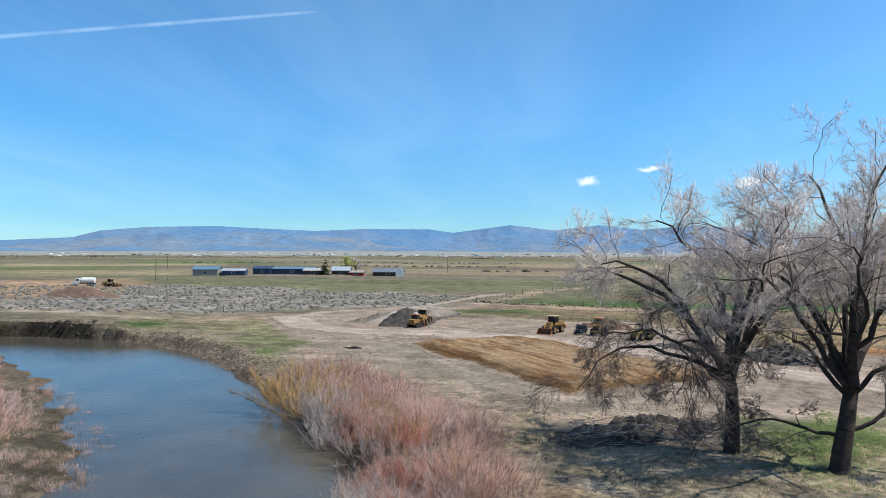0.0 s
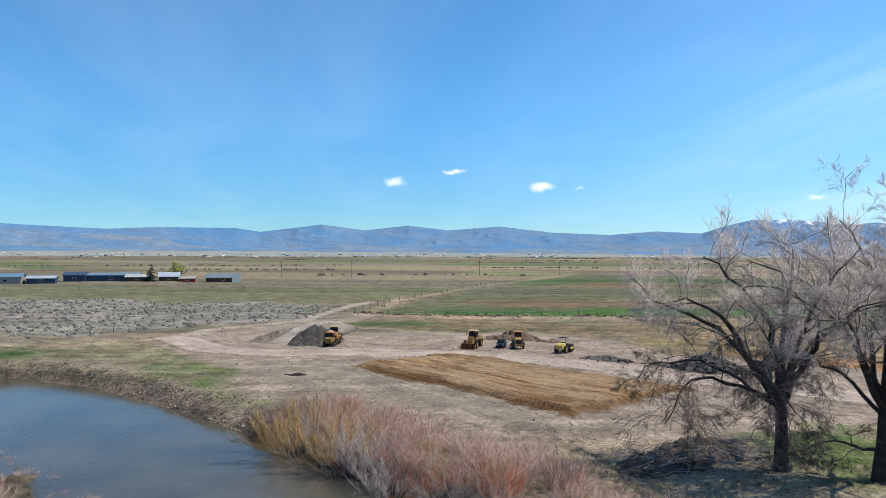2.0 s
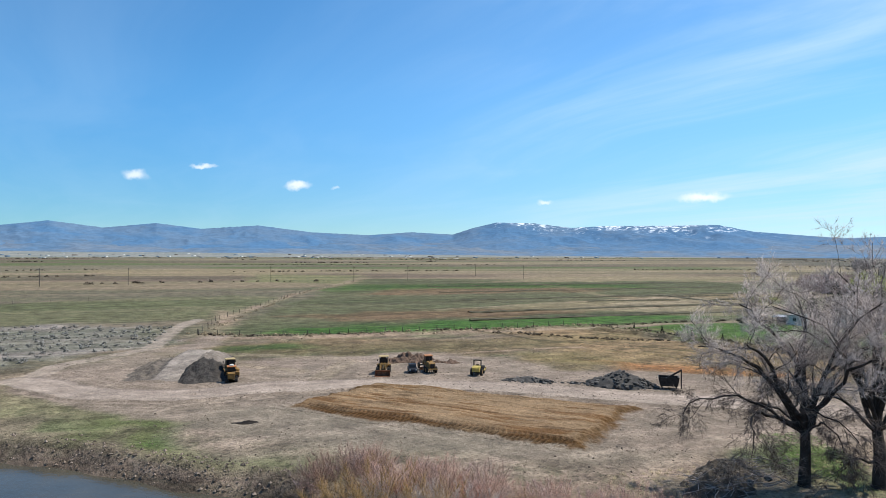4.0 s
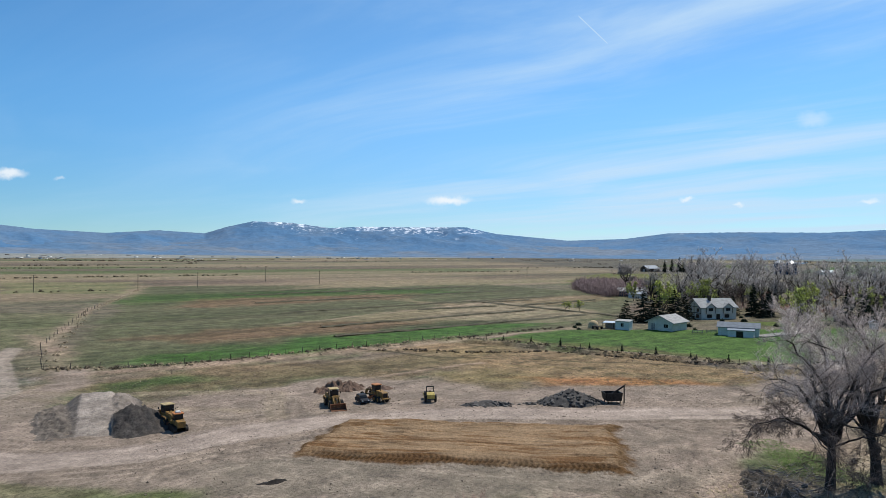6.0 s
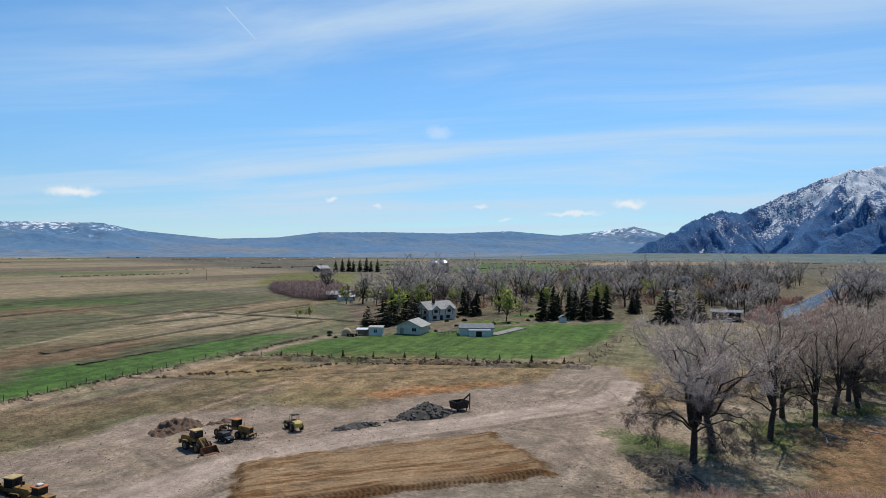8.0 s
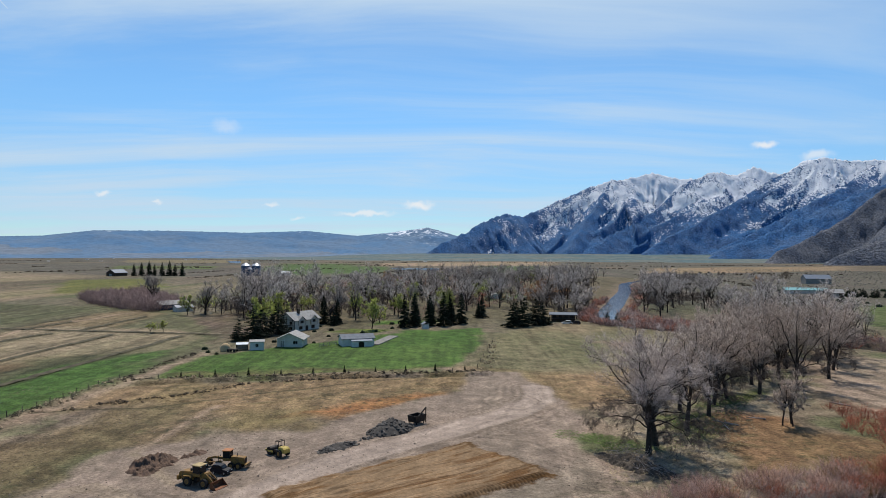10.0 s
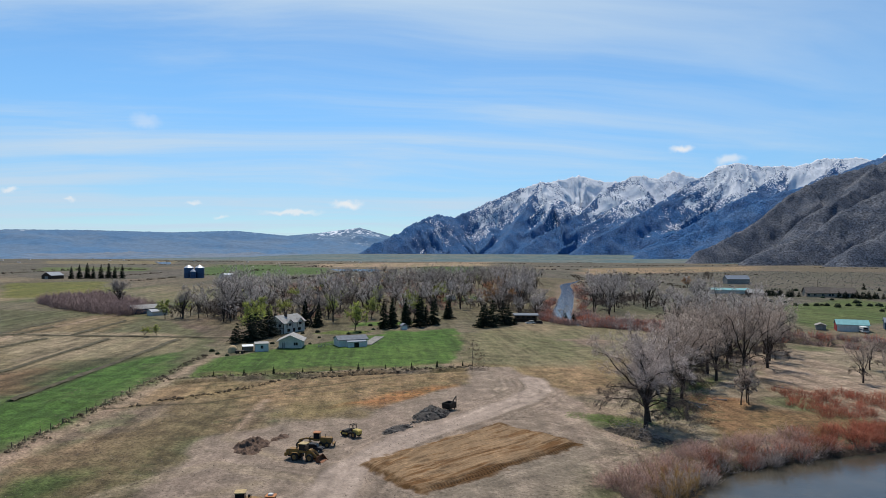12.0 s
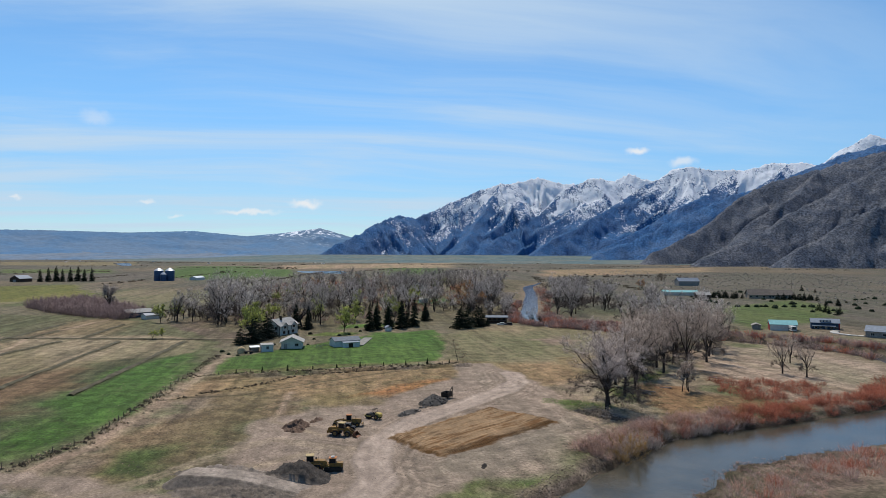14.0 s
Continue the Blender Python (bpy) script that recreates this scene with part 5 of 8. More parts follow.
near_red = [shrub_mesh(300 + k, 46, 2.4, 2.8, 34, 0.0042, WILLOW, WILLOW_DARK) for k in range(3)]
near_pale = [shrub_mesh(310 + k, 46, 2.5, 2.8, 34, 0.0042, WILLOW_PALE, WILLOW_DARK) for k in range(3)]
near_gold = [shrub_mesh(320 + k, 40, 2.7, 2.8, 26, 0.005, WILLOW_GOLD, WILLOW_DARK) for k in range(2)]
old_willow = shrub_mesh(330, 26, 4.6, 4.6, 60, 0.008, WILLOW_GOLD, SNAG)
dead_willow = shrub_mesh(331, 34, 3.0, 4.4, 24, 0.008, SNAG, SNAG)
far_red = [shrub(340 + k, 26, 2.8, 3.4, 7, 0.022, WILLOW) for k in range(2)]
far_pale = [shrub(350 + k, 26, 2.8, 3.4, 7, 0.022, WILLOW_PALE) for k in range(2)]
far_plum = [shrub(355 + k, 30, 2.8, 3.6, 8, 0.024, PLUM) for k in range(2)]


many("distant_grove", remote, remote_places, 0.75, 1.2, "grey-brown leafless trees of the far river woods", "trees", 207)


def thicket(kinds, polygon, count, seed, gap, low, high, label, group):
    places = scatter(polygon, count, seed, gap)
    for (x, y), z in zip(places, heights(places)):
        plant("willow_shrub", kinds[int(rng.integers(0, len(kinds)))], x, y, z, rng.uniform(0, 360), rng.uniform(low, high), label, "shrub", group)


def bank_places(lo, hi, inner, outer, count, seed, east=True):
    """Places along one bank between two stations of the stream, from inner to outer metres off the water."""
    rand = np.random.default_rng(seed)
    out = []
    for _ in range(count):
        s = rand.uniform(lo, hi)
        k = int(s)
        a, b = RIVER[k], RIVER[min(k + 1, len(RIVER) - 1)]
        t = Vector((b[0] - a[0], b[1] - a[1])).normalized()
        w = a[2] + rand.uniform(inner, outer)
        side = 1 if east else -1
        out.append((a[0] + (b[0] - a[0]) * (s - k) + t.y * w * side, a[1] + (b[1] - a[1]) * (s - k) - t.x * w * side))
    return out


def bank_willows(kinds, lo, hi, inner, outer, count, seed, low, high, label, east=True):
    places = bank_places(lo, hi, inner, outer, count, seed, east)
    for (x, y), z in zip(places, heights(places)):
        plant("willow_shrub", kinds[int(rng.integers(0, len(kinds)))], x, y, z, rng.uniform(0, 360), rng.uniform(low, high), label, "shrub", "riverbank willows")


RED, PALE = "leafless red-stemmed willow shrub on the riverbank", "leafless dusty pink willow shrub on the riverbank"
bank_willows(near_pale, 101, 121, 1.0, 9.0, 92, 401, 0.6, 1.2, PALE)
bank_willows(near_red, 100, 118, 0.4, 4.0, 26, 419, 0.55, 0.95, RED)
bank_willows(near_red, 82, 102, 0.6, 9, 125, 402, 0.75, 1.15, RED)
bank_willows(near_gold, 96, 120, 1.5, 7, 9, 403, 0.7, 0.95, "leafless golden-stemmed willow shrub on the riverbank")
for x, y, size in ((-13.6, 63.0, 1.0), (-11.2, 59.0, 0.85), (-15.4, 66.2, 0.7)):
    plant("old_willow", old_willow, x, y, ground_at(x, y) + 0.2, 40 * size, size, "large grey-stemmed willow with golden shoots at the water's edge", "shrub", "riverbank willows")
places = bank_places(103, 119, -0.2, 1.6, 26, 415)
for k, ((x, y), z) in enumerate(zip(places, heights(places))):
    plant("dead_willow", dead_willow, x, y, z, 77 * k, 0.65 + 0.07 * (k % 5), "bare grey willow leaning over the water", "shrub", "riverbank willows")
thicket(near_red, [(12, 6), (30, 2), (42, -6), (34, -20), (26, -36), (14, -28), (12, -10)], 58, 404, 2.0, 0.7, 1.05, RED, "meadow willows")
bar_kinds = [shrub(360 + k, 34, 2.3, 2.8, 11, 0.008, WILLOW) for k in range(2)] + [shrub(362 + k, 34, 2.3, 2.8, 11, 0.008, WILLOW_PALE) for k in range(3)]
bar_places = scatter([(-29, 36), (-27, 2), (-31, -30), (-48, -30), (-46, 10), (-40, 36)], 110, 405, 1.8) + scatter([(-33, 66), (-30, 50), (-38, 44), (-46, 56), (-44, 68)], 16, 406, 2.0) + scatter([(-54, 86), (-47, 76), (-52, 64), (-70, 76), (-68, 92)], 40, 407, 2.0)
many("gravel_bar_willows", bar_kinds, bar_places, 0.65, 1.3, "leafless red and pink willow shrubs on the gravel bar", "shrubs", 416)
many("bar_tussocks", bar_kinds[2:], bank_places(98, 128, -6.5, 4.0, 170, 417, False), 0.12, 0.32, "pinkish dead tussocks in the muddy shallows", "tussocks", 418)
upstream = bank_places(36, 52, 1, 9, 110, 413) + bank_places(36, 52, 1, 9, 110, 414, False) + bank_places(30, 42, 2, 8, 60, 408) + bank_places(16, 42, 2, 14, 90, 409, False) + bank_places(44, 78, 2, 10, 260, 410, False) + bank_places(44, 70, 2, 6, 45, 411)
many("willow_thicket", far_red + far_plum + far_plum[:1] + far_pale[:1], upstream, 0.8, 1.35, "leafless red willow thickets along the river upstream", "shrubs", 5)
many("field_thicket", far_plum, scatter([(436, 248), (480, 216), (420, 192), (345, 166), (312, 180), (330, 196), (380, 226)], 230, 412, 3.2), 1.6, 2.8, "purple-brown leafless thicket at the field's edge", "shrubs", 6)


# ---- shapes for built things ----
class Shape:
    """Gathers solid pieces that make one part."""

    def __init__(self):
        self.bm = bmesh.new()

    def box(self, centre, size, turn=(0, 0, 0), bevel=0.03):
        made = bmesh.ops.create_cube(self.bm, size=1.0)["verts"]
        m = pose(*centre, *turn) @ Matrix.Diagonal((*size, 1))
        bmesh.ops.transform(self.bm, matrix=m, verts=made)
        if bevel:
            edges = list({e for v in made for e in v.link_edges})
            bmesh.ops.bevel(self.bm, geom=edges, offset=min(bevel, min(size) * 0.3), segments=1, affect="EDGES")
        return self

    def prism(self, outline, a, b, axis="y"):
        """An outline in x and z drawn out along y, or in y and z along x."""
        put = (lambda p, w: (p[0], w, p[1])) if axis == "y" else (lambda p, w: (w, p[0], p[1]))
        lo, hi = [self.bm.verts.new(put(p, a)) for p in outline], [self.bm.verts.new(put(p, b)) for p in outline]
        n = len(outline)
        self.bm.faces.new(lo)
        self.bm.faces.new(hi[::-1])
        for k in range(n):
            self.bm.faces.new((lo[k], hi[k], hi[(k + 1) % n], lo[(k + 1) % n]))
        return self

    def lathe(self, profile, centre=(0, 0, 0), axis="y", n=20):
        """A profile of (radius, along) turned about an axis."""
        rings = []
        for r, w in profile:
            ring = []
            for k in range(n):
                a = 2 * math.pi * k / n
                c, q = r * math.cos(a), r * math.sin(a)
                p = {"y": (c, w, q), "z": (c, q, w), "x": (w, c, q)}[axis]
                ring.append(self.bm.verts.new(Vector(p) + Vector(centre)))
            rings.append(ring)
        for a, b in zip(rings[:-1], rings[1:]):
            for k in range(n):
                self.bm.faces.new((a[k], a[(k + 1) % n], b[(k + 1) % n], b[k]))
        self.bm.faces.new(rings[0])
        self.bm.faces.new(rings[-1][::-1])
        return self

    def rod(self, a, b, r, n=8, r2=None):
        a, b = Vector(a), Vector(b)
        turn = (b - a).to_track_quat("Z", "Y").to_matrix().to_4x4()
        made = bmesh.ops.create_cone(self.bm, cap_ends=True, segments=n, radius1=r, radius2=r if r2 is None else r2, depth=(b - a).length)["verts"]
        bmesh.ops.transform(self.bm, matrix=Matrix.Translation((a + b) / 2) @ turn, verts=made)
        return self


def part(name, shape, mat, parent, label="", soft=False):
    me = bpy.data.meshes.new(name)
    bmesh.ops.recalc_face_normals(shape.bm, faces=shape.bm.faces)
    shape.bm.to_mesh(me)
    shape.bm.free()
    me.materials.append(mat)
    if soft:
        me.polygons.foreach_set("use_smooth", [True] * len(me.polygons))
        me.set_sharp_from_angle(angle=radians(40))
    ob = new(name, me)
    ob.parent = parent
    return tagged(ob, label)


def thing(name, x, y, way, label, category, group="", z=None):
    """An Empty at the foot of a thing; way: the azimuth, clockwise from +y, that its local x axis points to."""
    ob = new(name)
    ob.matrix_basis = pose(x, y, ground_at(x, y) if z is None else z, 0, 0, 90 - way)
    return tagged(ob, label, category, group)


YELLOW = material("machine_yellow", (0.33, 0.18, 0.048), rough=0.65, vary=0.35, scale=1.5, second=(0.13, 0.08, 0.034))
PALE_YELLOW = material("pale_yellow_paint", (0.5, 0.37, 0.1), rough=0.55, vary=0.25, scale=1.5)
ORANGE = material("faded_orange", (0.42, 0.16, 0.05), rough=0.55, vary=0.2, scale=1.5)
TAN_PAINT = material("dusty_tan_paint", (0.42, 0.31, 0.15), rough=0.7, vary=0.25, scale=1.5)
STEEL = material("dark_steel", (0.035, 0.031, 0.028), rough=0.6, metal=0.4, vary=0.35, scale=2.0)
RUST = material("worn_bucket_steel", (0.17, 0.075, 0.04), rough=0.65, metal=0.4, vary=0.35, scale=1.4)
RUBBER = material("tyre_rubber", (0.03, 0.028, 0.026), rough=0.9, vary=0.35, scale=3.0)
GLASS = material("dark_window_glass", (0.012, 0.015, 0.018), rough=0.14, vary=0.1, scale=1.0, spec=0.25)
WHITE = material("white_paint", (0.6, 0.59, 0.55), rough=0.6, vary=0.1, scale=0.8)
CREAM = material("cream_siding", (0.54, 0.51, 0.44), rough=0.75, vary=0.12, scale=0.7)
TIMBER = material("dark_timber", (0.06, 0.045, 0.035), rough=0.8, vary=0.3, scale=2.0)
SHINGLE = material("pale_grey_shingles", (0.33, 0.32, 0.3), rough=0.85, vary=0.2, scale=1.0, bump=0.03, bump_scale=6.0)
SLATE = material("blue_grey_roofing", (0.19, 0.22, 0.26), rough=0.55, vary=0.15, scale=0.8)
ASH_ROOF = material("ash_grey_roofing", (0.13, 0.15, 0.175), rough=0.75, vary=0.2, scale=0.8)
TEAL = material("teal_metal_roof", (0.2, 0.42, 0.42), rough=0.45, vary=0.12, scale=0.8)
BLUE_ROOF = material("sky_blue_metal_roof", (0.1, 0.165, 0.225), rough=0.55, vary=0.15, scale=0.6)
NAVY = material("blue_board_siding", (0.035, 0.06, 0.1), rough=0.65, vary=0.15, scale=0.8)
BARN_RED = material("barn_red_boards", (0.27, 0.04, 0.035), rough=0.75, vary=0.2, scale=0.8)
LOG = material("brown_log_siding", (0.07, 0.05, 0.038), rough=0.8, vary=0.25, scale=1.2)
GREY_BOARD = material("weathered_boards", (0.27, 0.25, 0.225), rough=0.9, vary=0.25, scale=1.5)
SILO_BLUE = material("blue_enamelled_steel", (0.035, 0.075, 0.15), rough=0.35, vary=0.15, scale=0.5)
GALV = material("galvanised_steel", (0.5, 0.52, 0.54), rough=0.4, metal=0.5, vary=0.15, scale=0.8)
CONCRETE = material("pale_concrete", (0.5, 0.48, 0.44), rough=0.9, vary=0.12, scale=0.5)
DRIVE_GRAVEL = material("grey_drive_gravel", (0.22, 0.21, 0.19), rough=0.95, vary=0.25, scale=0.6)
CAR_BLUE = material("dark_blue_car_paint", (0.01, 0.012, 0.018), rough=0.6, vary=0.2, scale=1.0, spec=0.2)
CAR_RED = material("red_car_paint", (0.3, 0.03, 0.025), rough=0.3, vary=0.1, scale=1.0, coat=0.6)
POST_WOOD = material("fence_post_wood", (0.11, 0.09, 0.075), rough=0.95, vary=0.3, scale=3.0, per_object=0.3)
LAMP_LENS = material("lamp_lens", (0.75, 0.74, 0.68), rough=0.2, vary=0.05)


def wheel(parent, x, y, r, w, rim=None, lugs=18):
    """A tyre with tread bars and its rim."""
    s = Shape().lathe([(r * 0.55, -w * 0.42), (r * 0.8, -w * 0.5), (r * 0.95, -w * 0.42), (r * 0.97, 0), (r * 0.95, w * 0.42), (r * 0.8, w * 0.5), (r * 0.55, w * 0.42)], n=24)
    for k in range(lugs):
        a = 360 * k / lugs
        c = (math.sin(radians(a)) * r * 0.965, (w * 0.2 if k % 2 else -w * 0.2), math.cos(radians(a)) * r * 0.965)
        s.box(c, (r * 0.14, w * 0.55, r * 0.07), (0, a, 0), 0)
    ob = part("wheel", s, RUBBER, parent, soft=True)
    ob.location = (x, y, r)
    part("rim", Shape().lathe([(r * 0.2, -w * 0.46), (r * 0.54, -w * 0.44), (r * 0.56, 0), (r * 0.54, w * 0.44), (r * 0.2, w * 0.46)], n=16), rim or YELLOW, ob)
    return ob


def cab(parent, x0, x1, half, z0, z1, colour, roof_colour):
    """A glazed cab with corner posts, panes and an overhanging roof."""
    ob = part("cab", Shape().box(((x0 + x1) / 2, 0, z0 + 0.25), (x1 - x0, half * 2, 0.5)), colour, parent)
    for x in (x0 + 0.06, x1 - 0.06):
        for y in (-half + 0.06, half - 0.06):
            part("post", Shape().box((x, y, (z0 + z1) / 2 + 0.2), (0.1, 0.1, z1 - z0 - 0.45)), STEEL, ob)
    part("roof", Shape().box(((x0 + x1) / 2, 0, z1), (x1 - x0 + 0.3, half * 2 + 0.25, 0.16), bevel=0.05), roof_colour, ob)
    zc, h = (z0 + z1) / 2 + 0.22, z1 - z0 - 0.62
    for x in (x0 + 0.04, x1 - 0.04):
        part("pane", Shape().box((x, 0, zc), (0.03, half * 2 - 0.24, h), bevel=0), GLASS, ob)
    for y in (-half + 0.04, half - 0.04):
        part("pane", Shape().box(((x0 + x1) / 2, y, zc), (x1 - x0 - 0.24, 0.03, h), bevel=0), GLASS, ob)
    part("seat", Shape().box(((x0 + x1) / 2, 0, z0 + 0.7), (0.5, 0.5, 0.5)), STEEL, ob)
    return ob


def bucket(parent, x, z, half, size, mat):
    t = 0.05
    outer = [(0.0, 1.0), (-0.18, 0.72), (-0.2, 0.35), (0.0, 0.06), (0.3, -0.02), (1.0, 0.0)]
    inner = [(1.0, 0.05), (0.32, 0.06), (0.06, 0.14), (-0.1, 0.38), (-0.09, 0.68), (0.05, 0.95)]
    pts = [(x + a * size, z + b * size) for a, b in outer + inner]
    ob = part("bucket", Shape().prism(pts, -half, half), mat, parent, "rust-worn steel bucket")
    side = [(x + a * size, z + b * size) for a, b in outer]
    for y in (-half, half - t):
        part("side_plate", Shape().prism(side, y, y + t), mat, ob)
    for k in range(7):
        y = -half + 0.2 + k * (2 * half - 0.4) / 6
        part("tooth", Shape().box((x + size * 1.08, y, z + 0.02), (0.3, 0.1, 0.07), (0, 5, 0), 0.01), STEEL, ob)
    return ob


def wheel_loader(x, y, way, label, paint, roof, lift=0.0):
    m = thing("wheel_loader", x, y, way, label, "loader", "earthmoving machines")
    part("engine_hood", Shape().prism([(-3.7, 1.05), (-3.75, 1.9), (-3.4, 2.2), (-1.15, 2.38), (-0.95, 2.3), (-0.9, 1.0)], -0.8, 0.8), paint, m)
    part("counterweight", Shape().box((-3.75, 0, 1.15), (0.55, 2.3, 0.75), bevel=0.1), paint, m)
    part("radiator_grille", Shape().box((-3.79, 0, 1.72), (0.06, 1.1, 0.5)), STEEL, m)
    part("rear_frame", Shape().box((-1.9, 0, 0.95), (3.2, 1.0, 0.6)), STEEL, m)
    part("front_frame", Shape().prism([(0.3, 0.65), (0.3, 1.4), (1.1, 2.3), (1.6, 2.3), (2.3, 1.0), (2.3, 0.65)], -0.45, 0.45), paint, m)
    cab(m, -0.95, 0.55, 0.8, 1.6, 3.4, paint, roof)
    for wx in (-1.7, 1.65):
        for wy in (-1.08, 1.08):
            wheel(m, wx, wy, 0.8, 0.6)
    for wy in (-1.08, 1.08):
        part("fender", Shape().prism([(-2.6, 1.45), (-2.4, 1.72), (-1.0, 1.78), (-0.8, 1.5), (-0.95, 1.5), (-1.1, 1.7), (-2.35, 1.64), (-2.5, 1.42)], wy - 0.32, wy + 0.32), paint, m)
    for wy in (-0.62, 0.5):
        part("lift_arm", Shape().prism([(1.2, 2.25), (1.5, 2.3), (2.7, 1.45 + lift), (3.35, 0.75 + lift), (3.1, 0.55 + lift), (2.4, 1.15 + lift)], wy, wy + 0.14), paint, m)
    part("tilt_link", Shape().rod((1.4, 0, 2.1), (3.0, 0, 1.35 + lift), 0.09), STEEL, m)
    bucket(m, 3.35, 0.1 + lift, 1.45, 1.15, RUST)
    part("exhaust_pipe", Shape().rod((-1.9, 0.35, 2.3), (-1.9, 0.35, 3.05), 0.07), STEEL, m)
    part("air_cleaner", Shape().rod((-1.5, -0.4, 2.3), (-1.5, -0.4, 2.75), 0.16), STEEL, m)
    for wy in (-0.65, 0.65):
        part("work_lamp", Shape().box((0.66, wy, 3.25), (0.1, 0.2, 0.16)), LAMP_LENS, m)
        part("mirror", Shape().box((0.6, wy * 1.75, 2.75), (0.06, 0.18, 0.32)), STEEL, m)
    part("ladder", Shape().box((-0.2, 0.98, 1.0), (0.5, 0.12, 0.06)).box((-0.2, 0.98, 1.3), (0.5, 0.12, 0.06)).box((-0.42, 0.98, 1.15), (0.05, 0.08, 0.9)).box((0.02, 0.98, 1.15), (0.05, 0.08, 0.9)), STEEL, m)
    return m


def motor_grader(x, y, way, label):
    m = thing("motor_grader", x, y, way, label, "grader", "earthmoving machines")
    part("engine_hood", Shape().prism([(-4.1, 1.0), (-4.15, 2.05), (-3.9, 2.2), (-1.2, 2.3), (-1.1, 1.0)], -0.65, 0.65), YELLOW, m)
    part("radiator_grille", Shape().box((-4.17, 0, 1.6), (0.06, 0.95, 0.8)), STEEL, m)
    part("main_beam", Shape().prism([(0.4, 1.5), (0.4, 2.0), (2.6, 2.1), (4.2, 1.75), (4.6, 1.3), (4.6, 0.85), (4.2, 0.85), (3.9, 1.45), (2.5, 1.75)], -0.18, 0.18), YELLOW, m)
    cab(m, -1.0, 0.55, 0.75, 1.45, 3.3, YELLOW, ORANGE)
    part("front_axle", Shape().box((4.25, 0, 0.75), (0.35, 1.9, 0.25)), STEEL, m)
    for wy in (-1.05, 1.05):
        wheel(m, 4.25, wy, 0.66, 0.4)
        for wx in (-1.4, -3.0):
            wheel(m, wx, wy, 0.68, 0.42)
        part("tandem_case", Shape().box((-2.2, wy * 0.72, 0.75), (2.3, 0.22, 0.5)), STEEL, m)
    blade = part("moldboard", Shape().prism([(-0.02, 0.0), (0.12, 0.2), (0.12, 0.45), (0.0, 0.68), (-0.04, 0.66), (0.07, 0.44), (0.07, 0.21), (-0.06, 0.02)], -1.85, 1.85), RUST, m, "worn steel grading blade")
    blade.matrix_basis = pose(1.7, 0, 0.12, 0, 0, 28)
    part("circle", Shape().lathe([(0.75, 0.98), (0.78, 1.1), (0.62, 1.1), (0.6, 0.98)], (1.75, 0, 0), "z", 24), STEEL, m)
    part("drawbar", Shape().prism([(1.2, 1.1), (1.2, 1.25), (4.2, 0.95), (4.2, 0.8)], -0.12, 0.12), YELLOW, m)
    for wy in (-0.4, 0.4):
        part("lift_cylinder", Shape().rod((1.6, wy, 2.3), (1.6, wy * 1.4, 1.0), 0.07), STEEL, m)
    rip = part("ripper_frame", Shape().box((-4.55, 0, 0.95), (0.5, 2.0, 0.25)), YELLOW, m)
    for k in range(5):
        part("shank", Shape().box((-4.75, -0.8 + 0.4 * k, 0.65), (0.12, 0.08, 0.7), (0, -12, 0)), STEEL, rip)
    part("exhaust_pipe", Shape().rod((-2.4, 0.2, 2.2), (-2.4, 0.2, 2.95), 0.06), STEEL, m)
    return m


def soil_roller(x, y, way):
    m = thing("soil_compactor", x, y, way, "small yellow soil roller with an open roll bar parked on dirt", "roller", "earthmoving machines")
    part("drum", Shape().lathe([(0.2, -1.0), (0.72, -1.0), (0.74, -0.95), (0.74, 0.95), (0.72, 1.0), (0.2, 1.0)], (1.45, 0, 0.74), "y", 28), STEEL, m, soft=True)
    for wy in (-1.12, 1.04):
        part("drum_yoke", Shape().box((1.0, wy + 0.04, 0.8), (1.5, 0.1, 0.3)), PALE_YELLOW, m)
    part("yoke_beam", Shape().box((2.3, 0, 0.85), (0.18, 2.3, 0.34)), PALE_YELLOW, m)
    part("centre_frame", Shape().box((0.1, 0, 0.8), (0.9, 1.2, 0.4)), STEEL, m)
    part("engine_hood", Shape().prism([(-2.5, 0.8), (-2.55, 1.5), (-2.2, 1.75), (-0.9, 1.75), (-0.8, 0.8)], -0.72, 0.72), PALE_YELLOW, m)
    part("platform", Shape().box((-0.4, 0, 1.12), (0.9, 1.6, 0.1)), STEEL, m)
    part("seat", Shape().box((-0.55, 0, 1.4), (0.45, 0.5, 0.45)).box((-0.76, 0, 1.7), (0.12, 0.5, 0.5)), STEEL, m)
    part("steering_console", Shape().box((0.0, 0, 1.5), (0.22, 0.35, 0.7), (0, 12, 0)), STEEL, m)
    for wy in (-0.95, 0.95):
        wheel(m, -1.45, wy, 0.68, 0.45)
    bar = part("roll_bar", Shape().box((-0.95, 0, 2.72), (0.14, 1.5, 0.14)).box((0.0, 0, 2.66), (0.1, 1.4, 0.1)), STEEL, m)
    for py in (-0.7, 0.7):
        part("post", Shape().rod((-0.95, py, 1.1), (-0.95, py, 2.72), 0.06), STEEL, bar)
        part("brace", Shape().rod((-0.95, py, 2.7), (0.0, py, 2.66), 0.05), STEEL, bar)
        part("post", Shape().rod((0.0, py, 1.1), (0.0, py, 2.66), 0.045), STEEL, bar)
    return m


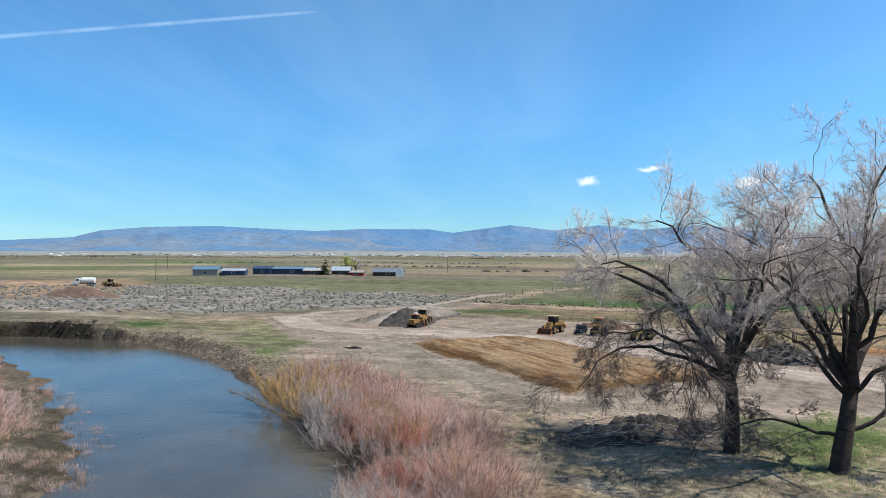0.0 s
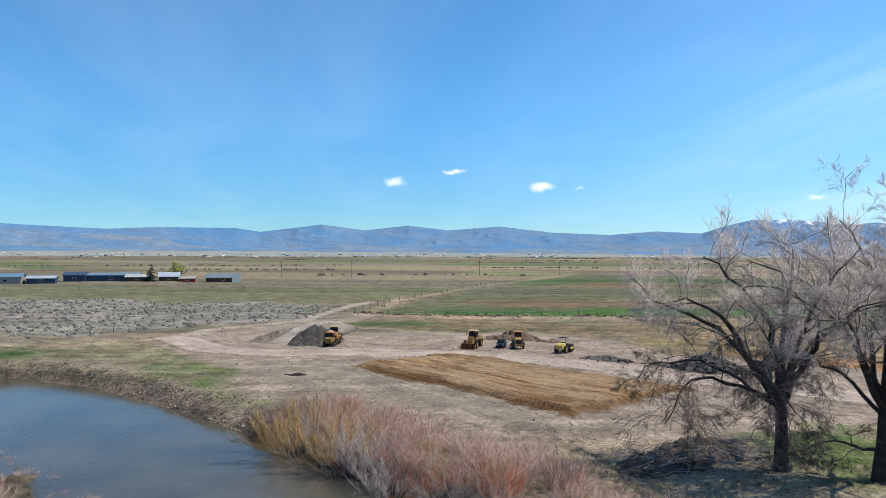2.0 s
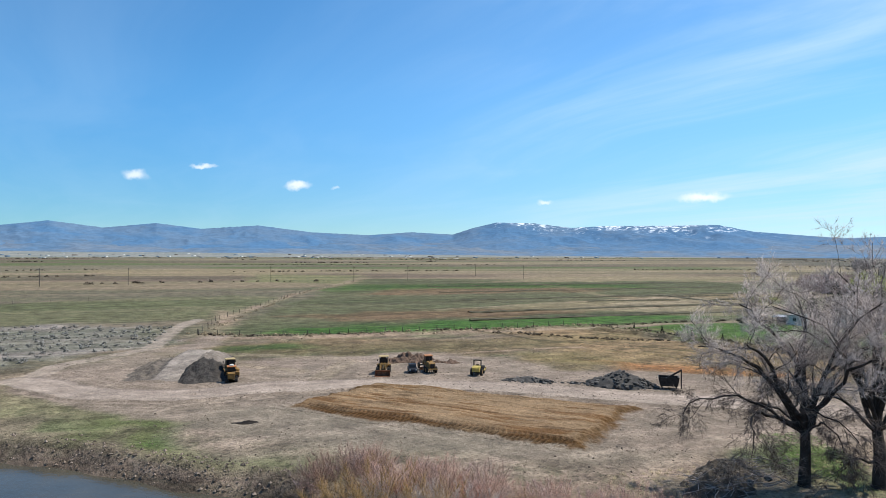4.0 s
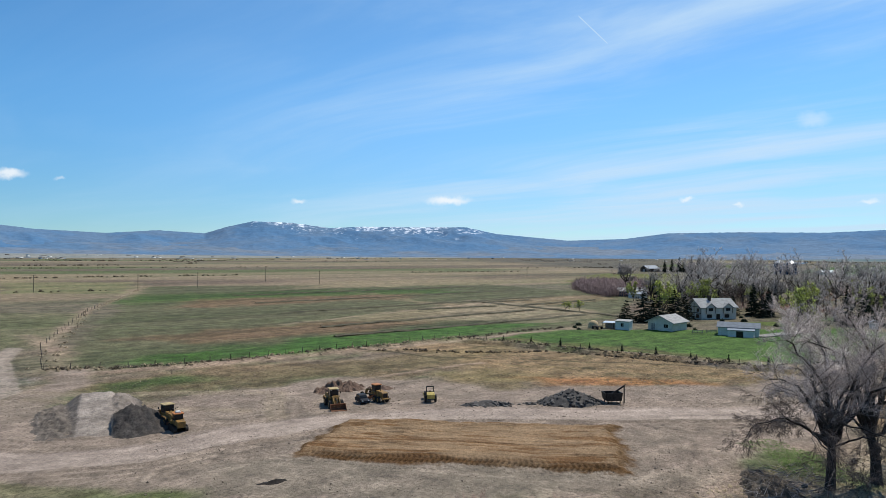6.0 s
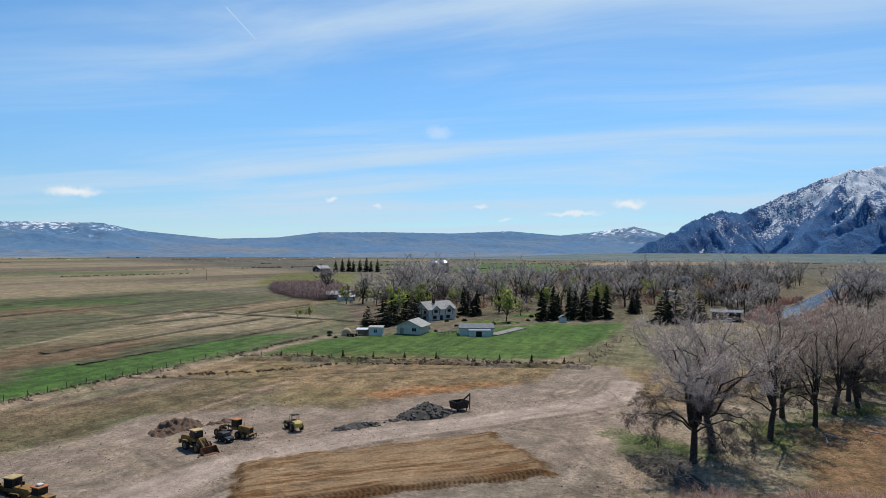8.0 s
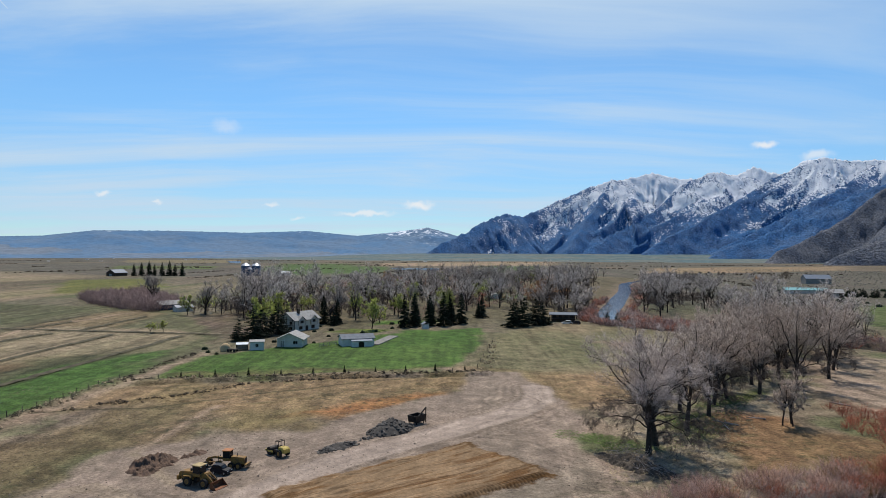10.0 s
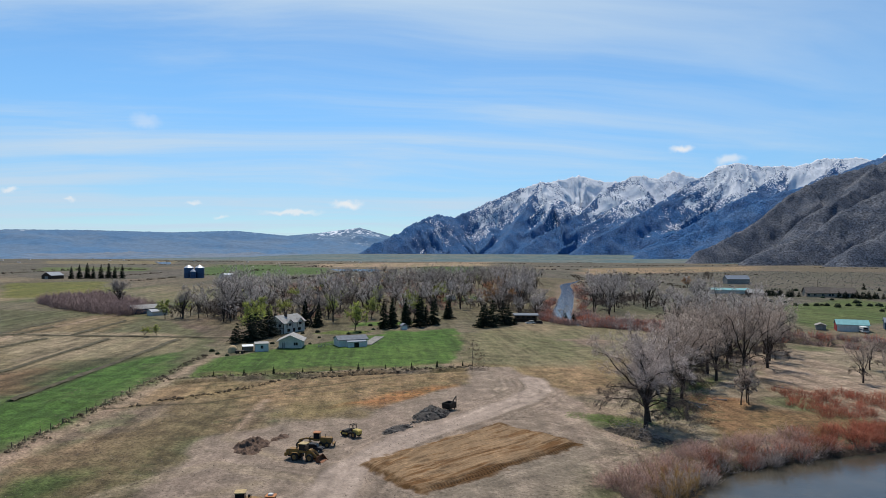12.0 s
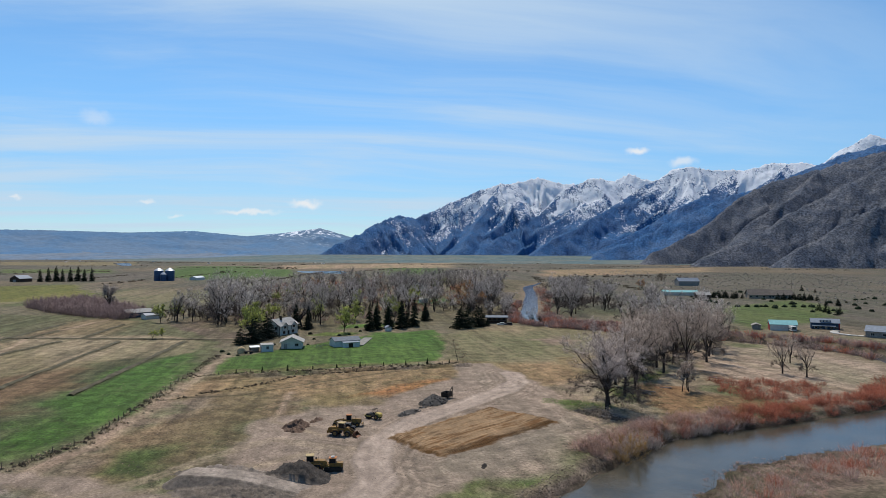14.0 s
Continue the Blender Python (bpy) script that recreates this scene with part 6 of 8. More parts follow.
def track_loader(x, y, way):
    m = thing("track_loader", x, y, way, "yellow tracked loader with an orange cab roof beside the gravel pile", "loader", "earthmoving machines")
    loop = [(1.5 + 0.45 * math.cos(a), 0.48 + 0.45 * math.sin(a)) for a in np.linspace(-1.57, 1.57, 7)] + [(-1.5 + 0.45 * math.cos(a), 0.48 + 0.45 * math.sin(a)) for a in np.linspace(1.57, 4.71, 7)]
    for wy in (-1.1, 0.65):
        track = part("track", Shape().prism(loop, wy, wy + 0.45), STEEL, m)
        pts = [(-1.5 + 0.3 * k, 0.95) for k in range(11)] + [(-1.5 + 0.3 * k, 0.02) for k in range(11)]
        for px, pz in pts:
            part("track_shoe", Shape().box((px, wy + 0.225, pz), (0.06, 0.5, 0.08), bevel=0), STEEL, track)
    part("engine_hood", Shape().prism([(-2.0, 0.8), (-2.05, 1.75), (-0.5, 1.85), (-0.4, 0.8)], -0.62, 0.62), YELLOW, m)
    part("main_frame", Shape().box((0.3, 0, 0.85), (2.4, 1.2, 0.7)), YELLOW, m)
    cab(m, -0.5, 0.9, 0.68, 1.2, 2.75, YELLOW, ORANGE)
    part("cooling_unit", Shape().box((0.2, 0, 2.95), (0.75, 0.75, 0.28), bevel=0.06), WHITE, m, "white roof-top cooling unit")
    for wy in (-0.6, 0.46):
        part("lift_arm", Shape().prism([(0.9, 1.5), (1.2, 1.6), (2.6, 0.6), (2.4, 0.4)], wy, wy + 0.14), YELLOW, m)
    bucket(m, 2.5, 0.08, 1.15, 0.9, RUST)
    return m


def family_car(x, y, way, paint, label):
    m = thing("parked_car", x, y, way, label, "car", "parked cars")
    part("body", Shape().prism([(-2.3, 0.35), (-2.35, 0.85), (-2.2, 1.02), (1.0, 1.02), (2.1, 0.88), (2.3, 0.7), (2.3, 0.35)], -0.9, 0.9), paint, m)
    part("cabin", Shape().prism([(-2.15, 1.02), (-1.75, 1.6), (-0.1, 1.66), (0.35, 1.55), (1.05, 1.02)], -0.76, 0.76), paint, m)
    for wy in (-0.775, 0.745):
        part("side_window", Shape().prism([(-1.9, 1.08), (-1.62, 1.5), (0.2, 1.5), (0.8, 1.08)], wy, wy + 0.03), GLASS, m)
    part("windscreen", Shape().box((0.74, 0, 1.31), (0.03, 1.35, 0.62), (0, -53, 0), 0), GLASS, m)
    part("rear_window", Shape().box((-1.98, 0, 1.33), (0.03, 1.3, 0.46), (0, 34, 0), 0), GLASS, m)
    for wx in (-1.4, 1.4):
        for wy in (-0.82, 0.82):
            wheel(m, wx, wy, 0.34, 0.22, GALV, 0)
    for wy in (-0.65, 0.65):
        part("headlight", Shape().box((2.28, wy, 0.72), (0.08, 0.35, 0.14)), LAMP_LENS, m)
        part("tail_light", Shape().box((-2.33, wy, 0.85), (0.06, 0.25, 0.2)), CAR_RED, m)
    return m


def tank_truck(x, y, way):
    m = thing("water_truck", x, y, way, "white water tank truck parked on bare dirt", "truck", "earthmoving machines")
    part("chassis", Shape().box((0, 0, 0.9), (7.6, 0.9, 0.25)), STEEL, m)
    part("tank", Shape().lathe([(0.5, -3.7), (1.05, -3.5), (1.1, 0), (1.05, 1.0), (0.5, 1.2)], (0, 0, 2.05), "x", 20), WHITE, m, soft=True)
    part("cab", Shape().prism([(1.5, 1.0), (1.5, 2.7), (2.7, 2.75), (2.95, 1.9), (4.1, 1.75), (4.15, 0.8), (1.6, 0.8)], -1.1, 1.1), WHITE, m)
    part("windscreen", Shape().box((2.85, 0, 2.3), (0.03, 1.8, 0.75), (0, -16, 0), 0), GLASS, m)
    for wy in (-1.11, 1.08):
        part("side_window", Shape().box((2.15, wy + 0.015, 2.25), (0.9, 0.03, 0.6), bevel=0), GLASS, m)
    part("grille", Shape().box((4.17, 0, 1.3), (0.05, 1.2, 0.6)), STEEL, m)
    for wx in (-2.9, -1.7, 3.3):
        for wy in (-0.98, 0.98):
            wheel(m, wx, wy, 0.52, 0.35, GALV, 0)
    return m


def steel_hopper(x, y, way):
    m = thing("loading_hopper", x, y, way, "dark steel hopper with a raised boom beside the rubble", "machine")
    part("bin", Shape().prism([(-1.6, 0.5), (-1.9, 2.0), (-1.75, 2.0), (-1.5, 0.62), (1.2, 0.62), (1.45, 2.0), (1.6, 2.0), (1.35, 0.5)], -1.2, 1.2), STEEL, m)
    for wy in (-1.2, 1.12):
        part("side_plate", Shape().prism([(-1.6, 0.5), (-1.9, 2.0), (1.6, 2.0), (1.35, 0.5)], wy, wy + 0.08), STEEL, m)
    part("boom", Shape().box((0.2, -1.0, 2.3), (4.2, 0.22, 0.3), (0, -32, 0)), STEEL, m)
    part("boom_post", Shape().box((1.9, -1.0, 1.7), (0.2, 0.2, 3.2)), STEEL, m)
    for wx in (-1.3, 1.1):
        for wy in (-1.0, 1.0):
            part("leg", Shape().box((wx, wy, 0.25), (0.18, 0.18, 0.6)), STEEL, m)
    return m


wheel_loader(18.4, 115.3, 214, "yellow wheel loader with a rusty bucket parked on bare dirt", YELLOW, TAN_PAINT)
wheel_loader(-3.7, 126.7, 10, "yellow wheel loader nosed into the dark gravel pile", YELLOW, TAN_PAINT, 0.4)
track_loader(-4.9, 122.4, 20)
motor_grader(25.4, 112.4, 20, "yellow motor grader with a high cab parked on dirt")
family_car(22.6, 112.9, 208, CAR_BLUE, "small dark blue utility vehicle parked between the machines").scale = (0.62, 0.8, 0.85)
soil_roller(30.4, 105.0, 50).scale = (0.85, 0.85, 0.9)
steel_hopper(46.6, 79.6, 140).scale = (0.72, 0.72, 0.72)
tank_truck(-131, 252, 262)
wheel_loader(-118.5, 246, 98, "dusty tan wheel loader parked on bare dirt", TAN_PAINT, TAN_PAINT)


for ob in list(scene.objects):
    if ob.parent is None and ob.name.split(".")[0] in ("wheel_loader", "motor_grader", "track_loader", "loading_hopper"):
        ob.scale = (0.72, 0.78, 0.82) if ob.name.startswith("motor") else (0.85, 0.85, 0.85)


# ---- houses and barns ----
def opening(parent, name, side, u, z, w, h, L, W, frame_mat, pane_mat):
    """A window or door on one wall: a proud frame with its pane or leaf."""
    x = {"x+": L / 2 + 0.03, "x-": -L / 2 - 0.03}.get(side, u)
    y = {"y+": W / 2 + 0.03, "y-": -W / 2 - 0.03}.get(side, u)
    along_x = side[0] == "y"
    t = 0.12
    s = Shape()
    for du, dz, sw, sh in ((0, h / 2 + t / 2, w + 2 * t, t), (0, -h / 2 - t / 2, w + 2 * t, t), (-w / 2 - t / 2, 0, t, h), (w / 2 + t / 2, 0, t, h), (0, 0, 0.06, h)):
        s.box((x + (du if along_x else 0), y + (0 if along_x else du), z + dz), (sw if along_x else 0.1, 0.1 if along_x else sw, sh), bevel=0)
    ob = part(name, s, frame_mat, parent)
    part("pane" if name == "window" else "leaf", Shape().box((x, y, z), (w if along_x else 0.04, 0.04 if along_x else w, h), bevel=0), pane_mat, ob)


def gable_house(name, x, y, way, L, W, wall, rise, walls, roofing, label, category="house", group="", windows=(), doors=(), over=0.5, chimney=(), trim=None, stub=0.0, base=None):
    """A building with a pitched roof; its ridge runs along local x."""
    m = thing(name, x, y, way, label, category, group) if base is None else base
    part("wall", Shape().prism([(-W / 2, -0.5), (-W / 2, wall), (0, wall + rise), (W / 2, wall), (W / 2, -0.5)], -L / 2, L / 2, "x"), walls, m)
    t, k = 0.22, rise / (W / 2)
    e = W / 2 + over
    part("roof", Shape().prism([(-e, wall - over * k + 0.02), (0, wall + rise + 0.02), (e, wall - over * k + 0.02), (e, wall - over * k + t), (0, wall + rise + t), (-e, wall - over * k + t)], -L / 2 - over, L / 2 + over, "x"), roofing, m)
    for side, u, z, w, h in windows:
        opening(m, "window", side, u, z, w, h, L, W, trim or WHITE, GLASS)
    for side, u, z, w, h in doors:
        opening(m, "door", side, u, z, w, h, L, W, trim or WHITE, GREY_BOARD if trim is None else GLASS)
    for cx, cy, h in chimney:
        part("chimney", Shape().box((cx, cy, wall + rise * 0.5 + h / 2), (0.9, 0.9, h + rise)), TIMBER, m)
    return m


tudor = gable_house("half_timbered_house", 213.5, 101, 313, 13, 9, 5.4, 3.4, CREAM, SHINGLE, "two-storey white half-timbered house with a pale shingle roof", "house", "", (
    ("x+", -2.4, 4.0, 1.3, 1.2), ("x+", 2.4, 4.0, 1.3, 1.2), ("x+", -2.2, 1.3, 2.0, 1.3), ("x+", 2.2, 1.3, 1.6, 1.3), ("y+", -3, 1.4, 1.5, 1.3), ("y+", 3.5, 1.4, 1.5, 1.3), ("y-", -3, 1.4, 1.5, 1.3), ("y-", 3.5, 1.4, 1.5, 1.3)),
    (("y-", 0.3, 1.1, 1.1, 2.1), ("y+", 0.3, 1.1, 1.1, 2.1)), 0.6, ((1.5, 1.0, 1.6), (5.2, -1.2, 1.2)), TIMBER)
tudor.scale = (1.15, 1.0, 0.85)
for z in (2.7, 5.4):
    part("timber_beam", Shape().box((6.55, 0, z), (0.12, 9.0, 0.28)), TIMBER, tudor)
for u in (-4.4, 0.0, 4.4):
    part("timber_post", Shape().box((6.55, u, 2.7 + (0.6 if u == 0 else 0)), (0.12, 0.28, 5.6 + (1.6 if u == 0 else 0))), TIMBER, tudor)
for u, a in ((-2.2, 36), (2.2, -36)):
    part("timber_brace", Shape().box((6.55, u, 6.7), (0.12, 0.24, 4.6), (-a * 1.45, 0, 0)), TIMBER, tudor)
    part("timber_brace", Shape().box((6.55, u * 1.2, 4.0), (0.12, 0.2, 2.9), (a, 0, 0)), TIMBER, tudor)
for side in (-1, 1):
    for u in (-3.2, 3.2):
        part("dormer_wall", Shape().prism([(u - 1.7, 2.6), (u - 1.7, 5.2), (u, 6.9), (u + 1.7, 5.2), (u + 1.7, 2.6)], side * 1.2, side * 4.9), CREAM, tudor)
        part("dormer_roof", Shape().prism([(u - 2.1, 4.95), (u, 6.95), (u + 2.1, 4.95), (u + 2.1, 5.15), (u, 7.2), (u - 2.1, 5.15)], side * 0.4, side * 5.3), SHINGLE, tudor)
        part("dormer_window", Shape().box((u, side * 4.92, 4.3), (1.6, 0.08, 1.3)), GLASS, tudor)
        part("timber_post", Shape().box((u - 1.62, side * 4.92, 4.0), (0.2, 0.08, 2.8)), TIMBER, tudor)
        part("timber_post", Shape().box((u + 1.62, side * 4.92, 4.0), (0.2, 0.08, 2.8)), TIMBER, tudor)

gable_house("cottage", 163, 103.5, 282, 9.5, 8.5, 2.7, 1.9, CREAM, SHINGLE, "single-storey white cottage with a pale low roof on the lawn", "house", "", (("x+", 2.0, 1.5, 1.5, 1.1), ("y-", 2.0, 1.5, 1.2, 1.0), ("y-", -2.0, 1.5, 1.2, 1.0)), (("x+", -2.4, 1.05, 1.3, 2.1),), 0.8)
hut = thing("garden_hut", 154.5, 115.0, 268, "small white flat-roofed hut beside the cottage", "shed")
part("wall", Shape().box((0, 0, 1.2), (3.6, 4.6, 3.2)), WHITE, hut)
part("roof", Shape().box((0, 0, 2.9), (4.1, 5.1, 0.2), (0, 4, 0)), SHINGLE, hut)
opening(hut, "window", "x+", 0.0, 1.6, 0.9, 1.1, 3.6, 4.6, WHITE, GLASS)
opening(hut, "door", "y-", 0.6, 1.0, 0.9, 1.9, 3.6, 4.6, WHITE, GREY_BOARD)
lean = thing("lean_to_shelter", 154.5, 119.8, 268, "open lean-to shelter with a pale metal roof", "shelter")
part("roof", Shape().box((0, 0, 2.1), (3.2, 4.0, 0.12), (0, 6, 0)), GALV, lean)
for px in (-1.4, 1.4):
    for py in (-1.8, 1.8):
        part("post", Shape().box((px, py, 0.9), (0.14, 0.14, 2.4)), TIMBER, lean)
part("back_wall", Shape().box((-1.5, 0, 1.0), (0.08, 3.8, 2.0)), GREY_BOARD, lean)
garage = gable_house("garage", 161, 81.5, 352, 13.5, 8.0, 3.1, 1.4, WHITE, ASH_ROOF, "long white garage with a blue-grey roof on the lawn", "garage", "", (("x-", 0.0, 1.6, 1.0, 0.9),), (), 0.5)
part("annex_wall", Shape().box((-1.0, 5.4, 1.1), (8.6, 3.0, 2.9)), WHITE, garage)
part("annex_roof", Shape().box((-1.0, 5.5, 2.65), (9.0, 3.5, 0.18), (-7, 0, 0)), SLATE, garage)
garage.scale = (0.84, 0.84, 0.84)
part("annex_door", Shape().box((-0.6, 6.93, 1.05), (2.3, 0.08, 2.1)), GLASS, garage, "dark open doorway")
well = thing("pump_house", 208, 48, 262, "tiny white pump house with a blue roof at the lawn's edge", "shed")
part("wall", Shape().box((0, 0, 0.9), (2.4, 2.6, 2.0)), WHITE, well)
part("roof", Shape().prism([(-1.7, 1.8), (0, 2.8), (1.7, 1.8), (1.7, 1.95), (0, 2.95), (-1.7, 1.95)], -1.5, 1.5, "x"), SLATE, well)
bale = thing("canvas_covered_stack", 153.5, 125.0, 270, "tan canvas-covered dome of hay by the lane", "haystack")
part("cover", Shape().lathe([(1.7, 0.0), (1.75, 0.9), (1.4, 1.8), (0.7, 2.4), (0.1, 2.55)], (0, 0, 0), "z", 14), material("tan_canvas", (0.5, 0.36, 0.2), rough=0.9, vary=0.15, scale=1.0), bale, soft=True)
cart = thing("farm_cart", 150.5, 122.5, 200, "dark flat farm cart beside the covered stack", "cart")
part("bed", Shape().box((0, 0, 0.9), (3.0, 1.7, 0.3)), TIMBER, cart)
for px in (-1.0, 1.0):
    for py in (-0.95, 0.95):
        wheel(cart, px, py, 0.45, 0.2, STEEL, 0)

bank_house = thing("river_house", 228, -23, 292, "dark brown riverside house with a pale flat roof", "house")
part("wall", Shape().box((0, 0, 2.4), (10, 17, 5.6)), LOG, bank_house)
part("roof", Shape().box((0.6, 0, 5.5), (13, 20, 0.4), (0, 3, 0)), ASH_ROOF, bank_house)
bank_house.scale = (0.66, 0.66, 0.66)
part("deck", Shape().box((6.2, 0, 2.3), (2.6, 16, 0.25)), TIMBER, bank_house)
for u in (-6, -2, 2, 6):
    opening(bank_house, "window", "x+", u, 3.9, 2.2, 1.7, 10, 17, TIMBER, GLASS)
    part("deck_post", Shape().box((7.3, u, 1.1), (0.2, 0.2, 2.4)), TIMBER, bank_house)
for cx, cy, paint in ((214, -19, WHITE), (212, -22.5, CAR_BLUE)):
    family_car(cx, cy, 20, paint, "parked car on the drive of the riverside house")

barn = gable_house("pale_barn", 145, -151, 40, 13, 8, 3.2, 1.9, WHITE, TEAL, "white barn with a red end and a teal metal roof", "barn", "", (), (), 0.4)
part("end_wall", Shape().prism([(-4.02, -0.4), (-4.02, 3.15), (0, 5.05), (4.02, 3.15), (4.02, -0.4)], 6.45, 6.62, "x"), BARN_RED, barn, "red boarded gable end")
gable_house("plank_shed", 153, -141, 312, 6, 4, 2.2, 0.8, GREY_BOARD, GREY_BOARD, "weathered grey plank shed", "shed")
camper = thing("camper_van", 138, -150, 300, "white and blue camper parked beside the barn", "camper")
part("body", Shape().box((0, 0, 1.7), (6.5, 2.3, 2.5), bevel=0.2), WHITE, camper)
part("stripe", Shape().box((0, 0, 1.5), (6.52, 2.33, 0.5), bevel=0.05), NAVY, camper)
part("windscreen", Shape().box((3.26, 0, 2.2), (0.05, 1.9, 0.8)), GLASS, camper)
for wx in (-2.0, 2.0):
    for wy in (-1.0, 1.0):
        wheel(camper, wx, wy, 0.4, 0.25, GALV, 0)
blue = gable_house("blue_house", 142, -178, 45, 18, 10, 5.0, 2.4, NAVY, SLATE, "dark blue two-storey house with a red barn end and grey roof", "house", "", tuple(("y+", u, 1.4, 1.7, 1.4) for u in (-7, -4, 3, 6)) + tuple(("y-", u, 1.4, 1.7, 1.4) for u in (-7, -4, 3, 6)) + (("x-", -2, 3.6, 1.3, 1.3), ("x-", 2, 3.6, 1.3, 1.3)), (("y+", -0.5, 1.1, 1.2, 2.1),), 0.6)
part("barn_end", Shape().prism([(-5.05, -0.4), (-5.05, 5.0), (0, 7.42), (5.05, 5.0), (5.05, -0.4)], -9.3, -8.4, "x"), BARN_RED, blue)
blue.scale = (0.74, 0.74, 0.74)
for side in (-1, 1):
    part("porch_roof", Shape().box((1, side * 6.2, 2.9), (15, 2.8, 0.2), (-side * 10, 0, 0)), SLATE, blue)
    part("shed_dormer", Shape().box((0, side * 3.6, 6.0), (7, 2.4, 1.5)), NAVY, blue)
    for u in (-2.2, 0, 2.2):
        part("dormer_window", Shape().box((u, side * 4.82, 6.1), (1.4, 0.06, 0.9)), CREAM, blue)
gable_house("stone_house", 103, -172, 60, 16, 10, 3.0, 2.2, GREY_BOARD, SLATE, "grey single-storey house beside a curved concrete drive", "house", "", tuple(("y+", u, 1.5, 1.6, 1.2) for u in (-5, 0, 5)))
gable_house("long_teal_barn", 408, -306, 28, 32, 10, 3.2, 1.6, CREAM, TEAL, "long low building with a teal metal roof", "barn")
gable_house("brown_barn", 364, -294, 28, 12, 10, 3.6, 2.4, LOG, SHINGLE, "brown barn with a dark front", "barn", "", (), (("y+", 0, 1.5, 5, 2.8),))
for dx, dy, L, rise in ((0, 0, 26, 4.2), (-14, -22, 24, 3.6), (8, -10, 14, 3.0)):
    gable_house("tan_mansion", 350 + 0.7 * dx, -346 + 0.7 * dy, 30, L * 0.75, 11, 4.0, rise, material("tan_stucco", (0.36, 0.29, 0.22), rough=0.9, vary=0.1), material("brown_shingles", (0.15, 0.125, 0.105), rough=0.9, vary=0.25, scale=0.7), "large tan house with broad grey hipped roofs", "house", "", tuple(("y+", u, 2.0, 2.0, 1.6) for u in (-8, -3, 3, 8)), (), 1.0)
gable_house("grey_villa", 567, -452, 20, 26, 14, 6.0, 4.0, GREY_BOARD, SLATE, "large grey house on the far sage flat", "house")
gable_house("white_house", 545, -85, 300, 18, 11, 5.5, 3.0, WHITE, SLATE, "white two-storey house among bare trees", "house", "", (("x+", -2.5, 3.8, 1.6, 1.4), ("x+", 2.5, 3.8, 1.6, 1.4), ("y-", -4, 3.8, 1.6, 1.4), ("y-", 4, 3.8, 1.6, 1.4)), (), 0.6, ((2, 0, 1.5),))
gable_house("white_shed", 392, -37, 280, 10, 6, 2.6, 1.0, WHITE, SHINGLE, "small white shed on a green lawn among trees", "shed")
gable_house("blue_grey_house", 330, 171, 330, 16, 8, 3.0, 1.8, NAVY, SHINGLE, "low blue-grey house behind a clump of bare trees", "house", "", (("y-", -4, 1.5, 1.6, 1.1), ("y-", 4, 1.5, 1.6, 1.1)))
gable_house("white_garage", 316, 163, 330, 9, 6, 2.4, 1.0, WHITE, SLATE, "low white outbuilding behind bare trees", "garage")
farm_bits = [(-127, 372, 265, 13, 11, 4.0, 2.0, GREY_BOARD, BLUE_ROOF, "grey boarded barn with a pale blue metal roof"), (-113, 374, 265, 12, 8, 3.2, 1.2, NAVY, GALV, "open-fronted blue barn with a metal roof"),
             (-103, 396, 270, 10, 9, 4.2, 1.8, NAVY, NAVY, "dark blue barn beside the long shed"), (-86, 398, 272, 26, 10, 3.8, 1.4, NAVY, BLUE_ROOF, "long blue shed with a pale blue metal roof"),
             (-73, 392, 272, 11, 8, 2.8, 1.6, LOG, SHINGLE, "low brown farm shed"), (-58, 394, 268, 10, 9, 3.0, 2.6, LOG, GALV, "brown shed with a pale gable"), (-49, 392, 270, 8, 6, 2.4, 1.2, BARN_RED, GREY_BOARD, "faded red shed"),
             (-31, 392, 270, 17, 9, 3.0, 2.6, LOG, ASH_ROOF, "brown ranch house with a dark grey roof")]
for x, y, way, L, W, wall, rise, a, b, label in farm_bits:
    gable_house("farm_building", x, y, way, L, W, wall * 0.78, rise * 0.75, a, b, label + " across the fields", "farm building", "far farm buildings", (("y-", -L / 4, 1.5, 1.6, 1.2), ("y-", L / 4, 1.5, 1.6, 1.2), ("y+", 0, 1.5, 1.6, 1.2)))
part("gable_front", Shape().prism([(-2.2, 0), (-2.2, 3.0), (0, 5.4), (2.2, 3.0), (2.2, 0)], -5.2, -4.4), WHITE, thing("gabled_porch", -24, 387, 90, "white gabled porch of the far ranch house", "porch"))
gable_house("dark_barn", 899, 335, 300, 22, 14, 4.5, 4.0, LOG, SLATE, "dark brown barn beside a row of conifers", "barn", "", (), (("x+", 0, 1.5, 4, 3),))
for k, (x, y, r, h) in enumerate([(893, 170, 6.2, 14), (888, 156, 6.2, 14), (880, 164, 3.8, 9)]):
    silo = thing("grain_silo", x, y, 0, "blue steel grain silo with a conical galvanised top", "silo", "grain silos")
    part("drum", Shape().lathe([(r, -0.5), (r, h * 0.5), (r * 1.01, h * 0.5 + 0.2), (r, h * 0.5 + 0.4), (r, h)], (0, 0, 0), "z", 28), SILO_BLUE, silo, soft=True)
    part("cone_roof", Shape().lathe([(r * 1.04, h), (r * 0.4, h + 2.6), (0.5, h + 3.6)], (0, 0, 0), "z", 28), GALV, silo)
gable_house("silo_shed", 905, 120, 300, 24, 10, 3.5, 2.0, WHITE, GALV, "white shed beside the grain silos", "shed")

drive = Shape()
for k in range(14):
    a = radians(20 + 13 * k)
    drive.box((118 + 13 * math.cos(a), -176 + 13 * math.sin(a), ground_at(118, -176) + 0.15), (3.4, 3.6, 0.3), (0, 0, math.degrees(a)), 0)
tagged(part("driveway", drive, CONCRETE, None), "curved pale concrete driveway", "driveway", kind="structure")


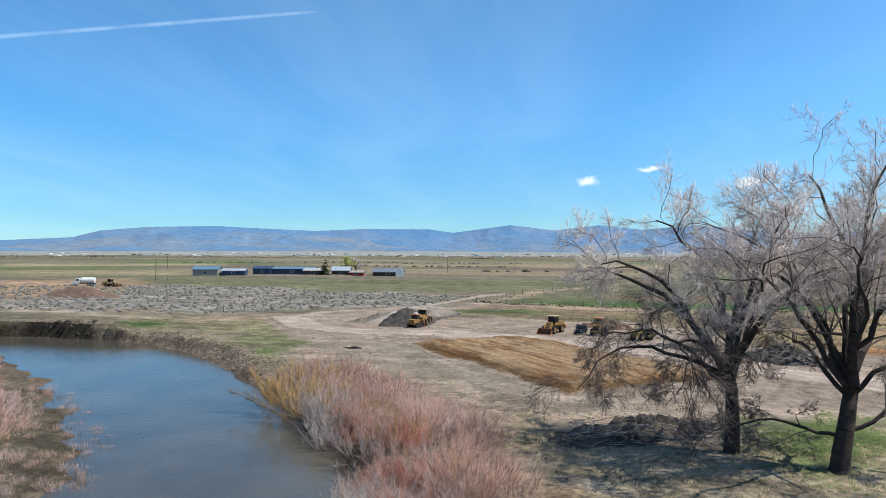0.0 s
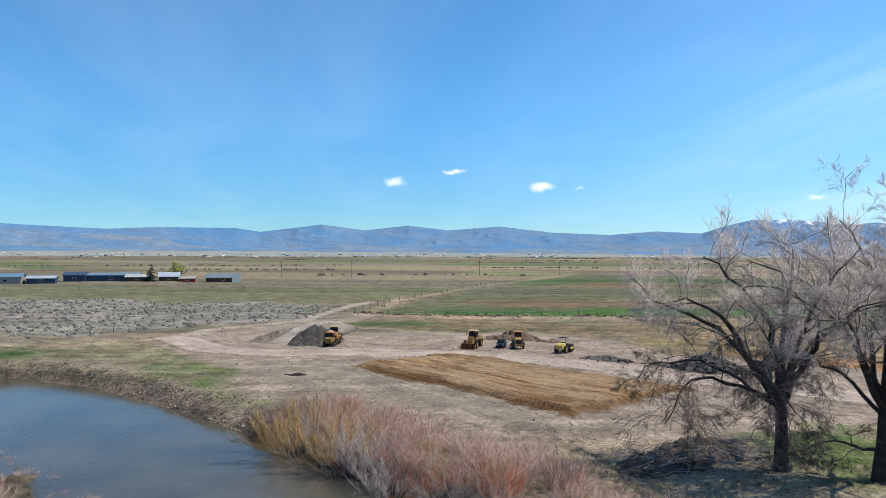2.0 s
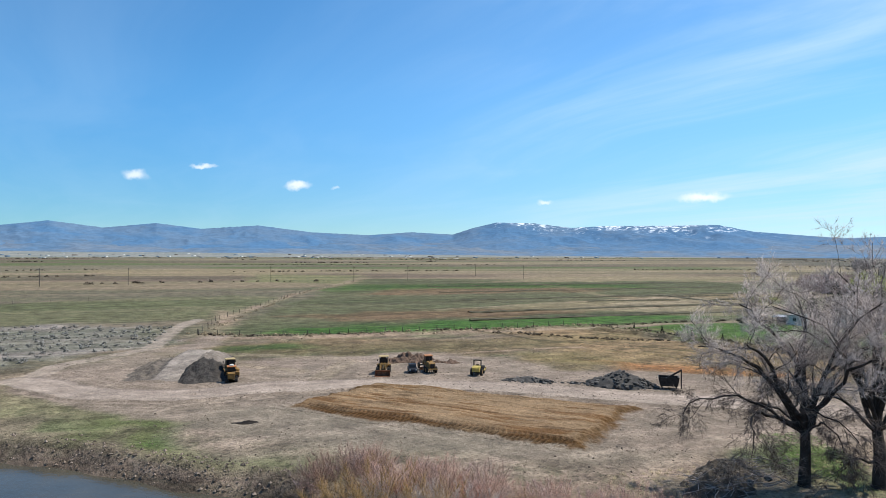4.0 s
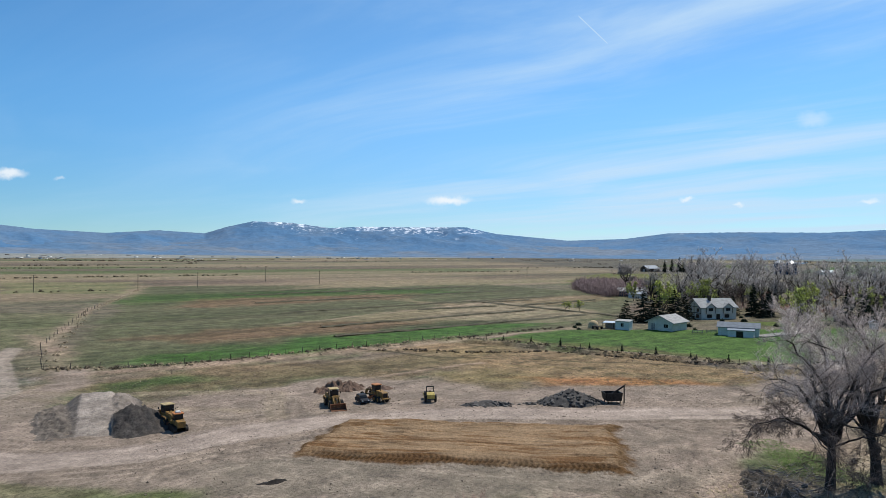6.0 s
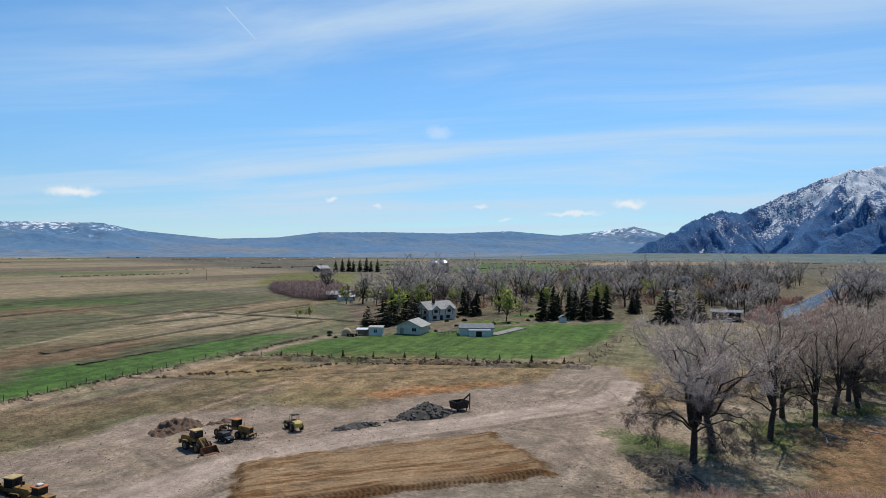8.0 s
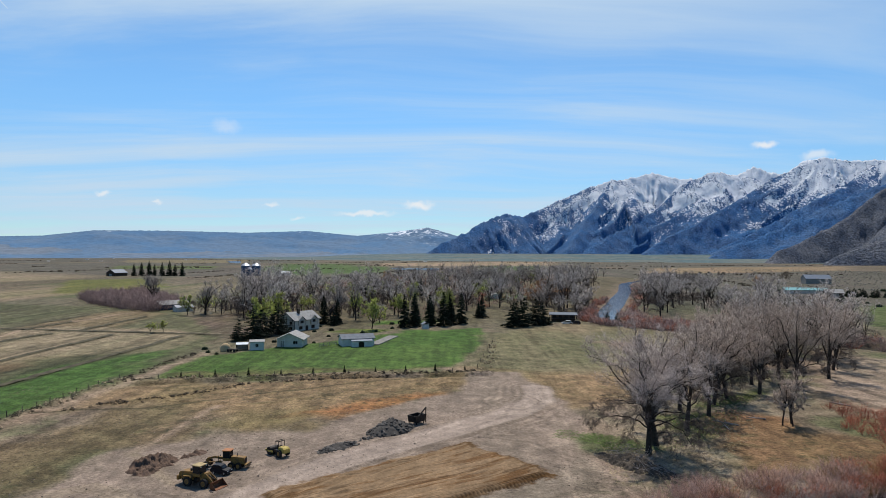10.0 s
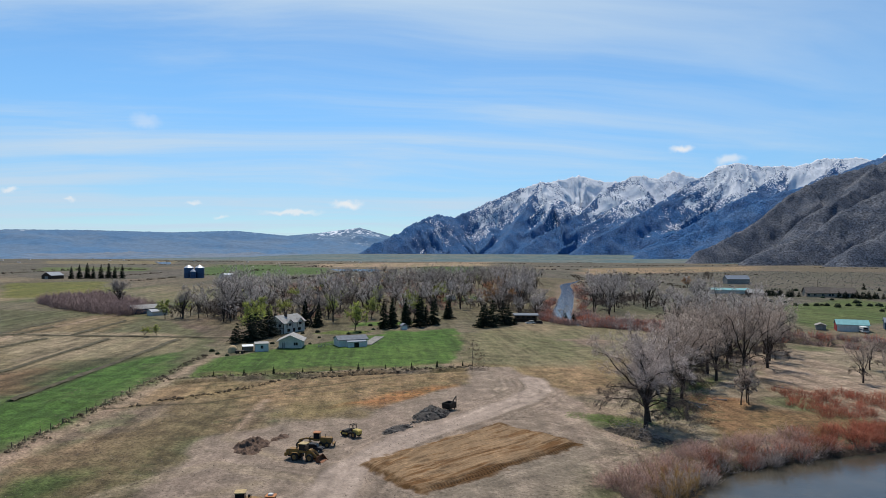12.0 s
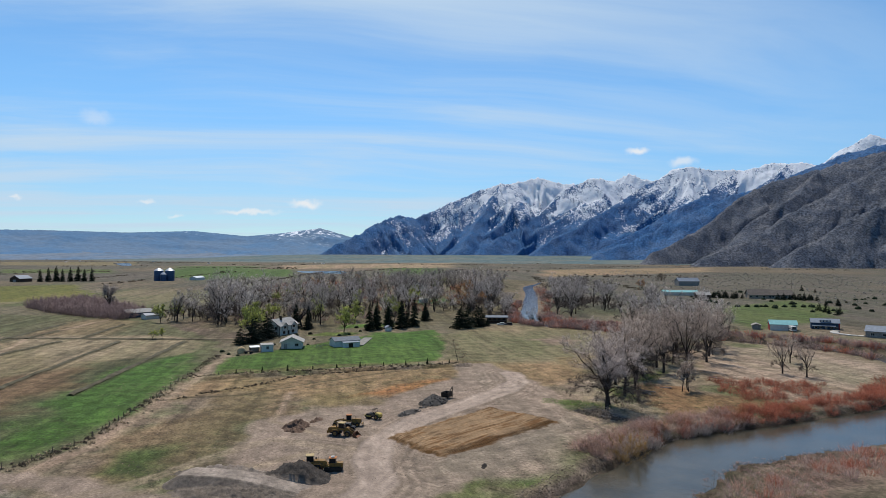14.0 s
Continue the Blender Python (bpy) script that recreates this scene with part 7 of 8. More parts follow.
# ---- conifers and garden shrubs ----
def conifer(seed, height, base, whorls, narrow=1.0):
    rand = np.random.default_rng(seed)
    p0, p1, r0 = [], [], []
    for k in range(whorls):
        f = k / whorls
        z = height * (0.06 + 0.92 * f)
        reach = base * (1 - f) ** 0.8 * rand.uniform(0.8, 1.1) + 0.15
        for j in range(int(11 - 5 * f)):
            a = rand.uniform(0, 6.283)
            d = np.array([math.cos(a), math.sin(a), rand.uniform(-0.35, 0.05)])
            root = np.array([0, 0, z + rand.uniform(-0.3, 0.3)])
            tip = root + d * reach * rand.uniform(0.75, 1.15)
            for q in np.linspace(0.25, 1.0, 4):
                c = root + (tip - root) * q
                for side in (-1, 1, 0):
                    e = np.array([-d[1] * side + d[0] * 0.6, d[0] * side + d[1] * 0.6, rand.uniform(-0.5, 0.15)])
                    p0.append(c)
                    p1.append(c + e * reach * 0.33 * rand.uniform(0.6, 1.2))
                    r0.append(0.035 * height / 2.2 * rand.uniform(0.5, 1.2) * (1 - 0.4 * f))
    r0 = np.array(r0)
    trunk = tubes(np.array([[0, 0, -0.3]]), np.array([[0, 0, height * 0.96]]), np.array([height * 0.022]), np.array([0.02]), 6)
    return [("trunk", joined("trunk", [(*trunk, BARK)])), ("crown", joined("crown", [(*spikes(np.array(p0), np.array(p1), r0 * 1.3), NEEDLE)]))]


spire = [conifer(500 + k, 15.0, 3.0, 20) for k in range(2)]
broad = [conifer(510 + k, 10.5, 4.0, 14) for k in range(2)]
for k, (x, y, size) in enumerate([(214, 56, 0.95), (218, 51, 1.0), (219, 44, 0.95), (217, 38, 1.05), (225, 28, 1.0), (236, 40, 0.8), (240, 30, 0.9), (222, 33, 0.7), (231, 48, 0.75), (262, 8, 0.75), (254, 12, 0.6), (236, 90, 0.9), (233, 84, 0.8), (430, 10, 0.9), (470, -60, 0.9), (560, -70, 0.8), (350, 60, 0.8)]):
    plant("spruce", spire[k % 2], x, y, 0, 50 * k, size, "tall dark evergreen spruce near the lawn", "tree", "evergreens")
for k, (x, y, size) in enumerate([(180, 123, 0.8), (184, 118, 1.15), (190, 115, 1.1), (196, 110, 1.15), (202, 108, 0.9), (206, 9, 1.1), (210, 2.5, 1.3), (213, -4, 1.2), (218, -9, 1.0), (216, 4, 1.1), (232, 97, 0.8), (228, 86, 0.7), (-66, 386, 0.95), (250, 12, 0.8), (216, -40, 0.5), (222, -48, 0.4), (212, -10, 0.45)]):
    plant("pine", broad[k % 2], x, y, 0, 70 * k, size, "broad dark evergreen pine beside the houses", "tree", "evergreens")
for k, (x, y) in enumerate(scatter([(384, -304), (378, -330), (352, -332), (352, -318), (372, -302)], 22, 613, 3.5) + scatter([(332, -345), (328, -372), (308, -374), (312, -356)], 14, 614, 4) + [(266, -329), (264, -339), (258, -332), (218, -271), (210, -264), (200, -259), (205, -268), (228, -276), (429, -489), (404, -480)]):
    plant("pine", broad[k % 2], x, y, 0, 70 * k, 0.42 + 0.06 * (k % 5), "dark bushy evergreen near the large tan houses", "tree", "shelter evergreens")
FAR_ROW = (890, 312)
for k in range(8):
    plant("spruce", spire[k % 2], FAR_ROW[0] + 5 * (k % 3), FAR_ROW[1] - 8.5 * k, 0, 40 * k, 1.15 + 0.14 * (k % 3), "dark conifer in a row beside the far barn", "tree", "far conifer row")


def round_bush(seed, blades, mat):
    """A dense rounded bush of short sprays."""
    rand = np.random.default_rng(seed)
    d = rand.normal(size=(blades, 3))
    d[:, 2] = np.abs(d[:, 2]) * 0.9
    d /= np.linalg.norm(d, axis=1, keepdims=True)
    root = d * rand.uniform(0.3, 0.75, (blades, 1))
    tip = root + turned(rand, d, 0.5) * rand.uniform(0.2, 0.42, (blades, 1))
    tip[:, 2] = np.abs(tip[:, 2])
    return [(*spikes(root, tip, np.full(blades, 0.15)), mat)]


SAGE = material("sagebrush", (0.2, 0.19, 0.168), rough=0.95, vary=0.35, scale=0.3, island=0.35)
WEED = material("dry_weeds", (0.3, 0.235, 0.15), rough=0.95, vary=0.3, scale=0.3, island=0.4)
BRUSH = material("dark_brush", (0.07, 0.055, 0.04), rough=0.95, vary=0.3, scale=0.4, island=0.4)
GRASS = material("pale_grass", (0.4, 0.33, 0.2), rough=0.95, vary=0.25, scale=0.3, island=0.35)
FRESH = material("fresh_grass", (0.12, 0.19, 0.05), rough=0.9, vary=0.25, scale=0.3, island=0.3)
junipers = [joined("juniper", round_bush(600 + k, 190, JUNIPER)) for k in range(2)]
row = [(276 - 2.6 * k, -249 - 6.6 * k) for k in range(9)]
for k, (x, y) in enumerate(row):
    plant("hedge_shrub", junipers[k % 2], x, y, 0, 60 * k, 2.3, "clipped round evergreen shrub in a row", "shrub", "shrub row")
for k, (x, y) in enumerate(scatter([(230, -270), (330, -250), (460, -310), (460, -400), (260, -470), (200, -360), (190, -262), (250, -245)], 60, 610, 7)):
    plant("juniper", junipers[k % 2], x, y, 0, 40 * k, 1.3 + 1.9 * ((k * 37) % 10) / 10, "dark green juniper bush on dry ground", "shrub", "junipers")
for k in range(10):
    x, y = 103 + 0.3 * (k % 3), 131 - 8.3 * k
    plant("sapling", spire[k % 2], x, y, ground_at(x, y), 30 * k, 0.11 + 0.02 * (k % 3), "small conifer sapling at the lawn's front edge", "sapling", "lawn saplings")

# yard details round the cottages
tagged(part("yard_drive", Shape().box((0, 0, 0.12), (26, 4.0, 0.3), bevel=0.05), DRIVE_GRAVEL, None), "pale gravel drive beside the garage", "driveway", kind="structure").matrix_basis = pose(171, 70.5, ground_at(171, 70), 0, 0, -24)
for k in range(3):
    pen = thing("garden_fence", 158.5 + 3.0 * k, 93 - 3.4 * k, 150, "low grey garden fence in front of the cottage yard", "fence", "garden fences")
    for u in (-1.5, 0, 1.5):
        part("post", Shape().box((u, 0, 0.5), (0.12, 0.12, 1.2)), GREY_BOARD, pen)
    for h in (0.35, 0.8):
        part("rail", Shape().box((0, 0, h), (3.2, 0.05, 0.12), bevel=0), GREY_BOARD, pen)
shade_places = [(205, 112), (203, 95), (206, 88), (222, 92), (224, 108), (168, 96), (172, 110), (176, 100), (186, 90), (196, 76), (200, 70), (210, 62), (226, 60), (150, 130), (158, 132), (146, 127), (222, -14), (224, -46), (218, -36), (236, -50)]
for k, (x, y) in enumerate(shade_places):
    plant("garden_shrub", junipers[k % 2], x, y, ground_at(x, y), 55 * k, 0.8 + 0.7 * ((k * 7) % 5) / 5, "dark rounded evergreen shrub in the farmhouse yard", "shrub", "yard shrubs")
poplar = [bare_tree(180 + k, 24.0, 2.5, 0.3, 4.0, 5, (8, 4, 3, 6), twig=0.03, low=0, twig_material=FAR_TWIG) for k in range(2)]
for k in range(16):
    x, y = 470 + 5.5 * k, -8 - 9.5 * k
    plant("poplar", poplar[k % 2], x, y, 0, 70 * k, 0.85 + 0.05 * (k % 4), "tall slender leafless poplar in a far row", "tree", "poplar row")
RUSSET = material("russet_twigs", (0.34, 0.17, 0.07), rough=0.85, vary=0.3, scale=0.4, per_object=0.2)
russet = bare_tree(186, 15.0, 5.5, 0.32, 2.0, 7, (6, 5, 4, 6), twig=0.03, low=0, twig_material=RUSSET)
for k, (x, y) in enumerate([(330, -58), (338, -66), (318, -40), (470, -110), (455, -95), (640, -190), (700, -60), (560, 20), (800, -120), (501, -333)]):
    plant("russet_willow", russet, x, y, 0, 80 * k, 0.75 + 0.08 * (k % 4), "russet-twigged leafless willow tree among the farmsteads", "tree", "russet willows")

# ---- fences and poles ----
def fence(line, step, tall, label, group, wire=True, jitter=0.25):
    """Posts a step apart along a line, with wires between."""
    rand = np.random.default_rng(len(group) + len(line))
    tops = []
    post_mesh = Shape().rod((0, 0, -0.4), (0, 0, tall), 0.085, 7, 0.07).bm
    me = bpy.data.meshes.new("fence_post")
    post_mesh.to_mesh(me)
    post_mesh.free()
    me.materials.append(POST_WOOD)
    for a, b in zip(line[:-1], line[1:]):
        n = max(int(math.dist(a, b) / step), 1)
        for k in range(n):
            x, y = a[0] + (b[0] - a[0]) * k / n + rand.uniform(-jitter, jitter), a[1] + (b[1] - a[1]) * k / n + rand.uniform(-jitter, jitter)
            z = ground_at(x, y)
            post = new("fence_post", me)
            post.matrix_basis = pose(x, y, z, rand.uniform(-5, 5), rand.uniform(-5, 5), rand.uniform(0, 360))
            tagged(post, label, "post", group)
            tops.append((x, y, z))
    if wire:
        p = np.array(tops)
        p0 = np.concatenate([p[:-1] + (0, 0, h) for h in (tall * 0.5, tall * 0.9)])
        p1 = np.concatenate([p[1:] + (0, 0, h) for h in (tall * 0.5, tall * 0.9)])
        tagged(new("fence_wire", joined("fence_wire", [(*tubes(p0, p1, 0.008, 0.008, 3), STEEL)])), "thin wire strung along the " + group, "wire", kind="stuff")


fence([(9, 187), (20, 175), (34, 166), (73, 154.5), (104, 146)], 4.2, 1.3, "weathered wooden fence post along the green crop", "crop fence")
fence([(9, 188), (26, 223), (88, 313), (149, 389)], 7.0, 1.4, "weathered wooden fence post along the field lane", "lane fence")
fence([(104, 146), (101.5, 117), (99.5, 79), (97, 52)], 9.0, 1.2, "thin wooden fence post along the lawn", "lawn fence")
fence([(105, 52), (135, 41), (167, 29)], 9.0, 1.3, "wooden fence post beside the lawn", "side fence")
fence([(-47.5, 148.6), (-44, 151.6), (-41.5, 153.8)], 2.6, 1.9, "thick dark gate post in the sagebrush", "gate posts", False)
fence([(-120, 300), (-60, 318), (20, 330)], 12.0, 1.4, "wooden fence post across the pasture", "pasture fence", False)
for k, (x, y) in enumerate([(3, 468), (48, 459), (139, 464), (187, 435), (235, 441), (327, 416), (-125, 300), (574, 362), (-200, 500), (330, 480), (420, -420), (470, -520)]):
    pole = thing("utility_pole", x, y, 20 * k, "bare wooden utility pole with a crossarm", "pole", "utility poles", 0.0)
    part("pole", Shape().rod((0, 0, -0.5), (0, 0, 10.5), 0.17, 8, 0.12), POST_WOOD, pole)
    part("crossarm", Shape().box((0, 0, 9.8), (0.12, 2.4, 0.14)), POST_WOOD, pole)


# ---- low earth borders across the irrigated field ----
BORDER = material("weedy_earth_border", (0.075, 0.066, 0.038), rough=0.95, vary=0.35, scale=0.3)
for k, (line, width) in enumerate(DITCHES[:6] + DITCHES[7:]):
    (ax, ay), (bx_, by_) = line[0], line[-1]
    f0 = np.linspace(0, 1, 90)
    away = np.array([ay - by_, bx_ - ax]) / math.dist(line[0], line[-1])
    sway = 1.2 * (fbm(f0 * 5, f0 * 0 + k, 75, 3) - 0.5) + 0.8
    bx, by = ax + (bx_ - ax) * f0 + away[0] * sway, ay + (by_ - ay) * f0 + away[1] * sway
    w = 0.6 + 1.0 * fbm(f0 * 18, f0 * 0 + k, 73, 3)
    crest = ground_height(bx, by) + 0.2 + 0.5 * fbm(f0 * 30, f0 * 0 + k, 74, 3)
    verts = np.stack([np.stack([bx - away[0] * w, by - away[1] * w, crest - 0.35], 1), np.stack([bx, by, crest], 1), np.stack([bx + away[0] * w, by + away[1] * w, crest - 0.35], 1)], 1).reshape(-1, 3)
    ob = new("field_border", mesh_from("field_border", verts, grid_faces(3, 90), BORDER))
    tagged(ob, "low weedy earth border across the green field", "field border", "field borders", "structure")

# ---- heaps ----
def heap_mesh(name, rx, ry, h, seed, mat, step=0.35, flat=0.0, rough=0.35, cut=None):
    n = max(int(2.4 * max(rx, ry) / step), 12)
    gx, gy = np.linspace(-rx * 1.25, rx * 1.25, n), np.linspace(-ry * 1.25, ry * 1.25, n)
    x, y = np.meshgrid(gx, gy)
    r = np.hypot(x / rx, y / ry) + (fbm(x / 3, y / 3, seed, 3) - 0.5) * 0.35
    z = h * np.clip((1 - r) / (1 - flat), -0.25, 1)
    z = z + (fbm(x / 0.9, y / 0.9, seed + 4, 4, 0.6) - 0.5) * rough * smooth(-0.15, 0.3, 1 - r)
    if cut is not None:
        z = cut(x, y, z)
    return mesh_from(name, np.stack([x, y, z], -1).reshape(-1, 3), grid_faces(n, n), mat)


GRAVEL = material("dark_gravel", (0.085, 0.075, 0.066), rough=0.95, vary=0.3, scale=1.2, bump=0.08, bump_scale=5.0)
BROWN_SOIL = material("brown_soil_heap", (0.135, 0.086, 0.06), rough=0.95, vary=0.3, scale=1.0, bump=0.1, bump_scale=4.0)
PIT_SHADE = material("pit_shade_soil", (0.028, 0.022, 0.018), rough=0.95, vary=0.3, scale=0.9)
HUMUS = material("dark_humus", (0.085, 0.068, 0.052), rough=0.95, vary=0.4, scale=0.9, bump=0.1, bump_scale=5.0)
ROCK = material("broken_concrete", (0.105, 0.094, 0.083), rough=0.9, vary=0.3, scale=1.5, per_object=0.4)


def heap(name, x, y, turn, me, label, category):
    ob = new(name, me)
    ob.matrix_basis = pose(x, y, ground_at(x, y) - 0.12, 0, 0, turn)
    return tagged(ob, label, category, kind="structure" if category == "ground" else "")


def build_gravel():
    """Dark gravel on both sides of a pale trodden ramp that climbs north-east."""
    n = 150
    g = np.linspace(-21, 21, n)
    x, y = np.meshgrid(g, g)
    rag = (fbm(x / 4, y / 4, 21, 3) - 0.5)
    ramp = 2.1 * smooth(-15, 4, y) * (1 - smooth(10, 15, y))
    on_ramp = 1 - smooth(1.9, 2.7, np.abs(x - 0.2 + 0.6 * rag))
    left = 1.0 * np.clip(1.25 - np.hypot((x + 3.9) / 3.9, (y - 0.5) / 10.5) - 0.4 * rag, -0.12, 1)
    right = 2.7 * np.clip(1.25 - np.hypot((x - 5.5) / 4.4, (y + 7.6) / 5.2) - 0.4 * rag, -0.12, 1)
    shoulder = 2.1 * np.clip(1.3 - np.hypot((x - 3.2) / 3.0, (y - 4) / 9.5) - 0.3 * rag, -0.12, 1)
    crumble = (fbm(x / 0.8, y / 0.8, 25, 4, 0.75) - 0.5) * 1.5
    piles = np.maximum(np.maximum(left, right), shoulder)
    piles = piles + crumble * smooth(-0.1, 0.5, piles)
    bed = ramp * (1 - smooth(2.0, 5.5, np.abs(x))) - 0.25
    z = np.where(on_ramp > 0.5, bed + 0.15 + 0.08 * crumble, np.maximum(piles, bed))
    dust = np.clip(on_ramp + 0.7 * smooth(0.2, 1.2, shoulder - np.maximum(left, right)), 0, 1)
    col = np.array([0.07, 0.06, 0.054]) * (1 - dust[..., None]) + np.array([0.3, 0.247, 0.208]) * dust[..., None]
    brown = (smooth(-1.5, -3.0, x) * 0.8)[..., None]
    col = col * (1 - brown) + np.array([0.19, 0.155, 0.128]) * brown
    col = col * (0.55 + 0.9 * fbm(x / 1.1, y / 1.1, 29, 4, 0.7))[..., None]
    me = mesh_from("gravel_mound", np.stack([x, y, z], -1).reshape(-1, 3), grid_faces(n, n), SOIL)
    att = me.attributes.new("soil", "FLOAT_COLOR", "POINT")
    rgba = np.full((x.size, 4), 0.2, np.float32)
    rgba[:, :3] = col.reshape(-1, 3)
    att.data.foreach_set("color", rgba.ravel())
    heap("gravel_mound", -7.6, 138.6, -31, me, "dark grey gravel heaps on both sides of a pale trodden ramp", "gravel heap")


build_gravel()
heap("soil_mound", 28.8, 123.6, -20, heap_mesh("soil_mound", 5.4, 3.6, 1.5, 22, BROWN_SOIL, 0.16, 0.1, 2.2), "brown soil pile behind the parked machines", "soil pile")
heap("soil_mound", 33.6, 118.4, -40, heap_mesh("soil_mound", 2.8, 1.4, 0.7, 27, BROWN_SOIL, 0.14, 0.1, 1.4), "low spill of brown soil beside the parked machines", "soil pile")
heap("soil_mound", -103, 196, -35, heap_mesh("soil_mound", 16, 7, 2.4, 23, BROWN_SOIL, 0.5, 0.3, 0.4), "long low brown soil pile on cleared ground", "soil pile")
# low mound in place of a dug pit, its shade painted near black
heap("soil_mound", -12.2, 95.3, -30, heap_mesh("soil_mound", 2.6, 0.8, 0.45, 26, PIT_SHADE, 0.12, 0.1, 0.4), "low near-black soil mound standing in for a shaded pit", "soil mound")
brush_mound = heap("brush_mound", 14.8, 51.0, 20, heap_mesh("brush_mound", 7.8, 3.2, 1.05, 24, HUMUS, 0.13, 0.25, 1.3), "dark heap of soil, roots and cut brush under the trees", "brush heap")


def stone(seed, flat=0.7):
    bm = bmesh.new()
    bmesh.ops.create_icosphere(bm, subdivisions=1, radius=1.0)
    rand = random.Random(seed)
    for v in bm.verts:
        v.co *= rand.uniform(0.72, 1.2)
        v.co.z *= flat
    me = bpy.data.meshes.new("stone")
    bm.to_mesh(me)
    bm.free()
    me.materials.append(ROCK)
    return me


STONES = [stone(k, 0.5 + 0.1 * k) for k in range(5)]


def rubble(x, y, turn, rx, ry, h, count, seed, label):
    core = heap("rubble_mound", x, y, turn, heap_mesh("rubble_mound", rx, ry, h, seed, GRAVEL, 0.3, 0.1, 0.6), label, "rubble pile")
    rand = random.Random(seed)
    for _ in range(count):
        a, r = rand.uniform(0, 6.283), math.sqrt(rand.random())
        ob = new("stone", STONES[rand.randrange(5)])
        s = rand.uniform(0.1, 0.38)
        ob.parent = core
        ob.matrix_basis = pose(rx * 1.05 * r * math.cos(a), ry * 1.05 * r * math.sin(a), h * max(1 - r, 0) + s * 0.25, rand.uniform(-30, 30), rand.uniform(-30, 30), rand.uniform(0, 360)) @ Matrix.Diagonal((s, s * rand.uniform(0.6, 1.3), s, 1))


rubble(32.5, 95.2, -50, 4.2, 1.8, 0.8, 180, 31, "low grey pile of broken rock beside the dirt road")
rubble(42.3, 85.2, -48, 5.5, 3.2, 2.2, 290, 32, "tall grey pile of broken concrete and rock")
rubble(37.2, 90.0, -48, 2.0, 0.9, 0.4, 30, 33, "scattered grey rocks between the rubble piles")
for k, (x, y, s) in enumerate([(12.8, 49.6, 0.45), (13.8, 48.9, 0.3), (15.5, 48.8, 0.35), (17.6, 48.4, 0.4), (11.4, 50.2, 0.3), (26.5, 39.0, 0.35), (28.0, 38.0, 0.25)]):
    ob = new("boulder", STONES[k % 5])
    ob.matrix_basis = pose(x, y, ground_at(x, y) + 0.2 * s + (0.3 if k < 5 else 0), 10 * k, 0, 50 * k) @ Matrix.Diagonal((s, s, s, 1))
    tagged(ob, "pale grey boulder beside the brush heap", "boulder", "boulders")
rand = np.random.default_rng(700)
n = 260
a = np.stack([rand.uniform(9, 23, n), rand.uniform(46.8, 52.5, n), rand.uniform(0.0, 0.9, n)], 1)
d = np.stack([rand.normal(size=n), rand.normal(size=n) * 0.5, rand.uniform(-0.1, 0.35, n)], 1)
d /= np.linalg.norm(d, axis=1, keepdims=True)
tagged(new("cut_branches", joined("cut_branches", [(*tubes(a, a + d * rand.uniform(0.6, 2.8, (n, 1)), rand.uniform(0.012, 0.05, n), 0.008, 4), BRANCH)])), "tangle of cut grey branches on the brush heap", "branches", kind="stuff")
for k, (x, y, way, length) in enumerate([(33, 20, 60, 5.0), (30, 24, 110, 4.0), (36, 12, 30, 3.5), (43, -14, 70, 4.5)]):
    log = tubes(np.array([[0, 0, 0.15]]), np.array([[length, 0, 0.22]]), np.array([0.16]), np.array([0.07]), 7)
    q0 = np.array([[length * f, 0, 0.2] for f in (0.3, 0.5, 0.65, 0.8, 0.9)])
    limbs = tubes(q0, q0 + np.array([[0.5, 0.9, 0.5], [0.6, -0.8, 0.6], [0.5, 0.7, 0.2], [0.5, -0.6, 0.5], [0.5, 0.3, 0.5]]), 0.04, 0.012, 5)
    ob = new("fallen_branch", joined("fallen_branch", [(*log, BRANCH), (*limbs, BRANCH)]))
    ob.matrix_basis = pose(x, y, ground_at(x, y), 0, 0, 90 - way)
    tagged(ob, "fallen grey branch lying in the weedy grass", "branch", "fallen branches")


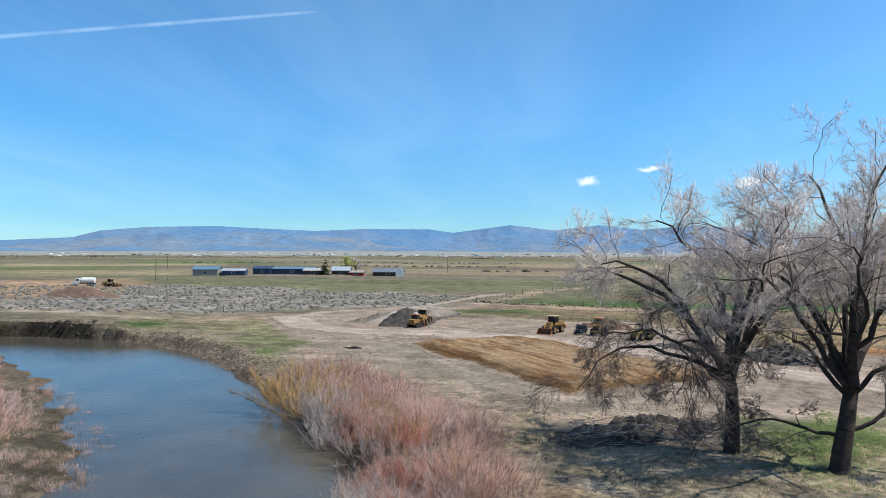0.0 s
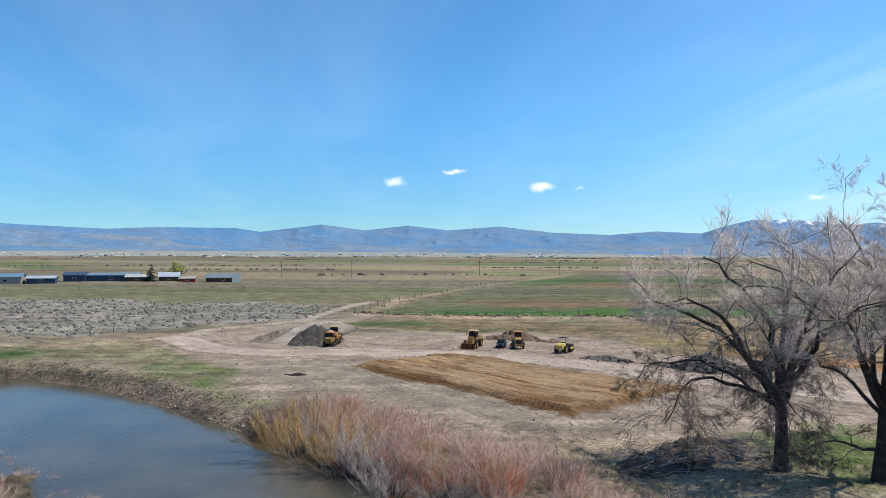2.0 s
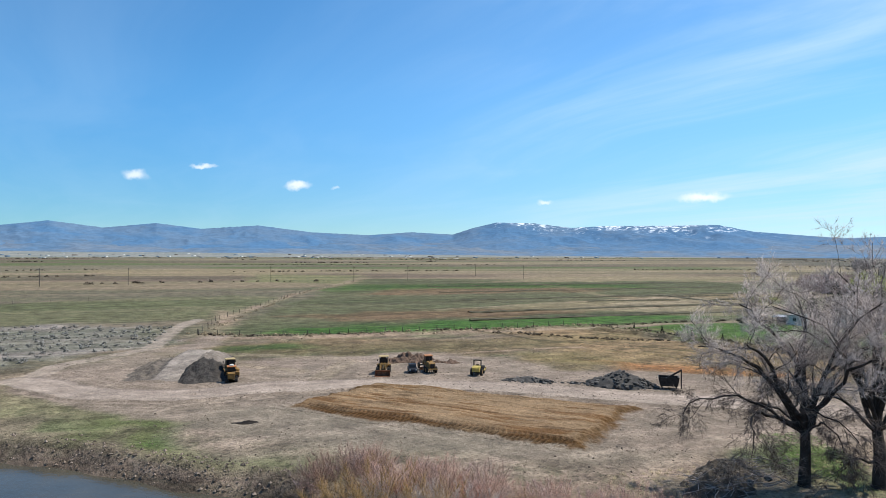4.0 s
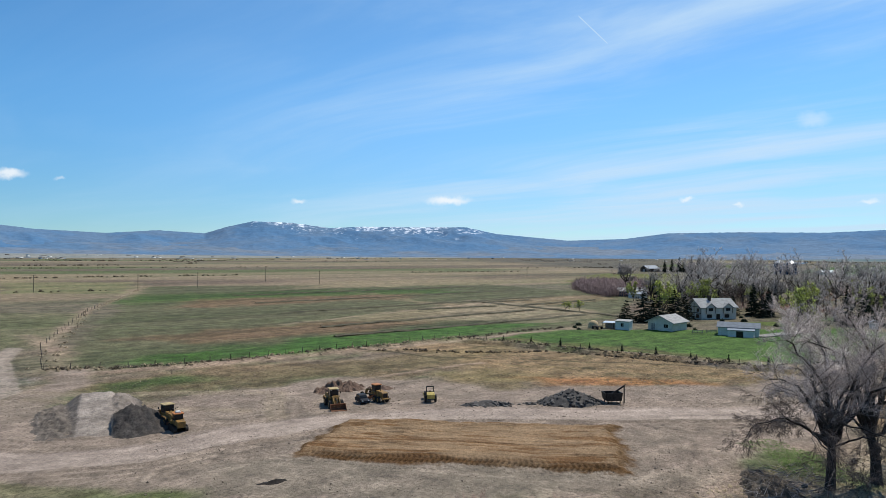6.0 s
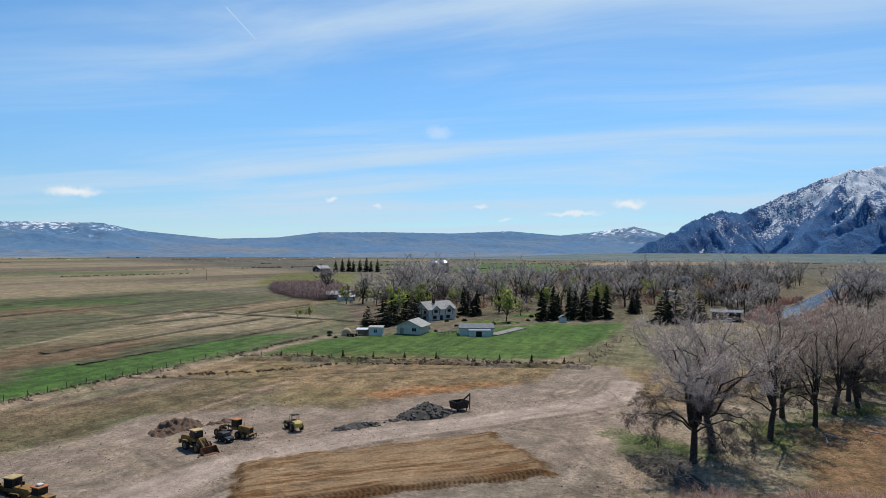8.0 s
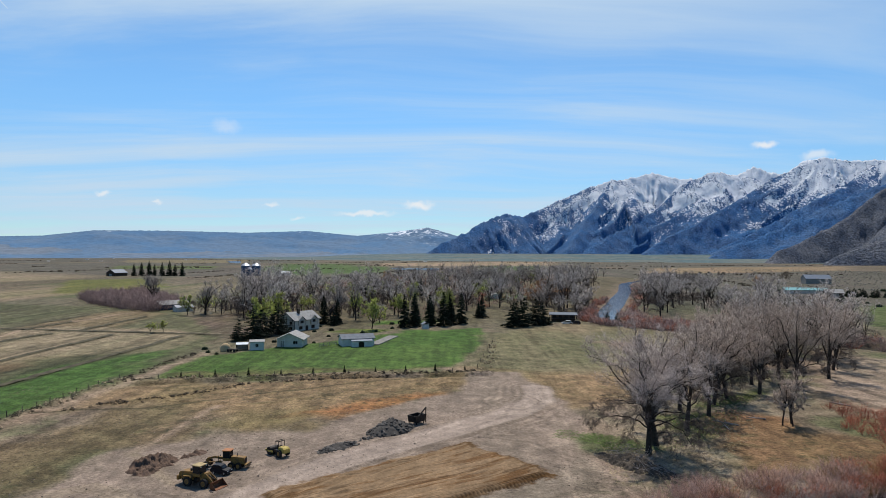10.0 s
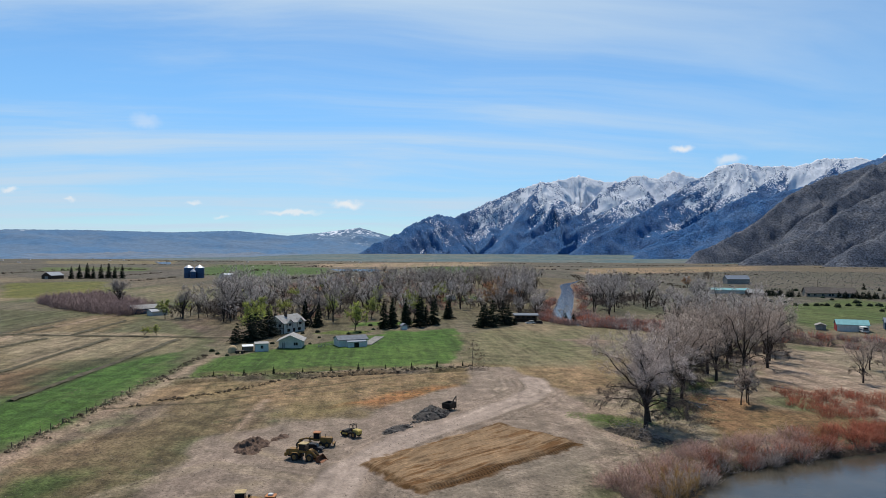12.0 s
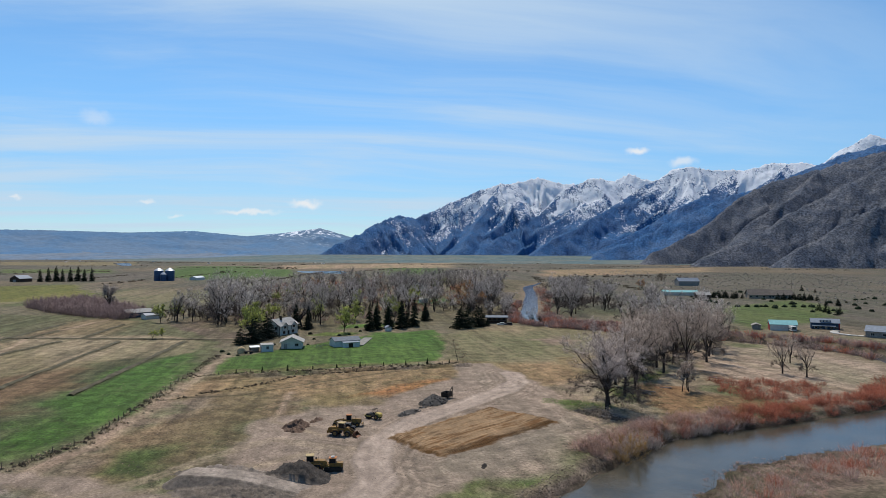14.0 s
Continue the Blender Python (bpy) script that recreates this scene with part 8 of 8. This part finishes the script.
# ---- the graded pad ----
def build_pad():
    """A scraped pad: a low cut step along the road, cleat prints down the bank on the river side."""
    c = np.array(PAD, float)
    nu, nv = 200, 400
    s, t = np.meshgrid(np.linspace(-0.16, 1.14, nu), np.linspace(-0.1, 1.1, nv))
    p = c[0] * ((1 - s) * (1 - t))[..., None] + c[1] * (s * (1 - t))[..., None] + c[2] * (s * t)[..., None] + c[3] * ((1 - s) * t)[..., None]
    x, y = p[..., 0], p[..., 1]
    edge = -poly_distance(x, y, PAD) + (fbm(x / 4, y / 4, 43, 5, 0.65) - 0.5) * 3.4
    u, v = s * 19.0, t * 40.0
    base = ground_height(x, y)
    bank = np.exp(-((u - 0.9) / 1.3) ** 2) * smooth(0.02, 0.08, t) * (1 - smooth(0.93, 0.98, t))
    cleat = (0.5 + 0.5 * np.sin(v * 9.5 + 1.6 * np.sin(u * 3.5))) * (0.45 + 0.55 * (np.sin(u * 6.0 + 0.3 * v) > -0.3))
    end = smooth(0.84, 0.95, t)
    z = base - 0.16 + 0.22 * smooth(-2.2, -1.4, edge) + 0.1 * smooth(-0.3, 0.8, edge) + 0.42 * smooth(0.2, 2.4, u) * smooth(0, 1.5, edge) - 0.18 * smooth(17.0, 18.2, u) * smooth(0, 1, edge)
    z = z - 0.12 * cleat * bank + 0.4 * end * (fbm(x / 1.2, y / 1.2, 49, 4, 0.6) - 0.4) * smooth(-0.5, 1, edge) * (s < 0.6)
    z = z + 0.05 * (fbm(u / 0.5, v / 6, 47, 3) - 0.5) * smooth(0, 2, edge)
    # wet and dry scrape streaks along the length, with drier pale wheel lines
    swirl = 5 * fbm(v / 12, u / 8, 50, 2)
    streak = fbm(u / 0.55 + swirl, v / 7, 51, 4, 0.62)
    patch = fbm(u / 2.5, v / 11, 52, 4, 0.6)
    tone = smooth(0.42, 0.62, 0.55 * streak + 0.45 * patch)
    col = np.array([0.275, 0.18, 0.102]) * (1 - tone[..., None]) + np.array([0.155, 0.078, 0.03]) * tone[..., None]
    pale = smooth(0.9, 0.98, np.sin(u * 2.4 + 7 * fbm(u / 6, v / 9, 59, 3))) * smooth(0.45, 0.6, fbm(u / 4, v / 10, 60, 3))
    loops = (np.abs(np.sin(np.hypot(u - 4, v - 7) * 1.6)) ** 10 + np.abs(np.sin((u * 0.9 + v * 0.6) * 1.0)) ** 22) * np.exp(-((v - 6) / 3.4) ** 2)
    col = col * (1 + 0.3 * np.clip(pale + loops, 0, 1) * smooth(1, 3, edge))[..., None]
    dark = smooth(0.62, 0.72, fbm(u / 0.4 + swirl, v / 5, 57, 3)) * smooth(0.5, 2, edge)
    col = col * (1 - 0.35 * dark[..., None])
    rim = (1 - smooth(0.2, 2.0, edge)) * (0.5 + fbm(x / 1.0, y / 1.0, 64, 4, 0.65))
    rim = np.clip(rim * np.clip(smooth(0.9, 0.2, s) * 0.7 + end + smooth(0.12, 0.0, t), 0, 1), 0, 1)
    col = col * (1 - 0.8 * rim[..., None]) + np.array([0.1, 0.052, 0.018]) * 0.8 * rim[..., None]
    col = col * (1 - 0.6 * (cleat * bank)[..., None]) * (1 - 0.15 * bank[..., None])
    outer = (1 - smooth(-0.7, 0.5, edge + 1.2 * (fbm(x / 0.8, y / 0.8, 66, 3) - 0.5)))[..., None]
    around = soil_colour(x, y)
    col = col * (1 - outer) + around[..., :3] * outer
    growth = 0.15 * (1 - outer) + around[..., 3:] * outer
    me = mesh_from("graded_pad", np.stack([x, y, z], -1).reshape(-1, 3), grid_faces(nu, nv)[:, ::-1], SOIL)
    att = me.attributes.new("soil", "FLOAT_COLOR", "POINT")
    rgba = np.concatenate([np.clip(col, 0, 1), growth], -1).astype(np.float32)
    att.data.foreach_set("color", rgba.ravel())
    tagged(new("graded_pad", me), "graded orange-brown soil pad with track marks", "ground", kind="structure")


build_pad()


# ---- low growth past counting ----
sage_kinds = [round_bush(620 + k, 26, SAGE) for k in range(4)]
weed_kinds = [round_bush(630 + k, 22, WEED) for k in range(3)]
brush_kinds = [round_bush(640 + k, 24, BRUSH) for k in range(3)]


def tuft(seed, blades, height, mat):
    rand = np.random.default_rng(seed)
    root = np.stack([rand.normal(0, 0.12, blades), rand.normal(0, 0.12, blades), np.full(blades, -0.03)], 1)
    d = np.stack([rand.normal(0, 0.45, blades), rand.normal(0, 0.45, blades), np.ones(blades)], 1)
    return [(*spikes(root, root + d * height * rand.uniform(0.5, 1.1, (blades, 1)), 0.011), mat)]


sage_zone = [zone for zone in ZONES if zone[0][0] == (-62, 246)][0][0]
many("sagebrush", sage_kinds, scatter(sage_zone, 1500, 650, 1.3), 0.2, 1.0, "grey-green sagebrush scrub", "scrub", 651)
many("bank_weeds", weed_kinds, [(x + rand.normal(0, 1.3), y + rand.normal(0, 1.3)) for a, b in (((8, 188), (28, 167)), ((28, 167), (73, 154)), ((73, 154), (104, 146)), ((104, 146), (101, 117)), ((101, 117), (97, 52)), ((97, 52), (160, 31)), ((9, 188), (88, 313)), ((88, 313), (221, 478)))
                                for x, y in [(a[0] + (b[0] - a[0]) * f, a[1] + (b[1] - a[1]) * f) for f in rand.random(70)]], 0.25, 0.75, "dry weeds and low brush along the fences", "weeds", 652)
many("dark_brush", brush_kinds, [(x + rand.normal(0, 0.8), y + rand.normal(0, 0.8)) for a, b in (((9, 187), (28, 168)), ((28, 168), (73, 155)), ((-60, 121), (-80, 119)), ((104, 146), (102, 117)), ((102, 117), (98, 55)), ((71, 148.5), (81, 130)), ((81, 130), (95, 112)), ((95, 112), (99, 60)), ((104, 146), (150, 134)))
                                 for x, y in [(a[0] + (b[0] - a[0]) * f, a[1] + (b[1] - a[1]) * f) for f in rand.random(int(14 + 1.4 * math.dist(a, b)))]], 0.22, 0.75, "dark dry brush along banks and fences", "brush", 653)
far_hedges = [((29, 486), (102, 479)), ((116, 473), (173, 449)), ((-90, 640), (60, 640)), ((200, 700), (420, 620)), ((600, 560), (760, 470)), ((900, 300), (1150, 220)), ((700, 90), (900, 20)), ((950, 560), (1500, 300)), ((500, -330), (700, -420)), ((-300, 800), (100, 860)), ((300, 1100), (700, 900)), ((820, 40), (1300, -150)), ((1000, -250), (1400, -500)), ((700, -520), (1000, -760)), ((1100, -80), (1600, -420)), ((800, 230), (1250, 60)), ((560, -250), (900, -420))]
many("understory", far_pale + far_red[:1], scatter([(232, 60), (265, 5), (300, -15), (430, -80), (600, -170), (800, -230), (820, -40), (600, 90), (420, 125), (290, 138)], 330, 668, 7), 1.0, 1.9, "grey-brown leafless understory among the farmsteads", "shrubs", 669)
many("far_hedges", brush_kinds, [(a[0] + (b[0] - a[0]) * f + rand.normal(0, 4), a[1] + (b[1] - a[1]) * f + rand.normal(0, 4)) for a, b in far_hedges for f in rand.random(int(math.dist(a, b) / 4.5))], 0.9, 2.4, "dark brush lines between distant fields", "hedges", 654)
grass_places = scatter([(-2, 52), (10, 40), (30, 18), (48, 8), (60, -10), (50, 28), (34, 44), (24, 52), (8, 58)], 900, 655, 0.7)
many("pale_grass", [tuft(660 + k, 26, 0.34, GRASS) for k in range(3)], grass_places, 0.6, 1.3, "pale dry grass tufts beneath the cottonwoods", "grass", 656)
many("fresh_grass", [tuft(665 + k, 26, 0.22, FRESH) for k in range(3)], scatter([(20, 42), (34, 36), (50, 22), (62, 6), (52, 4), (36, 18), (24, 32)], 700, 657, 0.6) + scatter([(21.5, 47), (24.5, 45), (29, 45), (33, 49), (37, 55), (32, 58), (28, 53), (23, 51)], 420, 659, 0.3), 0.6, 1.3, "fresh green grass under the grove", "grass", 658)
edge_sticks = bank_places(100, 128, -7.0, 3.0, 520, 663, False)
many("bar_snags", [tuft(675 + k, 9, 0.4, BRUSH) for k in range(3)], edge_sticks, 0.8, 1.9, "dark dead stubble standing in the shallows", "stubble", 664)
# dark tufts added so the waterline below the willows reads as shaded
many("bank_roots", [tuft(680 + k, 16, 0.5, BRUSH) for k in range(3)], bank_places(80, 122, -0.5, 0.9, 900, 684), 0.6, 1.5, "dark stem tufts added to deepen the shade along the undercut waterline", "roots", 685)
many("bar_stubble", [tuft(670 + k, 14, 0.5, WILLOW_PALE) for k in range(3)], [q for q in scatter([(-24, 42), (-30, 62), (-44, 78), (-60, 92), (-64, 70), (-40, 40), (-34, 20)], 900, 659, 0.7)], 0.8, 2.0, "dead stubble on the muddy gravel bar", "stubble", 660)
many("sage_flat_scrub", sage_kinds, scatter([(250, -330), (700, -430), (1300, -800), (900, -1100), (330, -640), (170, -420)], 1500, 661, 5), 0.8, 1.9, "distant grey sage scrub on the flats", "scrub", 662)


def pebbles(count, places, low, high, mat, name, label, seed):
    """Clods and stones past counting."""
    rand = np.random.default_rng(seed)
    base = np.array([(1, 0, 0), (0, 1, 0), (-1, 0, 0), (0, -1, 0), (0, 0, 0.8), (0, 0, -0.6)], float)
    tri = np.array([(0, 1, 4), (1, 2, 4), (2, 3, 4), (3, 0, 4), (1, 0, 5), (2, 1, 5), (3, 2, 5), (0, 3, 5)])
    p = np.array(places[:count])
    z = ground_height(p[:, 0], p[:, 1])
    s = rand.uniform(low, high, len(p)) * rand.choice([0.6, 0.8, 1.0, 1.6], len(p))
    a = rand.uniform(0, 6.283, len(p))
    v = base[None] * rand.uniform(0.6, 1.3, (len(p), 6, 1)) * s[:, None, None]
    v = np.stack([v[..., 0] * np.cos(a)[:, None] - v[..., 1] * np.sin(a)[:, None], v[..., 0] * np.sin(a)[:, None] + v[..., 1] * np.cos(a)[:, None], v[..., 2]], -1)
    v = v + np.stack([p[:, 0], p[:, 1], z + s * 0.2], -1)[:, None]
    f = (tri[None] + (np.arange(len(p)) * 6)[:, None, None]).reshape(-1, 3)
    tagged(new(name, mesh_from(name, v.reshape(-1, 3), f, mat, False)), label, "clods", kind="stuff")


CLOD = material("earth_clods", (0.19, 0.145, 0.11), rough=0.95, vary=0.3, scale=0.5, island=0.5)
bank = bank_places(112, 150, 0.2, 4.5, 2600, 680) + bank_places(90, 112, 0.2, 2.5, 900, 681)
pebbles(3500, bank, 0.04, 0.15, CLOD, "bank_clods", "broken earth and stones along the cut riverbank", 682)
loose = [(x, y) for x, y in np.stack([rand.uniform(-30, 100, 26000), rand.uniform(40, 165, 26000)], 1) if vnoise(np.array([x / 9]), np.array([y / 9]), 5)[0] > 0.5]
pebbles(11000, loose, 0.03, 0.1, CLOD, "field_clods", "loose clods scattered over the bare dirt", 683)

# ---- distant town ----
town = []
cube = np.array([(-1, -1, 0), (1, -1, 0), (1, 1, 0), (-1, 1, 0), (-1, -1, 1), (1, -1, 1), (1, 1, 1), (-1, 1, 1)], float)
quads = np.array([(0, 1, 5, 4), (1, 2, 6, 5), (2, 3, 7, 6), (3, 0, 4, 7), (4, 5, 6, 7)])
for _ in range(330):
    az, r = rand.choice([rand.uniform(-30, 35), rand.uniform(35, 140)], p=[0.7, 0.3]), rand.uniform(2300, 3850)
    size = np.array([rand.uniform(3, 10), rand.uniform(3, 6), rand.uniform(2, 4.5)])
    town.append((cube * size + np.array([r * math.sin(radians(az)), r * math.cos(radians(az)), max(0.0, (r - 2500) / 1400) * 3900 * math.tan(radians(float(np.interp(az, *np.array(APRON).T)))) - 2]), quads, (WHITE, WHITE, GREY_BOARD, BLUE_ROOF, LOG)[int(rand.integers(0, 5))]))
tagged(new("distant_houses", joined("distant_houses", town)), "scattered houses of a distant town below the mountains", "houses", kind="stuff")
far_groves = []
for _ in range(120):
    az, r, length = radians(rand.uniform(-35, 145)), 900 + 2500 * rand.random() ** 0.7, rand.uniform(15, 240)
    for f in rand.random(int(6 + length / 9)) - 0.5:
        far_groves.append((r * math.sin(az) + f * length * math.cos(az) + rand.normal(0, 6), r * math.cos(az) - f * length * math.sin(az) + rand.normal(0, 6)))
many("distant_trees", brush_kinds, far_groves, 1.5, 4.0, "distant dark trees and brush on the plain", "trees", 690)
